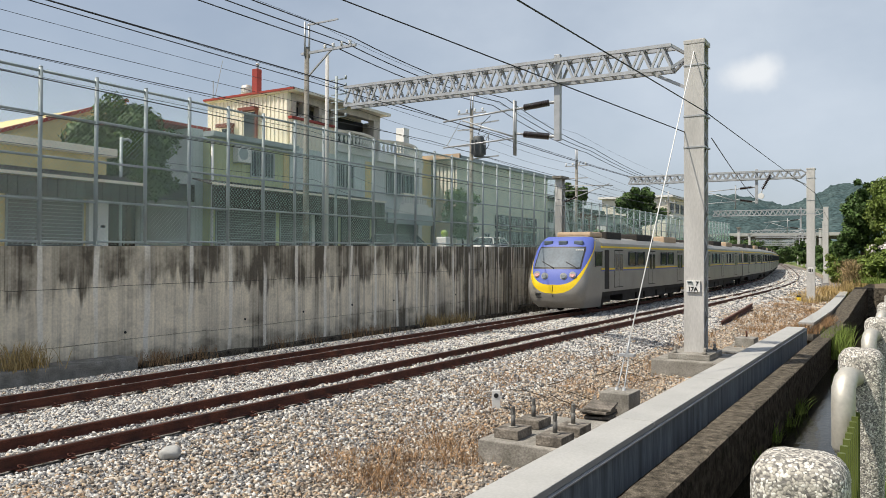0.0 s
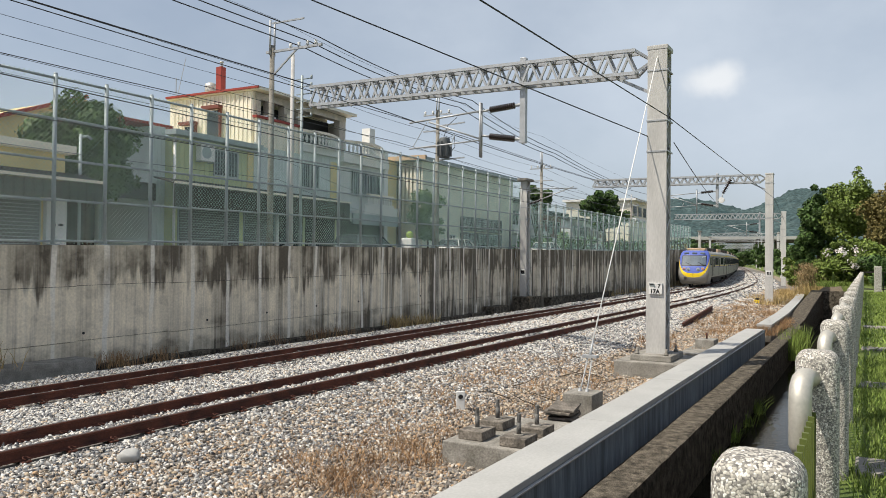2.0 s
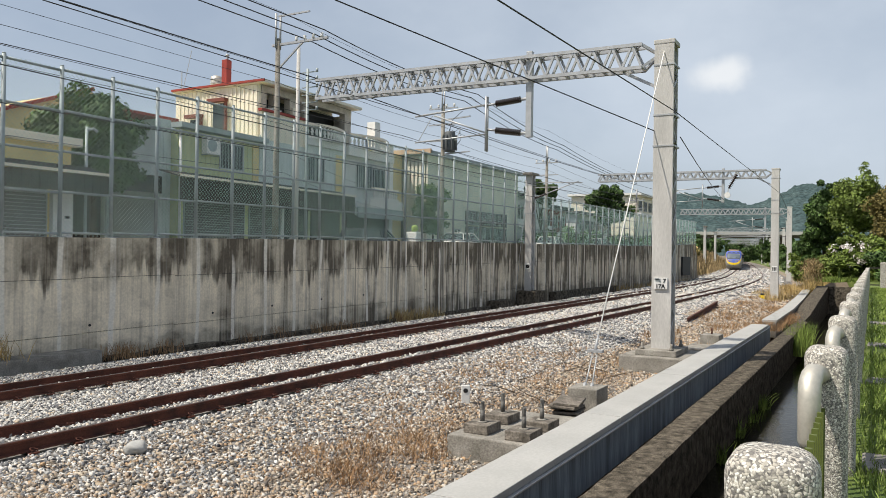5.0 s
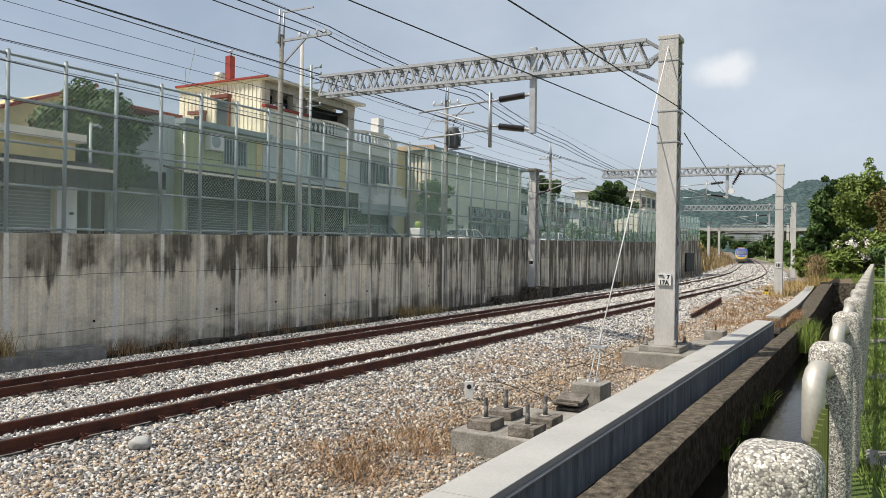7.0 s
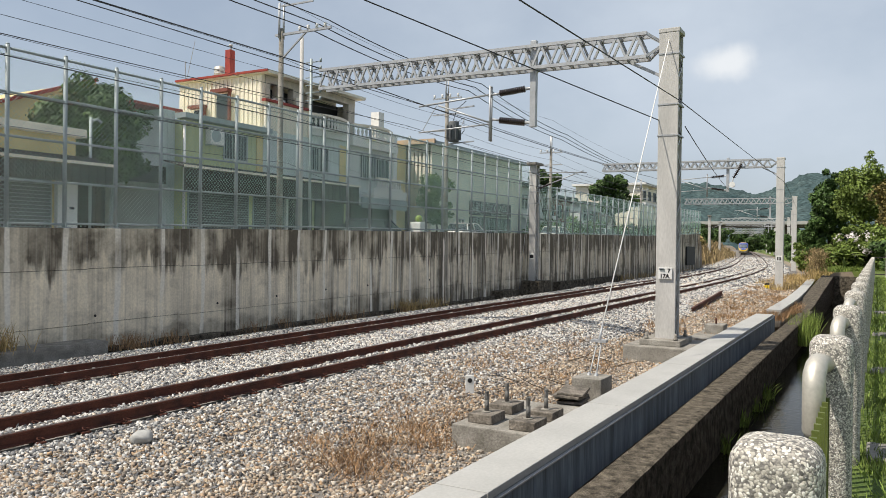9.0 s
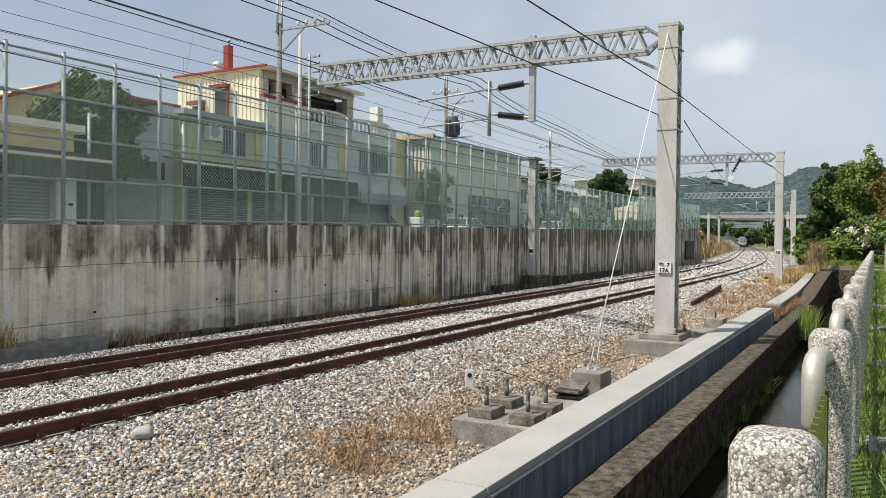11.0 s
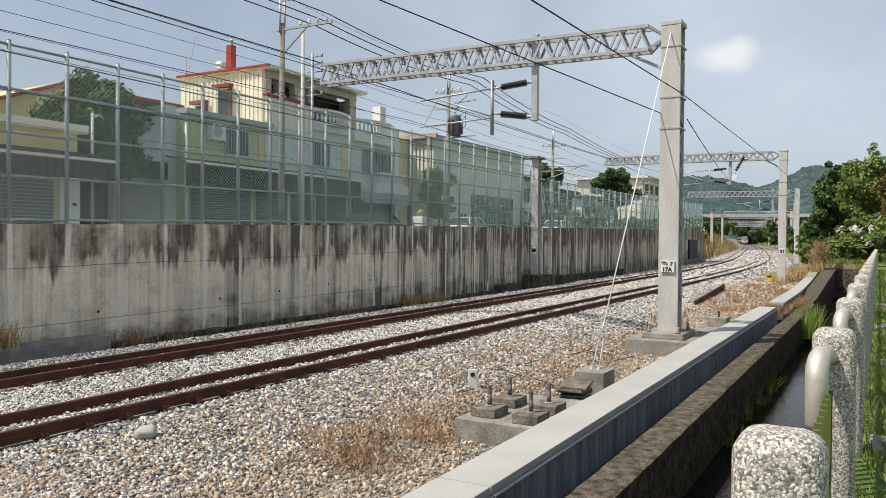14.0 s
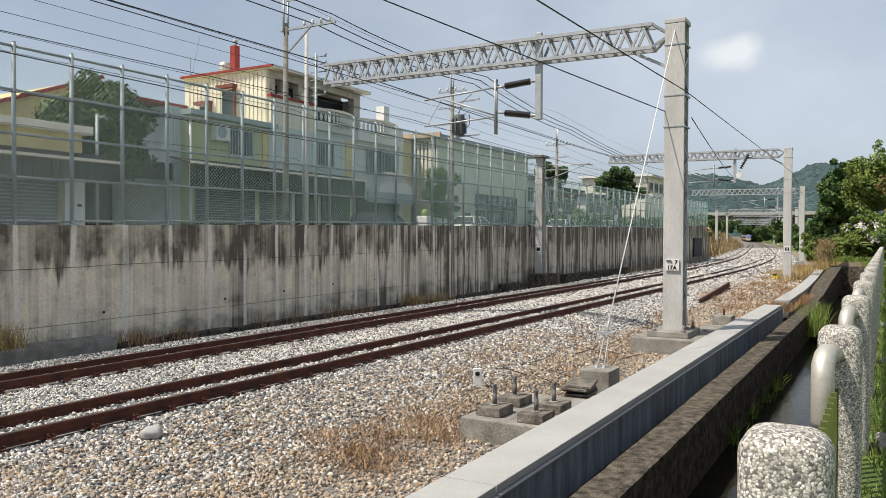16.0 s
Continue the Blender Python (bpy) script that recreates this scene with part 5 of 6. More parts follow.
# drain holes in the wall
for k, (x, z) in enumerate(((13.2, 0.55), (17.5, 0.62), (20.2, 0.7), (22.9, 0.8), (25.6, 0.85), (30.5, 0.9))):
    bm = bmesh.new()
    tube(bm, [(x, WALL_Y - 0.02, z), (x, WALL_Y + 0.02, z)], 0.035, 8)
    tagged(part("weep_pipe", bm, M["black"]), "small dark drain pipe end in the wall", "drain pipe")
# the plate's painted marks
for y0, y1, z0, z1 in ((4.87, 5.0, 1.90, 1.965), (4.90, 5.025, 1.935, 1.985), (4.86, 4.90, 1.875, 1.92)):
    part("mark", box(20.642, 20.649, y0, y1, z0, z1), M["fence"], G1, "worn grey patch")
for txt, y, z, size in (("7", 4.80, 1.875, 0.14), ("17A", 5.0, 1.725, 0.15)):
    cu = bpy.data.curves.new("lettering", "FONT")
    cu.body, cu.size, cu.extrude, cu.offset = txt, size, 0.002, 0.006
    cu.materials.append(M["black"])
    o = new("lettering", cu)
    o.parent = G1
    o.matrix_basis = Matrix(((0, 0, -1, 20.645), (-1, 0, 0, y), (0, 1, 0, z), (0, 0, 0, 1)))
# alcove opening near the wall's end
a = empty("wall_cabinet", label="dark recessed equipment cabinet in the wall", category="cabinet")
part("cabinet", box(84.5, 88.5, 17.6, 17.8, 0.6, 2.6, 0.02), M["dark"], a)


# ---- railing of stone posts ----
def railing():
    r0 = None
    for i in range(21):
        x = 1.75 + 2.2 * i
        m = pose(x, 0.175, 0.985)
        if r0 is None:
            r0 = empty("railing_post", m, label="pebble-finished stone railing post with rounded top", category="railing post", group="canal railing")
            bm = bmesh.new()
            bx(bm, -0.09, 0.09, -0.09, 0.09, 0, 1.17)
            bmesh.ops.bevel(bm, geom=list(bm.edges), offset=0.05, segments=5, affect="EDGES", profile=0.5)
            for f in bm.faces:
                f.smooth = True
            part("shaft", bm, M["granite"], r0)
        else:
            copy_thing(r0, m)
    q0 = None
    for i in range(20):
        m = pose(1.75 + 2.2 * i, 0.195, 0.985)
        if q0 is None:
            q0 = empty("handrail_section", m, label="steel handrail with olive vertical slats between posts", category="railing", group="canal railing")
            bm = bmesh.new()
            tube(bm, [(0.09, 0.02, 0.62), (1.5, 0.02, 0.64), (1.75, 0.02, 0.66), (1.86, 0.025, 0.72), (1.88, 0.03, 0.8)], 0.026, 12)
            part("handrail", bm, M["steel"], q0, "brushed steel tube")
            bm = bmesh.new()
            tube(bm, [(1.88, 0.03, 0.76), (1.88, 0.03, 0.79), (1.88, 0.03, 0.98), (1.895, 0.03, 1.03), (1.93, 0.025, 1.06), (1.98, 0.02, 1.07), (2.12, 0.0, 1.05)], [0.03, 0.045, 0.046, 0.046, 0.045, 0.042, 0.04], 16)
            part("sleeve", bm, M["steel"], q0, "wide brushed steel end loop")
            for k in range(16):
                part("slat", box(0.2 + k * 0.115, 0.22 + k * 0.115, -0.028, -0.004, 0.08, 0.93), M["slat"], q0)
            part("bottom_bar", box(0.09, 2.11, -0.035, 0.005, 0.05, 0.085), M["slat"], q0)
        else:
            copy_thing(q0, m)
    f = empty("park_fence", label="dark metal bar fence with a stone post across the lawn", category="fence")
    part("post", box(46.9, 47.25, -0.75, -0.4, 1.0, 2.45, 0.04), M["granite"], f)
    part("rail", box(47.05, 47.1, -9, 0.1, 2.1, 2.16), M["under"], f)
    part("rail", box(47.05, 47.1, -9, 0.1, 1.2, 1.26), M["under"], f)
    for k in range(28):
        part("bar", box(47.06, 47.09, -0.3 * k - 0.85, -0.3 * k - 0.81, 1.05, 2.16), M["under"], f)


railing()
for x, w in ((6.5, 0.25), (10.9, 0.22), (15.6, 0.22), (21, 0.25)):
    o = part("paving_slab", box(-w, w, -2.2, 0.0, -0.06, 0.035, 0.02), M["concrete"])
    tagged(o, "flat concrete slab set in the grass", "paving slab").matrix_basis = pose(x, 0.05, 1.05, 0, 0, random.uniform(-3, 3))


# ---- loose stone, weeds, leaves ----
def blades(name, centres, n, height, spread, width, material, label, category, seed, lean=0.35, parent=None):
    """Thin grass blades or stalks growing in tufts at the centres."""
    rng = np.random.default_rng(seed)
    c = np.asarray(centres, float)[rng.integers(0, len(centres), n)]
    base = c + np.c_[rng.normal(0, spread, (n, 2)), np.zeros(n)]
    a = rng.random(n) * 6.28
    h = height * (0.4 + 0.8 * rng.random(n))
    tip = base + np.c_[np.cos(a) * h * lean * rng.random(n), np.sin(a) * h * lean * rng.random(n), h]
    b = rng.random(n) * 6.28
    side = np.c_[np.cos(b), np.sin(b), np.zeros(n)] * width
    mid = (base + tip) / 2 + np.c_[np.zeros((n, 2)), h * 0.12]
    v = np.stack([base - side, base + side, mid + side * 0.8, tip, mid - side * 0.8], 1).reshape(-1, 3)
    i = (np.arange(n) * 5)[:, None]
    f = np.concatenate([i + [[0, 1, 2]], i + [[0, 2, 4]], i + [[4, 2, 3]]])
    return raw_mesh(name, v, f, material, parent, "" if parent else "stuff", label, category)


def foliage(name, clumps, n, leaf, material, parent, label="", seed=1):
    """Leaves in clumps: each clump is (x, y, z, radius)."""
    rng = np.random.default_rng(seed)
    c = np.asarray(clumps, float)
    w = c[:, 3] ** 2
    k = rng.choice(len(c), n, p=w / w.sum())
    d = rng.normal(size=(n, 3))
    d /= np.linalg.norm(d, axis=1)[:, None]
    p = c[k, :3] + d * (c[k, 3] * (0.55 + 0.5 * rng.random(n)))[:, None] * (1, 1, 0.8)
    nrm = d + rng.normal(0, 0.6, (n, 3)) + (0, 0, 0.3)
    nrm /= np.linalg.norm(nrm, axis=1)[:, None]
    t = np.cross(nrm, rng.normal(size=(n, 3)))
    t /= np.linalg.norm(t, axis=1)[:, None]
    b = np.cross(nrm, t)
    s = leaf * (0.6 + 0.8 * rng.random(n))[:, None]
    v = np.stack([p - t * s, p - b * s * 0.5 + nrm * s * 0.15, p + t * s, p + b * s * 0.5 + nrm * s * 0.15], 1).reshape(-1, 3)
    i = (np.arange(n) * 4)[:, None]
    return raw_mesh(name, v, i + [[0, 1, 2, 3]], material, parent, "", label)


def crown(cx, cy, cz, rx, ry, rz, n, r, seed):
    rng = np.random.default_rng(seed)
    out = []
    while len(out) < n:
        d = rng.normal(size=3)
        d /= np.linalg.norm(d)
        q = rng.random() ** 0.45
        out.append((cx + d[0] * rx * q, cy + d[1] * ry * q, cz + d[2] * rz * q, r * (0.6 + 0.8 * rng.random())))
    return out


def tree(x, y, z, h, clumps, n, leaf, material, label, seed, r=0.18):
    t = empty("tree", label=label, category="tree")
    rng = random.Random(seed)
    bm = bmesh.new()
    tube(bm, [(x, y, z - 0.1), (x + 0.1, y, z + h * 0.3), (x - 0.05, y + 0.1, z + h * 0.6), (x, y, z + h * 0.85)], [r, r * 0.8, r * 0.55, r * 0.2], 10)
    part("trunk", bm, M["bark"], t)
    for k in range(6):
        c = clumps[rng.randrange(len(clumps))]
        bm = bmesh.new()
        a = Vector((x, y, z + h * rng.uniform(0.3, 0.6)))
        e = Vector(c[:3])
        tube(bm, [a, a.lerp(e, 0.5) + Vector((0, 0, 0.2)), e], [r * 0.45, r * 0.3, r * 0.1], 6)
        part("limb", bm, M["bark"], t)
    foliage("crown", clumps, n, leaf, material, t, seed=seed)
    return t


tree(19.0, 25.6, 2.2, 6.2, crown(19.0, 25.6, 6.55, 2.05, 1.5, 1.85, 70, 0.62, 11), 20000, 0.1, M["leaf"], "dense dark green street tree behind the fence", 11, 0.13)
tree(42.6, 24.4, 2.5, 3.6, crown(42.6, 24.4, 5.2, 1.5, 1.0, 1.5, 30, 0.45, 12), 6500, 0.09, M["leaf"], "small grey-green street tree by the cream warehouse", 12, 0.08)
tree(84.0, 25.5, 2.7, 7.0, crown(84.0, 25.5, 8.2, 3.3, 2.4, 2.1, 46, 0.6, 13) + [(81.6, 25.4, 9.9, 0.5), (85.4, 25.4, 10.2, 0.5)], 11000, 0.2, M["leaf"], "broad green street tree beyond the fence", 13, 0.3)
tree(65.0, 26.0, 2.8, 4.8, crown(65, 26, 8.2, 2.2, 1.2, 0.7, 16, 0.5, 14), 2500, 0.2, M["leaf"], "small feathery palm behind the roofs", 14, 0.12)
tree(74.0, 3.5, 1.0, 7.4, crown(74, 3.5, 6.0, 1.7, 1.7, 2.7, 60, 0.55, 15) + crown(73, 4.7, 3.8, 0.9, 0.9, 1.6, 20, 0.5, 25) + [(73.5, 3.9, 9.1, 0.35), (73.5, 2.7, 8.9, 0.3), (73.6, 3.2, 8.8, 0.3)], 22000, 0.13, M["leaf"], "tall tree draped in dark green climbers", 15, 0.3)
tree(71.0, 1.0, 1.0, 8.2, crown(71, 1.2, 6.9, 2.4, 2.0, 2.2, 70, 0.7, 16) + [(70.6, 0.5, 9.6, 0.4), (70.6, 0.5, 10.2, 0.3), (70.8, 0.8, 9.9, 0.3)], 17000, 0.12, M["leaf_light"], "leafy bright green tree at the end of the canal", 16, 0.25)
tree(66.0, -2.2, 1.0, 7.4, crown(66, -2.4, 6.0, 2.6, 2.6, 2.6, 80, 0.7, 17), 15000, 0.12, M["leaf_brown"], "olive-brown leaved tree beside the lawn", 17, 0.25)


def bush(x, y, z, rx, rz, n, leaf, material, label, seed):
    b = empty("bush", label=label, category="bush")
    bm = bmesh.new()
    for k in range(5):
        a = k * 1.26
        tube(bm, [(x, y, z - 0.1), (x + math.cos(a) * rx * 0.5, y + math.sin(a) * rx * 0.5, z + rz)], [0.04, 0.012], 5)
    part("stems", bm, M["bark"], b)
    foliage("leaves", crown(x, y, z + rz, rx, rx, rz, 34, 0.42 * max(1.0, rx / 2.2), seed), n, leaf, material, b, seed=seed)
    return b


fb = bush(64, 1.0, 1.0, 2.0, 1.7, 8000, 0.12, M["leaf_light"], "flowering bush with white blossoms at the canal end", 21)
foliage("blossoms", crown(62.0, 1.1, 3.1, 1.6, 1.6, 1.2, 16, 0.25, 22), 170, 0.10, M["flower"], fb, "white blossoms", 22)
bush(58, -1.6, 1.0, 1.8, 1.4, 7000, 0.11, M["leaf"], "dark green shrub beside the lawn fence", 23)
bush(78, 5.2, 0.6, 1.6, 1.4, 5000, 0.13, M["leaf_light"], "pale green shrub on the trackside bank", 24)
for k, (hx, hy) in enumerate(((62.5, 24.2), (68.0, 24.6), (75.0, 24.0), (88.0, 24.6), (94.0, 24.0))):
    bush(hx, hy, 2.7, 2.6, 1.1, 3500, 0.14, M["leaf"], "green roadside hedge bush behind the fence", 70 + k)
bush(106, 22.5, 1.0, 2.2, 1.6, 3500, 0.16, M["straw"], "dry brown scrub on the cutting slope", 51)
bush(114, 24.0, 1.5, 2.6, 1.8, 3500, 0.18, M["leaf_brown"], "olive-brown scrub on the cutting slope", 52)
bush(124, 26.5, 1.2, 3.0, 2.0, 3500, 0.2, M["straw"], "dry brown scrub beside the far track", 53)
bush(138, 28.5, 1.2, 3.0, 2.2, 3500, 0.22, M["leaf_brown"], "brown scrub beside the far track", 54)
bush(160, 32.0, 1.5, 4.0, 2.6, 3500, 0.3, M["leaf"], "green scrub beside the far track", 55)
bush(200, 39.0, 2.0, 6.0, 3.2, 4000, 0.4, M["leaf"], "green trees beside the far track", 56)
bush(300, 55.0, 2.0, 9.0, 4.5, 4000, 0.6, M["leaf"], "dark green trees beyond the overpass", 57)
bush(400, 85.0, 2.0, 16.0, 6.0, 5000, 0.9, M["leaf"], "dark green trees where the line bends", 58)
bush(450, 58.0, 1.0, 13.0, 6.0, 5000, 0.9, M["leaf"], "dark green trees beside the far curve", 59)
bush(360, 40.0, 1.0, 9.0, 4.5, 4000, 0.7, M["leaf"], "green trees close by the far track", 60)
bush(330, 28.0, 1.0, 9.0, 5.0, 4000, 0.7, M["leaf"], "green trees beyond the lineside posts", 61)
bush(150, 12.0, 0.5, 3.5, 2.4, 4000, 0.25, M["leaf"], "green shrub beside the lineside posts", 62)
bush(120, 9.5, 0.6, 3.0, 2.0, 5000, 0.22, M["leaf"], "dark green shrub beside the far posts", 26)
bush(190, 15.0, 0.5, 5.0, 3.0, 5000, 0.4, M["leaf"], "green trackside trees in the distance", 27)
bush(260, 27.0, 0.5, 7.0, 4.0, 5000, 0.5, M["leaf"], "green trackside trees in the far distance", 28)


def banana(x, y, z, seed):
    b = empty("banana_plant", label="banana plant with long arching green leaves", category="plant")
    rng = random.Random(seed)
    bm = bmesh.new()
    tube(bm, [(x, y, z - 0.1), (x + 0.03, y, z + 0.7), (x, y + 0.05, z + 1.3)], [0.12, 0.1, 0.06], 8)
    part("stem", bm, M["leaf_light"], b)
    for k in range(9):
        a, ln, e = k * 2.4 + rng.uniform(-0.3, 0.3), rng.uniform(1.3, 1.9), radians(rng.uniform(42, 80))
        bm = bmesh.new()
        prev = None
        for i in range(11):
            f = i / 10
            out, up = ln * f * math.cos(e), ln * f * math.sin(e) - ln * 0.62 * f * f
            c = Vector((x + math.cos(a) * out * 1.2, y + math.sin(a) * out * 1.2, z + 1.15 + up))
            w = 0.19 * max(0.02, math.sin(math.pi * min(1, max(0.0, f * 1.12 - 0.1))) ** 0.7)
            side = Vector((-math.sin(a), math.cos(a), 0)) * w
            row = [bm.verts.new(c - side - Vector((0, 0, w * 0.5))), bm.verts.new(c), bm.verts.new(c + side - Vector((0, 0, w * 0.5)))]
            if prev:
                bm.faces.new((prev[0], row[0], row[1], prev[1])), bm.faces.new((prev[1], row[1], row[2], prev[2]))
            prev = row
        part("leaf", bm, M["leaf_light"], b)


for bxx, byy, bz, brx, brz, bm_, bl in ((68, 2.4, 0.9, 1.5, 1.2, "leaf_light", "bright green shrub on the canal bank"), (67, 0.2, 1.0, 2.2, 1.9, "leaf_light", "fresh green shrub behind the banana plants"), (62, -1.0, 1.0, 1.6, 1.5, "leaf_light", "fresh green shrub at the canal end"), (76, 1.5, 0.9, 2.4, 2.0, "leaf", "dense dark shrub under the trees"), (78, -2.5, 0.9, 3.0, 2.4, "leaf", "dense dark shrub behind the lawn trees")):
    bush(bxx, byy, bz, brx, brz, 7000, 0.12, M[bm_], bl, int(bxx * 3 + byy))
banana(62.0, 2.0, 0.7, 1)
banana(63.5, 1.2, 1.0, 2)


def scatter(n, xr, yr, seed, z=None):
    rng = random.Random(seed)
    out = []
    for _ in range(n):
        x, y = rng.uniform(*xr), rng.uniform(*yr)
        out.append((x, y, bed_z(x, y) if z is None else z))
    return out


stones("ballast_stones", 112000, (4.5, 48), (6.5, 16.35), (0.02, 0.046), M["ballast"], "loose pale grey crushed stone between the rails", 3, 1.55)
stones("gravel_stones", 34000, (4.5, 40), (4.0, 6.75), (0.018, 0.05), M["gravel"], "brown and grey gravel beside the cable trough", 4, 1.6)
stones("ballast_stones", 24000, (46, 190), (6.6, 16.6), (0.04, 0.07), M["ballast"], "pale grey crushed stone along the curve", 6, 1.6)
stones("gravel_stones", 8000, (36, 76), (4.3, 7.5), (0.035, 0.065), M["gravel"], "brown gravel among dry weeds", 7, 1.2)
stones("gravel_stones", 15000, (4.5, 20), (6.0, 8.5), (0.018, 0.048), M["gravel"], "scattered brown stones on the ballast shoulder", 5, 2.2)
blades("dry_weeds", scatter(22, (7.9, 10.6), (5.6, 6.9), 1), 2500, 0.15, 0.2, 0.0045, M["dry"], "clump of dry reddish-brown weeds on gravel", "weeds", 31, 1.5)
blades("dry_weeds", scatter(60, (11, 22), (5.3, 7.8), 2), 2600, 0.13, 0.2, 0.005, M["dry"], "low dry brown weeds on gravel", "weeds", 32, 1.3)
blades("dry_weeds", scatter(70, (26, 58), (4.4, 7.0), 3), 5000, 0.2, 0.28, 0.010, M["dry"], "dry reddish weeds along the trough", "weeds", 33, 0.8)
blades("straw_grass", scatter(30, (54, 80), (4.6, 7.0), 4), 3200, 0.5, 0.45, 0.014, M["straw"], "tall straw-coloured dry grass round the posts", "dry grass", 34, 0.9)
blades("straw_grass", [(x, y, 0.3) for x, y, z in scatter(40, (63, 94), (2.9, 4.2), 5)], 2600, 0.75, 0.4, 0.016, M["straw"], "tall straw-coloured grass on the bank", "dry grass", 35, 0.6)
blades("dry_weeds", scatter(9, (33, 41.5), (3.1, 3.9), 6, -0.3), 2600, 0.38, 0.25, 0.008, M["dry"], "dry weeds hanging over the trough's end", "weeds", 36, 1.3)
blades("wall_weeds", scatter(13, (13, 30), (17.2, 17.6), 7, -0.35), 650, 0.42, 0.2, 0.008, M["dry"], "dry weeds at the foot of the wall", "weeds", 37, 0.6)
blades("wall_weeds", scatter(6, (27.5, 30.5), (17.3, 17.5), 8, -0.3), 500, 0.5, 0.3, 0.008, M["straw"], "straw-coloured tuft at the foot of the wall", "weeds", 38, 0.6)
blades("wall_weeds", scatter(3, (10.0, 11.0), (17.3, 17.5), 9, -0.05), 350, 0.6, 0.25, 0.01, M["straw"], "tall straw tuft on the ledge", "weeds", 39, 0.7)
blades("wall_weeds", scatter(12, (55, 84), (17.2, 17.6), 10, -0.1), 900, 0.5, 0.3, 0.012, M["straw"], "straw-coloured weeds by the wall", "weeds", 40, 0.6)
blades("canal_weeds", scatter(5, (30, 36), (2.3, 2.45), 11, -1.0), 900, 0.9, 0.15, 0.014, M["blade"], "green weeds growing on the canal wall", "weeds", 41, 0.6)
blades("canal_weeds", scatter(5, (15, 24), (2.36, 2.46), 12, -1.28), 260, 0.4, 0.08, 0.01, M["blade"], "green weeds at the water line", "weeds", 42, 0.9)
blades("lawn_grass", [(x, y, 1.04) for x, y, z in scatter(2600, (2.5, 14), (-2.4, 0.0), 13, 1)], 52000, 0.085, 0.12, 0.005, M["blade"], "short green lawn grass", "grass", 43, 0.9)
blades("lawn_grass", [(x, y, 1.04) for x, y, z in scatter(2600, (14, 47), (-5, 0.0), 14, 1)], 32000, 0.1, 0.3, 0.012, M["blade"], "short green lawn grass", "grass", 44, 0.9)
blades("bank_grass", [(x, y, 0.95) for x, y, z in scatter(300, (61, 72), (0.3, 2.4), 15, 1)], 7000, 0.35, 0.4, 0.03, M["blade"], "bright green grass at the canal end", "grass", 45, 0.9)
blades("slope_grass", [(x, y_far(x) + 3.6 + k * 5.2, 0.2 + k * 3.6) for x in steps(95, 230, 2.0) for k in (0.05, 0.3, 0.55, 0.8, 1.0)], 18000, 1.2, 0.8, 0.06, M["slope"], "dry brown grass on the cutting slope", "dry grass", 46, 0.8)
blades("dry_bamboo", [(x, y, z + 0.4 + 2.0 * ((k * 7) % 10) / 10) for k, (x, y, z) in enumerate(scatter(70, (64, 70), (3.7, 4.3), 16, 0.0))], 1500, 0.45, 0.3, 0.018, M["slope"], "drooping dry straw-coloured bamboo leaves on the bank", "dry bamboo", 47, 1.6)
bm = bmesh.new()
rng = random.Random(5)
for k in range(14):
    x, y = rng.uniform(14.5, 19.5), rng.uniform(5.3, 6.8)
    z = bed_z(x, y) + 0.05
    a = rng.uniform(0, 6.28)
    pts = [(x, y, z), (x + 0.4 * math.cos(a), y + 0.4 * math.sin(a), z + 0.12), (x + 0.8 * math.cos(a + 0.3), y + 0.8 * math.sin(a + 0.3), z + rng.uniform(0.1, 0.4))]
    tube(bm, pts, [0.012, 0.009, 0.004], 4)
tagged(part("dead_twigs", bm, M["bark"]), "tangle of bare dead twigs on gravel", "twigs", kind="stuff")


# ---- street behind the fence ----
def ribs(bm, x0, x1, y, z0, z1, step=0.25, depth=0.03, along="x"):
    """Vertical ribs of metal cladding."""
    for q in steps(x0, x1, step)[:-1]:
        if along == "x":
            bx(bm, q, q + step * 0.35, y - depth, y, z0, z1)
        else:
            bx(bm, y - depth, y, q, q + step * 0.35, z0, z1)
    return bm


def rib_parts(parent, x0, x1, y, z0, z1, step, depth, material):
    """Single ribs, each a part on one shared mesh."""
    r0 = None
    for q in steps(x0, x1, step)[:-1]:
        if r0 is None:
            r0 = part("rib", box(0, step * 0.35, y - depth, y - 0.0005, z0, z1), material, parent)
            r0.matrix_basis = pose(q, 0, 0)
        else:
            same(r0, parent, pose(q, 0, 0))


def window(parent, x0, x1, z0, z1, y, bars=0, frame="galv"):
    w = part("window", box(x0, x1, y - 0.04, y + 0.05, z0, z1), M["glass"], parent, "dark window")
    bm = bmesh.new()
    for a in (x0 - 0.05, (x0 + x1) / 2 - 0.03, x1 - 0.01):
        bx(bm, a, a + 0.06, y - 0.08, y - 0.041, z0 - 0.05, z1 + 0.05)
    for a in (z0 - 0.05, z1 - 0.01):
        bx(bm, x0 - 0.05, x1 + 0.05, y - 0.08, y - 0.041, a, a + 0.06)
    part("frame", bm, M[frame], w)
    if bars:
        b0 = None
        for k in range(bars):
            q = x0 + (x1 - x0) * (k + 0.5) / bars
            if b0 is None:
                b0 = part("bar", box(-0.012, 0.012, y - 0.13, y - 0.105, z0, z1), M["fence"], w)
                b0.matrix_basis = pose(q, 0, 0)
            else:
                same(b0, w, pose(q, 0, 0))
    return w


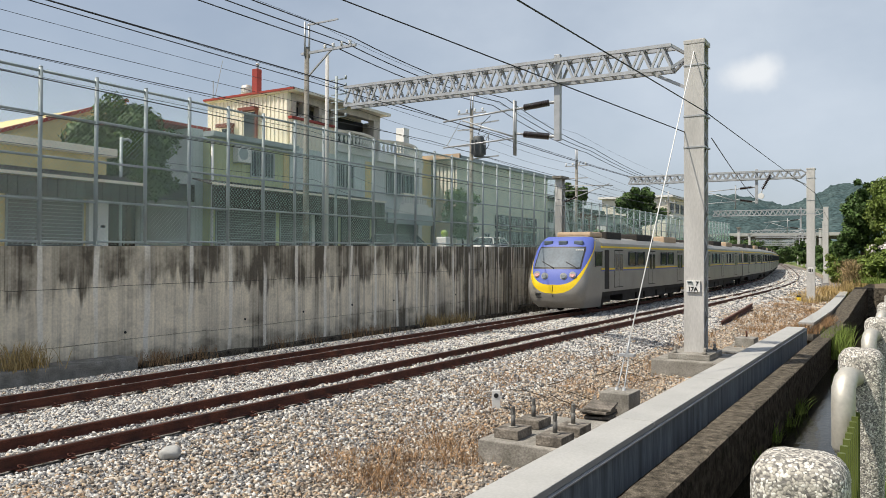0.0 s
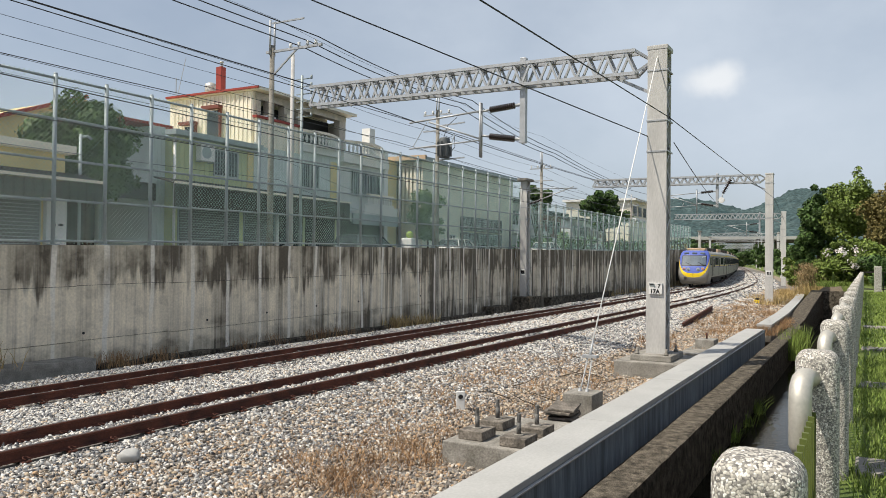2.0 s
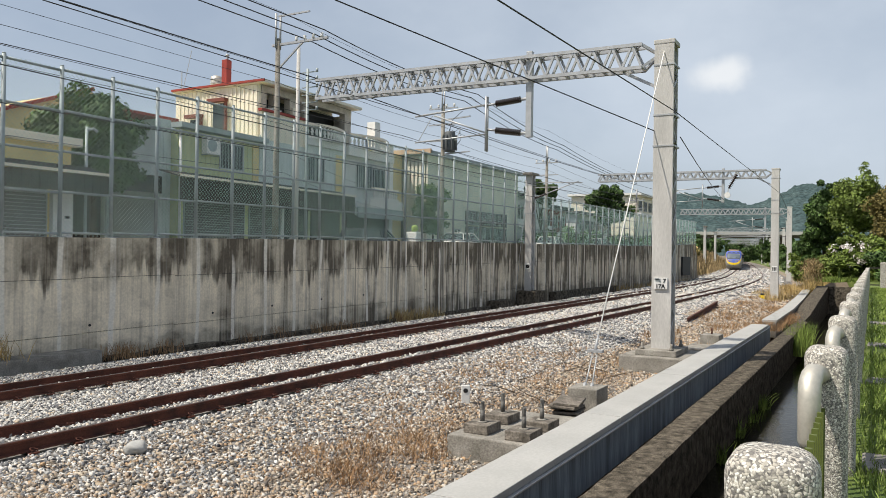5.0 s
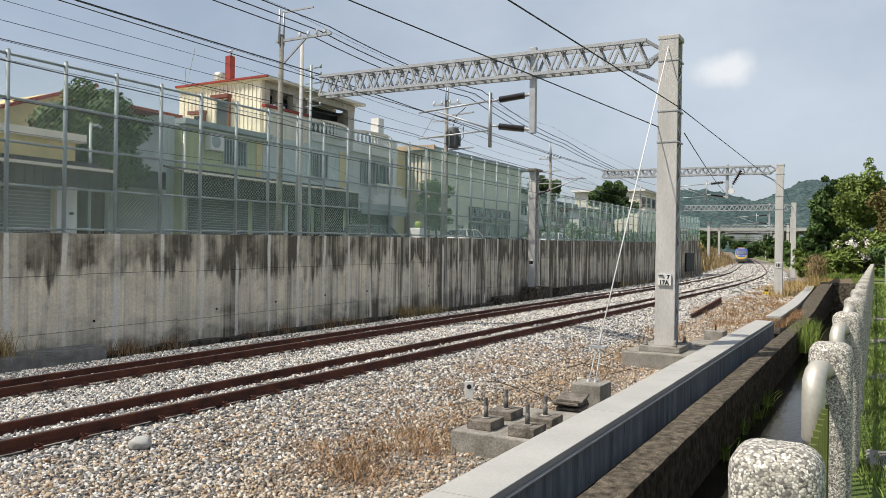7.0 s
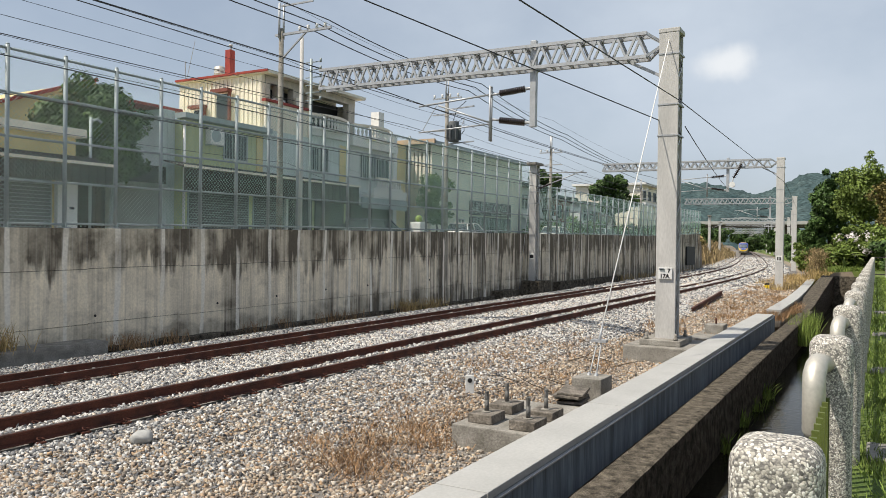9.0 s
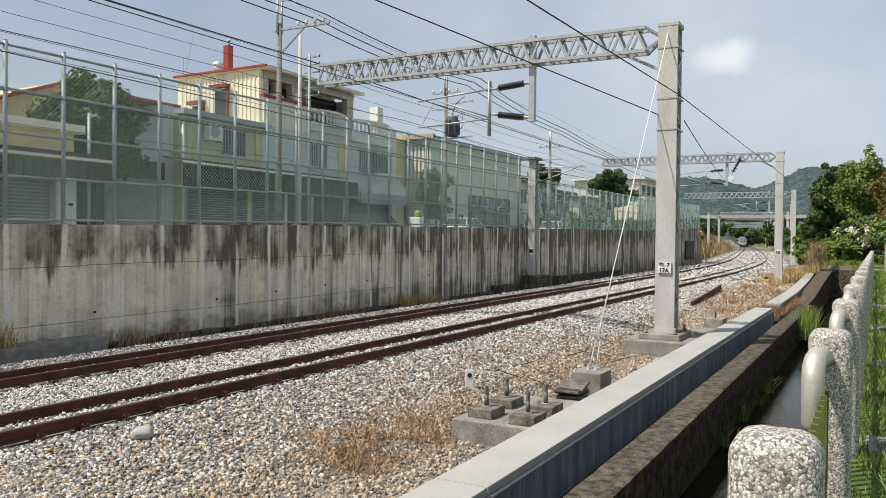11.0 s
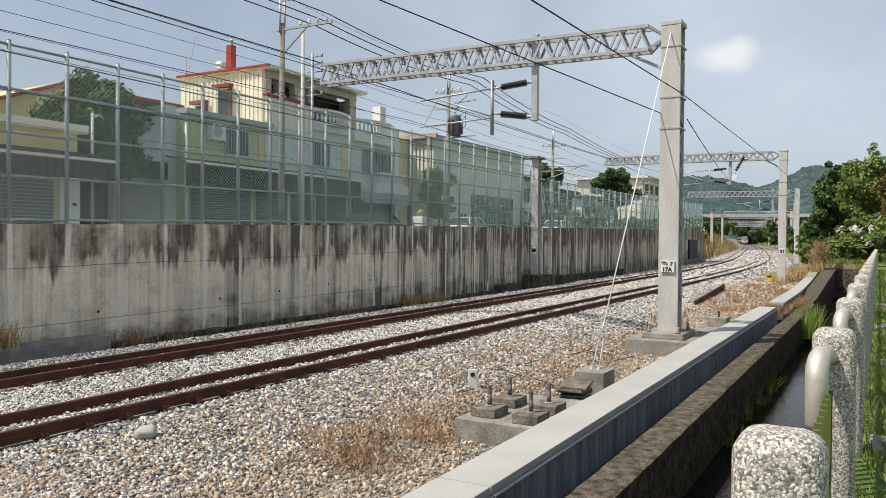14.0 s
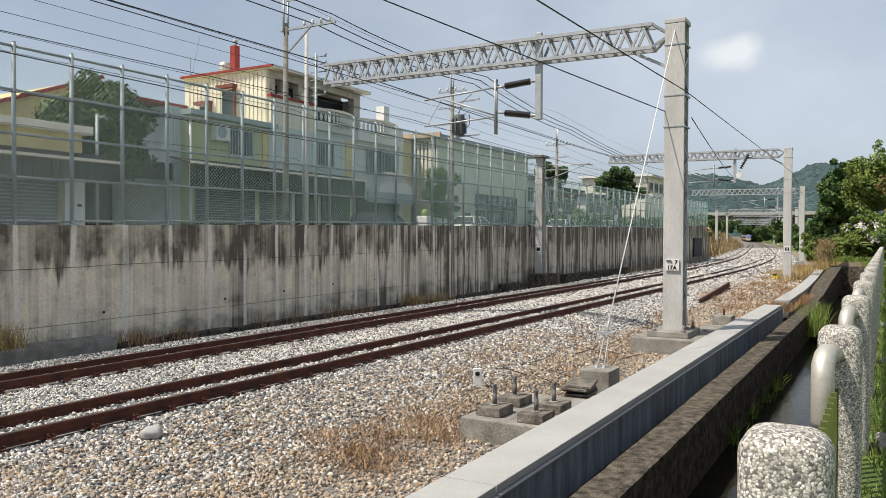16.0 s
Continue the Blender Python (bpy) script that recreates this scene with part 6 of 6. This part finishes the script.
def side_window(parent, y0, y1, z0, z1, x, frame):
    w = part("window", box(x - 0.05, x + 0.05, y0, y1, z0, z1), M["glass"], parent, "dark side window")
    bm = bmesh.new()
    bx(bm, x - 0.35, x - 0.051, y0 - 0.15, y1 + 0.15, z1 + 0.05, z1 + 0.22)
    bx(bm, x - 0.2, x - 0.051, y0 - 0.1, y0 - 0.02, z0 - 0.05, z1 + 0.05)
    part("hood", bm, M[frame], w, "brick-red window hood")


def shutter(parent, x0, x1, z0, z1, y):
    sh = part("roller_shutter", box(x0 - 0.06, x1 + 0.06, y - 0.005, y + 0.03, z0 - 0.02, z1 + 0.05), M["fence"], parent, "grey roller shutter")
    s0 = None
    for z in steps(z0, z1, 0.11)[:-1]:
        if s0 is None:
            s0 = part("slat", box(x0, x1, y - 0.035, y - 0.006, 0.008, 0.1, 0.008), M["shutter"], sh)
            s0.matrix_basis = pose(0, 0, z)
        else:
            same(s0, sh, pose(0, 0, z))


def awning(parent, x0, x1, y, z, out=1.3, drop=0.62):
    bm = bmesh.new()
    v = [bm.verts.new(p) for p in ((x0, y, z + 0.3), (x1, y, z + 0.3), (x1, y - out, z), (x0, y - out, z), (x0, y, z + 0.24), (x1, y, z + 0.24), (x1, y - out, z - 0.06), (x0, y - out, z - 0.06))]
    for f in ((0, 1, 2, 3), (7, 6, 5, 4), (3, 2, 6, 7), (0, 3, 7, 4), (1, 5, 6, 2), (0, 4, 5, 1)):
        bm.faces.new([v[i] for i in f])
    part("awning", bm, M["under"], parent, "dark sheet awning")
    part("awning_valance", box(x0, x1, y - out, y - out + 0.03, z - drop, z - 0.07), M["under"], parent)
    rib_parts(parent, x0, x1, y - out, z - drop, z - 0.07, 0.3, 0.025, M["under"])
    part("awning_edge", box(x0 - 0.05, x1 + 0.05, y - out - 0.08, y - out - 0.03, z - 0.04, z + 0.05), M["cream"], parent, "pale front edge")


def baluster_row(parent, x0, x1, y, z, h, arc=0.0):
    n = int((x1 - x0) / 0.24)
    f = lambda q: y - arc * math.sin(math.pi * (q - x0) / (x1 - x0))
    b0 = None
    for k in range(n):
        q = x0 + (k + 0.5) * (x1 - x0) / n
        if b0 is None:
            bm = bmesh.new()
            tube(bm, [(0, 0, 0), (0, 0, h * 0.2), (0, 0, h * 0.45), (0, 0, h * 0.8), (0, 0, h)], [0.06, 0.05, 0.085, 0.04, 0.06], 8)
            b0 = part("baluster", bm, M["white"], parent, "white baluster")
            b0.matrix_basis = pose(q, f(q), z)
        else:
            same(b0, parent, pose(q, f(q), z))
    path = [(q, f(q), z + h) for q in steps(x0, x1, (x1 - x0) / 10)]
    part("handrail", sweep([(-0.12, 0), (0.12, 0), (0.12, 0.14), (-0.12, 0.14)], path), M["cream"], parent, "cream coping")
    part("plinth", sweep([(-0.12, -0.12), (0.12, -0.12), (0.12, 0), (-0.12, 0)], [(a, b, z) for a, b, c in path]), M["white"], parent)


def air_conditioner(x, y, z):
    a = empty("air_conditioner", label="white wall-mounted air conditioner with a round fan grille", category="air conditioner")
    part("case", box(x - 0.4, x + 0.4, y - 0.38, y - 0.04, z, z + 0.75, 0.03), M["white"], a)
    bm = bmesh.new()
    tube(bm, [(x - 0.08, y - 0.4, z + 0.38), (x - 0.08, y - 0.379, z + 0.38)], 0.27, 18)
    part("fan_grille", bm, M["fence"], a, "dark round grille")
    bm = bmesh.new()
    bar(bm, (x - 0.35, y, z - 0.03), (x - 0.35, y - 0.4, z - 0.03), 0.04)
    bar(bm, (x + 0.35, y, z - 0.03), (x + 0.35, y - 0.4, z - 0.03), 0.04)
    part("bracket", bm, M["fence"], a)


def house_green():
    h = empty("house", label="pale green and cream clad house with red-edged roof", category="house")
    part("wall", box(23.4, 35.15, 26.0, 38.0, 2.0, 7.75), M["greenwall"], h, "pale green walls")
    rib_parts(h, 23.5, 27.9, 26.0, 5.9, 7.6, 0.3, 0.02, M["greenwall"])
    part("panel", box(27.95, 28.35, 25.94, 25.995, 5.7, 7.6), M["yellow"], h, "ochre panel")
    rib_parts(h, 28.4, 35.1, 25.96, 5.7, 8.1, 0.24, 0.02, M["bluewall"])
    part("panel", box(28.4, 35.15, 25.96, 25.995, 5.7, 8.15), M["bluewall"], h, "pale blue-grey ribbed sheet")
    part("panel", box(34.45, 35.0, 25.9, 25.935, 5.9, 7.9), M["yellow"], h, "ochre panel")
    part("roof_edge", box(23.2, 28.6, 25.55, 26.2, 7.76, 7.98), M["fence"], h, "grey eave")
    # top storey: clad side wall, stone verandah front, its openings' shade painted on a back sheet
    part("upper_wall", box(28.9, 36.4, 27.7, 32.3, 7.75, 10.8), M["cream"], h, "cream clad top storey")
    part("upper_side", box(28.9, 29.1, 26.55, 27.69, 7.75, 10.8), M["cream"], h, "cream clad side wall")
    part("upper_cladding", ribs(bmesh.new(), 26.6, 32.2, 28.9, 7.9, 10.72, 0.28, 0.04, "y"), M["cream"], h)
    for a, b, z0, z1 in ((29.101, 29.45, 8.0, 10.8), (30.0, 30.35, 8.0, 10.8), (31.2, 31.75, 8.0, 10.8), (32.35, 32.75, 8.0, 10.8), (36.0, 36.6, 8.0, 10.8)):
        part("pier", box(a, b, 26.5, 26.9, z0, z1, 0.02), M["verandah"], h, "stone-faced verandah pier")
    part("lintel", box(29.101, 36.6, 26.48, 26.95, 10.45, 10.79), M["verandah"], h)
    part("end_wall", box(36.42, 36.59, 26.91, 27.69, 8.0, 10.44), M["verandah"], h)
    # flat near-black sheet: the verandah's shade is put into its colour
    part("shade_sheet", box(29.102, 36.4, 27.6, 27.69, 8.0, 10.44), M["dark"], h, "near-black sheet painting the verandah's deep shade")
    part("screen_wall", box(31.2, 31.75, 26.3, 26.49, 8.6, 10.0), M["cream"], h, "cream screen panel")
    side_window(h, 28.6, 29.5, 8.5, 10.0, 28.84, "orange")
    side_window(h, 30.3, 31.1, 8.3, 9.3, 28.84, "orange")
    part("roof", box(28.75, 37.0, 26.0, 32.4, 10.81, 10.96), M["cream"], h, "flat cream roof slab")
    part("roof_trim", box(28.66, 28.75, 26.0, 32.4, 10.87, 10.97), M["redroof"], h, "red roof trim")
    rib_parts(h, 28.55, 31.6, 25.92, 8.0, 9.3, 0.28, 0.03, M["cream"])
    part("parapet", box(28.5, 31.65, 25.92, 26.04, 7.99, 9.35), M["cream"], h)
    part("parapet_trim", box(28.4, 31.7, 25.84, 26.1, 9.36, 9.48), M["redroof"], h, "red parapet trim")
    part("pilaster", box(31.66, 31.8, 25.85, 26.05, 7.99, 9.4), M["cream"], h)
    baluster_row(h, 31.8, 35.1, 25.95, 8.62, 0.55, 0.45)
    part("parapet", box(31.8, 35.15, 25.75, 25.955, 8.16, 8.5), M["greywall"], h, "grey tiled parapet")
    window(h, 25.8, 27.25, 6.3, 7.45, 25.98, 8)
    window(h, 31.85, 33.3, 6.3, 7.5, 25.9, 9)
    awning(h, 22.4, 34.6, 25.95, 5.6, 1.25, 1.0)
    shutter(h, 23.8, 27.4, 2.3, 4.7, 25.96)
    shutter(h, 27.8, 29.9, 2.3, 4.7, 25.96)
    for a, b in ((30.2, 32.1), (32.4, 34.9)):
        part("shopfront", box(a, b, 25.93, 25.99, 2.3, 4.7), M["glass"], h, "dark shop front")
    part("pier", box(29.95, 30.15, 25.85, 25.99, 2.0, 4.8), M["white"], h)
    bm = bmesh.new()
    tube(bm, [(23.45, 25.88, 2.0), (23.45, 25.88, 7.7)], 0.06, 8)
    part("drain_pipe", bm, M["white"], h)
    part("lean_to_roof", box(20.9, 24.0, 26.6, 30.8, 8.15, 8.27), M["redroof"], h, "red sheet roof")
    rib_parts(h, 22.8, 23.35, 26.4, 2.0, 8.1, 0.2, 0.03, M["bluewall"])
    part("side_wall", box(22.75, 23.39, 26.4, 30.6, 2.0, 8.1), M["bluewall"], h, "pale sheet-metal lean-to")
    # added shelter: its near-black parts stand in for tree shade and dark shop fronts
    p = empty("carport", label="added near-black shelter standing in for tree shade and dark shop fronts", category="carport")
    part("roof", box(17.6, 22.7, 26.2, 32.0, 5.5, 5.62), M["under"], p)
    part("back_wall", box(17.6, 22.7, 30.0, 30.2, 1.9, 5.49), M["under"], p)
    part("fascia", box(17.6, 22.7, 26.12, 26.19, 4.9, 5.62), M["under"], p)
    for a in (17.7, 20.2):
        part("post", box(a, a + 0.12, 26.3, 26.42, 1.9, 5.49), M["fence"], p)
    c = empty("chimney", label="brick-red chimney with a steel flue on the roof", category="chimney")
    part("shaft", box(29.05, 29.4, 28.85, 29.2, 10.965, 12.3, 0.02), M["redroof"], c)
    bm = bmesh.new()
    tube(bm, [(29.25, 29.0, 12.25), (29.25, 29.0, 12.55)], 0.06, 8)
    tube(bm, [(29.25, 29.0, 12.52), (29.25, 29.0, 12.6)], 0.1, 8)
    part("flue", bm, M["galv"], c)
    t = empty("water_tank", label="steel rooftop water tank with hoops", category="water tank")
    bm = bmesh.new()
    tube(bm, [(29.6, 30.1, 10.965), (29.6, 30.1, 11.6), (29.6, 30.1, 11.68)], [0.3, 0.3, 0.12], 14)
    part("drum", bm, M["steel"], t)
    for z in (11.05, 11.25, 11.45):
        bm = bmesh.new()
        tube(bm, [(29.6, 30.1, z), (29.6, 30.1, z + 0.05)], 0.315, 14)
        part("hoop", bm, M["galv"], t)
    bm = bmesh.new()
    tube(bm, [(29.0, 32.0, 10.965), (29.0, 32.0, 12.0)], 0.025, 5)
    tube(bm, [(29.0, 31.9, 10.965), (29.0, 31.3, 13.0)], 0.015, 5)
    tagged(part("antenna", bm, M["galv"]), "thin roof antenna masts on the cream house", "antenna")
    air_conditioner(25.05, 25.95, 6.8)
    air_conditioner(29.75, 26.5, 8.9)


house_green()


def house_grey():
    h = empty("house", label="grey tiled house with white balustrades and balcony", category="house")
    part("wall", box(35.2, 39.9, 26.0, 38.0, 2.0, 8.35), M["greywall"], h, "grey tiled walls")
    # tile courses
    c0 = None
    for z in steps(5.75, 8.25, 0.125):
        if c0 is None:
            c0 = part("tile_course", box(35.22, 39.88, 25.985, 25.999, 0.006, 0.118), M["greywall"], h)
            c0.matrix_basis = pose(0, 0, z)
        else:
            same(c0, h, pose(0, 0, z))
    baluster_row(h, 35.6, 39.6, 25.95, 8.62, 0.52, 0.6)
    part("parapet", box(35.25, 39.9, 25.6, 25.98, 8.0, 8.48), M["white"], h)
    part("pilaster", box(39.55, 39.95, 25.7, 25.98, 2.0, 9.1), M["white"], h)
    part("balcony_slab", box(36.3, 39.8, 24.9, 25.98, 5.1, 5.35, 0.03), M["white"], h)
    part("balcony_wall", box(36.3, 39.8, 24.85, 24.95, 5.35, 5.6), M["white"], h, "white balcony front")
    baluster_row(h, 36.6, 39.2, 24.9, 5.72, 0.42)
    window(h, 36.55, 37.9, 6.2, 7.6, 25.94, 6)
    window(h, 38.2, 39.4, 6.2, 7.5, 25.94, 8)
    part("fascia", box(35.2, 39.9, 24.9, 25.0, 4.5, 5.09), M["fence"], h)
    # flush near-black panels paint the shade inside the garages
    part("garage", box(35.5, 37.3, 25.9, 25.99, 2.3, 4.7), M["dark"], h, "near-black panel painting the shade inside a garage")
    part("garage", box(37.6, 39.5, 25.9, 25.99, 2.3, 4.7), M["dark"], h, "near-black panel painting the shade inside a garage")
    part("stair_tower", box(41.0, 41.6, 27.8, 28.4, 8.0, 10.9), M["white"], h, "white roof turret")
    part("wing", box(39.96, 44.6, 28.0, 38.0, 2.0, 9.2), M["yellow"], h, "dull yellow side wing")


house_grey()


def warehouse():
    w = empty("warehouse", label="pale cream-green corrugated metal warehouse with strip windows", category="warehouse")
    part("wall", box(44.7, 59.7, 26.0, 40.0, 2.0, 9.15), M["whwall"], w, "pale corrugated walls")
    part("cladding", ribs(bmesh.new(), 44.8, 59.6, 26.0, 2.1, 9.1, 0.3, 0.012), M["whwall"], w, "ribbed cream-green cladding")
    part("side_cladding", ribs(bmesh.new(), 26.1, 39.8, 44.7, 2.7, 9.1, 0.3, 0.04, "y"), M["cream"], w, "cream ribbed side")
    part("side_skin", box(44.66, 44.699, 26.0, 40, 2.7, 9.1), M["cream"], w)
    part("roof", box(44.4, 60.1, 25.6, 40.2, 9.16, 9.4), M["fence"], w, "grey eave")
    part("roof_trim", box(44.3, 44.5, 25.6, 40.2, 9.2, 9.5), M["tan"], w, "orange-brown verge")
    for a in (50.2, 52.0, 53.8, 55.6):
        window(w, a, a + 1.65, 4.75, 5.7, 25.95, frame="drum")
        window(w, a, a + 1.65, 2.6, 4.55, 25.95, 7, frame="drum")
    window(w, 48.4, 49.2, 3.4, 4.3, 25.95)


warehouse()


def low_shop():
    s = empty("shop", label="low yellow plaster shop with awning and shutters", category="shop")
    part("wall", box(5.0, 16.2, 22.9, 25.0, 2.0, 5.85), M["yellow"], s, "yellow plaster wall")
    part("cornice", box(4.8, 16.4, 22.6, 25.2, 5.85, 6.12, 0.02), M["cream"], s)
    awning(s, 4.8, 16.9, 22.85, 4.95, 0.9)
    for a in (7.2, 10.2, 12.9):
        shutter(s, a, a + 2.4, 2.8, 4.6, 22.86)
    part("pier", box(15.45, 16.15, 22.7, 22.88, 2.7, 4.8), M["white"], s, "white wall pier")
    for k in (15.6, 15.86):
        part("mark", box(k, k + 0.16, 22.68, 22.699, 3.5, 3.58), M["black"], s)
    g = empty("house", label="yellow gabled house with red sloping roof", category="house")
    bm = bmesh.new()
    v = [bm.verts.new(p) for y in (32.0, 42.0) for p in ((15.5, y, 2.0), (27.5, y, 2.0), (27.5, y, 8.0), (23.6, y, 9.9), (15.5, y, 6.8))]
    bm.faces.new(v[:5][::-1]), bm.faces.new(v[5:])
    for k in range(5):
        bm.faces.new((v[k], v[(k + 1) % 5], v[5 + (k + 1) % 5], v[5 + k]))
    bmesh.ops.recalc_face_normals(bm, faces=bm.faces)
    part("wall", bm, M["yellow"], g)
    bm = bmesh.new()
    bar(bm, (23.6, 31.9, 9.98), (15.2, 31.9, 6.75), 0.3, 0.16)
    part("roof_edge", bm, M["redroof"], g, "red roof edge")
    bm = bmesh.new()
    tube(bm, [(16.75, 22.9, 1.9), (16.75, 22.9, 6.6)], 0.05, 8)
    tube(bm, [(16.75, 22.9, 6.5), (16.95, 22.8, 6.55), (17.05, 22.75, 6.45)], 0.05, 6)
    tagged(part("vent_pipe", bm, M["fence"]), "grey vent pipe in front of the shop", "pipe")


low_shop()


def far_houses():
    for x0, x1, y0, z1, k, lab in ((61, 69, 27, 7.6, "greywall", "grey low house with dark roof behind the fence"), (70, 77, 28, 7.2, "orange", "brick-red low house behind the fence"), (101, 109, 27, 10.6, "cream", "cream three-storey house beyond the tree"), (110, 120, 28, 8.6, "orange", "reddish house beyond the tree"), (86, 98, 30, 7.4, "greywall", "grey house behind the street tree")):
        h = empty("house", label=lab, category="house")
        part("wall", box(x0, x1, y0, y0 + 9, 2.4, z1), M[k], h)
        part("roof", box(x0 - 0.5, x1 + 0.5, y0 - 0.7, y0 + 9.4, z1 + 0.004, z1 + 0.28, 0.02), M["dark"] if k != "cream" else M["white"], h)
        for q in steps(x0 + 0.8, x1 - 2, 2.3):
            window(h, q, q + 1.3, z1 - 1.9, z1 - 0.7, y0 - 0.02)
        part("balcony", box(x0, x1, y0 - 0.6, y0 - 0.02, z1 - 2.7, z1 - 2.3), M["white"], h)


far_houses()


def parked_car(x, y, z, col, label, estate=False):
    c = empty("parked_car", pose(x, y, z), label=label, category="car", group="cars on the street")
    r = -1.95 if estate else -1.25
    low = [(-2.1, 0.25), (2.1, 0.25), (2.15, 0.62), (2.0, 0.78), (1.1, 0.93), (-1.75, 0.98), (-2.12, 0.92), (-2.15, 0.6)]
    cab = [(1.12, 0.9), (0.35, 1.40), (-0.4, 1.47), (r, 1.42), (r - 0.55 if not estate else r - 0.12, 0.95)]
    for name, prof, wide, mtl in (("body", low, 0.84, col), ("cabin", cab, 0.72, M["glass"])):
        bm = bmesh.new()
        rings = [[bm.verts.new((a, s * (wide - (0.12 if b > 1.2 else 0.0)), b)) for a, b in prof] for s in (-1, 1)]
        n = len(prof)
        bm.faces.new(rings[0]), bm.faces.new(rings[1][::-1])
        for k in range(n):
            bm.faces.new((rings[0][k], rings[1][k], rings[1][(k + 1) % n], rings[0][(k + 1) % n]))
        bmesh.ops.recalc_face_normals(bm, faces=bm.faces)
        bmesh.ops.bevel(bm, geom=list(bm.edges), offset=0.07 if name == "body" else 0.04, segments=2, affect="EDGES")
        part(name, bm, mtl, c, "" if name == "body" else "dark tinted windows")
    part("roof", box(r + 0.05, 0.3, -0.6, 0.6, 1.43, 1.485, 0.025), col, c)
    for s in (-1, 1):
        for a, b in (((1.05, 0.93), (0.3, 1.43)), ((-0.35, 0.95), (-0.4, 1.45)), ((r - 0.1, 0.97), (r + 0.05, 1.43))):
            bm = bmesh.new()
            bar(bm, (a[0], s * 0.74, a[1]), (b[0], s * 0.62, b[1]), 0.07, 0.05)
            part("pillar", bm, col, c)
        for q in (-1.3, 1.35):
            bm = bmesh.new()
            tube(bm, [(q, s * 0.62, 0.32), (q, s * 0.85, 0.32)], 0.32, 16)
            w = part("wheel", bm, M["black"], c)
            bm = bmesh.new()
            tube(bm, [(q, s * 0.851, 0.32), (q, s * 0.86, 0.32)], 0.2, 12)
            part("rim", bm, M["galv"], w)


greycar = mat("dark_grey_car_paint", (0.09, 0.10, 0.12), 0.3, 0.05, 2.0, 30, 0.0, metal=0.3, spec=0.6)
parked_car(33.4, 22.6, wall_top(33.4) - 0.85, greycar, "dark grey estate car parked on the street", True)
parked_car(43.4, 22.6, wall_top(43.4) - 0.85, M["white"], "white saloon car parked on the street")
parked_car(58.0, 22.2, wall_top(58) - 0.85, M["white"], "white saloon car parked beside the warehouse")
parked_car(70.5, 22.2, wall_top(70.5) - 0.85, M["galv"], "silver estate car parked further along the street", True)
b = empty("water_cooler", label="white drinks tub with a green ball lid by the fence", category="container")
part("tub", box(37.15, 37.95, 22.3, 23.0, 2.25, 3.75, 0.05), M["white"], b)
bm = bmesh.new()
bmesh.ops.create_icosphere(bm, subdivisions=2, radius=0.22, matrix=Matrix.Translation((37.55, 22.65, 3.94)))
part("lid", bm, M["leaf_light"], b, "bright green lid")


# ---- distance ----
def overpass():
    o = empty("overpass", label="grey concrete road overpass across the railway", category="bridge")
    part("deck", box(238, 247, 12, 95, 9.1, 9.55, 0.05), M["concrete"], o)
    part("parapet", box(237.6, 238.0, 12, 95, 9.3, 10.2, 0.03), M["trough"], o)
    part("girder", box(238.3, 246, 12, 95, 8.5, 9.09), M["oldcon"], o)
    for y in (22, 50, 78):
        part("pier", box(240, 244, y - 1.0, y + 1.0, -0.5, 8.5, 0.1), M["oldcon"], o)
    part("abutment", box(236, 249, 95, 110, 3, 9.0), M["concrete"], o)


overpass()


def hills():
    bm = bmesh.new()
    rows = []
    azs = [radians(-20 + 0.16 * k) for k in range(360)]
    for j in range(24):
        f = j / 23
        row = []
        for a in azs:
            deg = math.degrees(a)
            top = float(np.interp(deg, (-30, -5, 1, 3.5, 4.5, 6.5, 7.5, 9.5, 11.6, 14, 20, 45), (60, 70, 76, 80, 80, 66, 64, 74, 72, 66, 40, 25)))
            d = 620 + 330 * f
            h = top * math.sin(f * math.pi / 2) ** 1.2
            p = Vector((d * math.cos(a), d * math.sin(a), 0))
            h *= 1 + 0.10 * noise.fractal(p * 0.012, 1.0, 2.0, 5) + 0.05 * noise.noise(p * 0.08) + 0.03 * noise.noise(p * 0.3)
            row.append(bm.verts.new((p.x, p.y, max(1.0, h))))
        rows.append(row)
    for q, w in zip(rows, rows[1:]):
        for k in range(len(q) - 1):
            bm.faces.new((q[k], w[k], w[k + 1], q[k + 1])).smooth = True
    tagged(part("hill", bm, M["hill"]), "wooded hills on the horizon, blue-green with distance haze in their colour", "hill", kind="structure")
    blk = [("cream", 300, 62, 8), ("white", 320, 72, 10), ("greywall", 280, 88, 9)]
    for k, x, y, z in blk:
        h = empty("house", label="pale distant building beyond the overpass", category="house")
        part("wall", box(x, x + 12, y, y + 12, 3, z), M[k], h)
        part("roof", box(x - 0.5, x + 12.5, y - 0.5, y + 12.5, z + 0.004, z + 0.5), M["fence"], h)


hills()


# ---- what moves ----
def motions():
    for k, coach in enumerate(COACHES):
        walk(coach, [(t, car_pose(x + 20.15 * k)) for t, x in TRAIN_X])


motions()
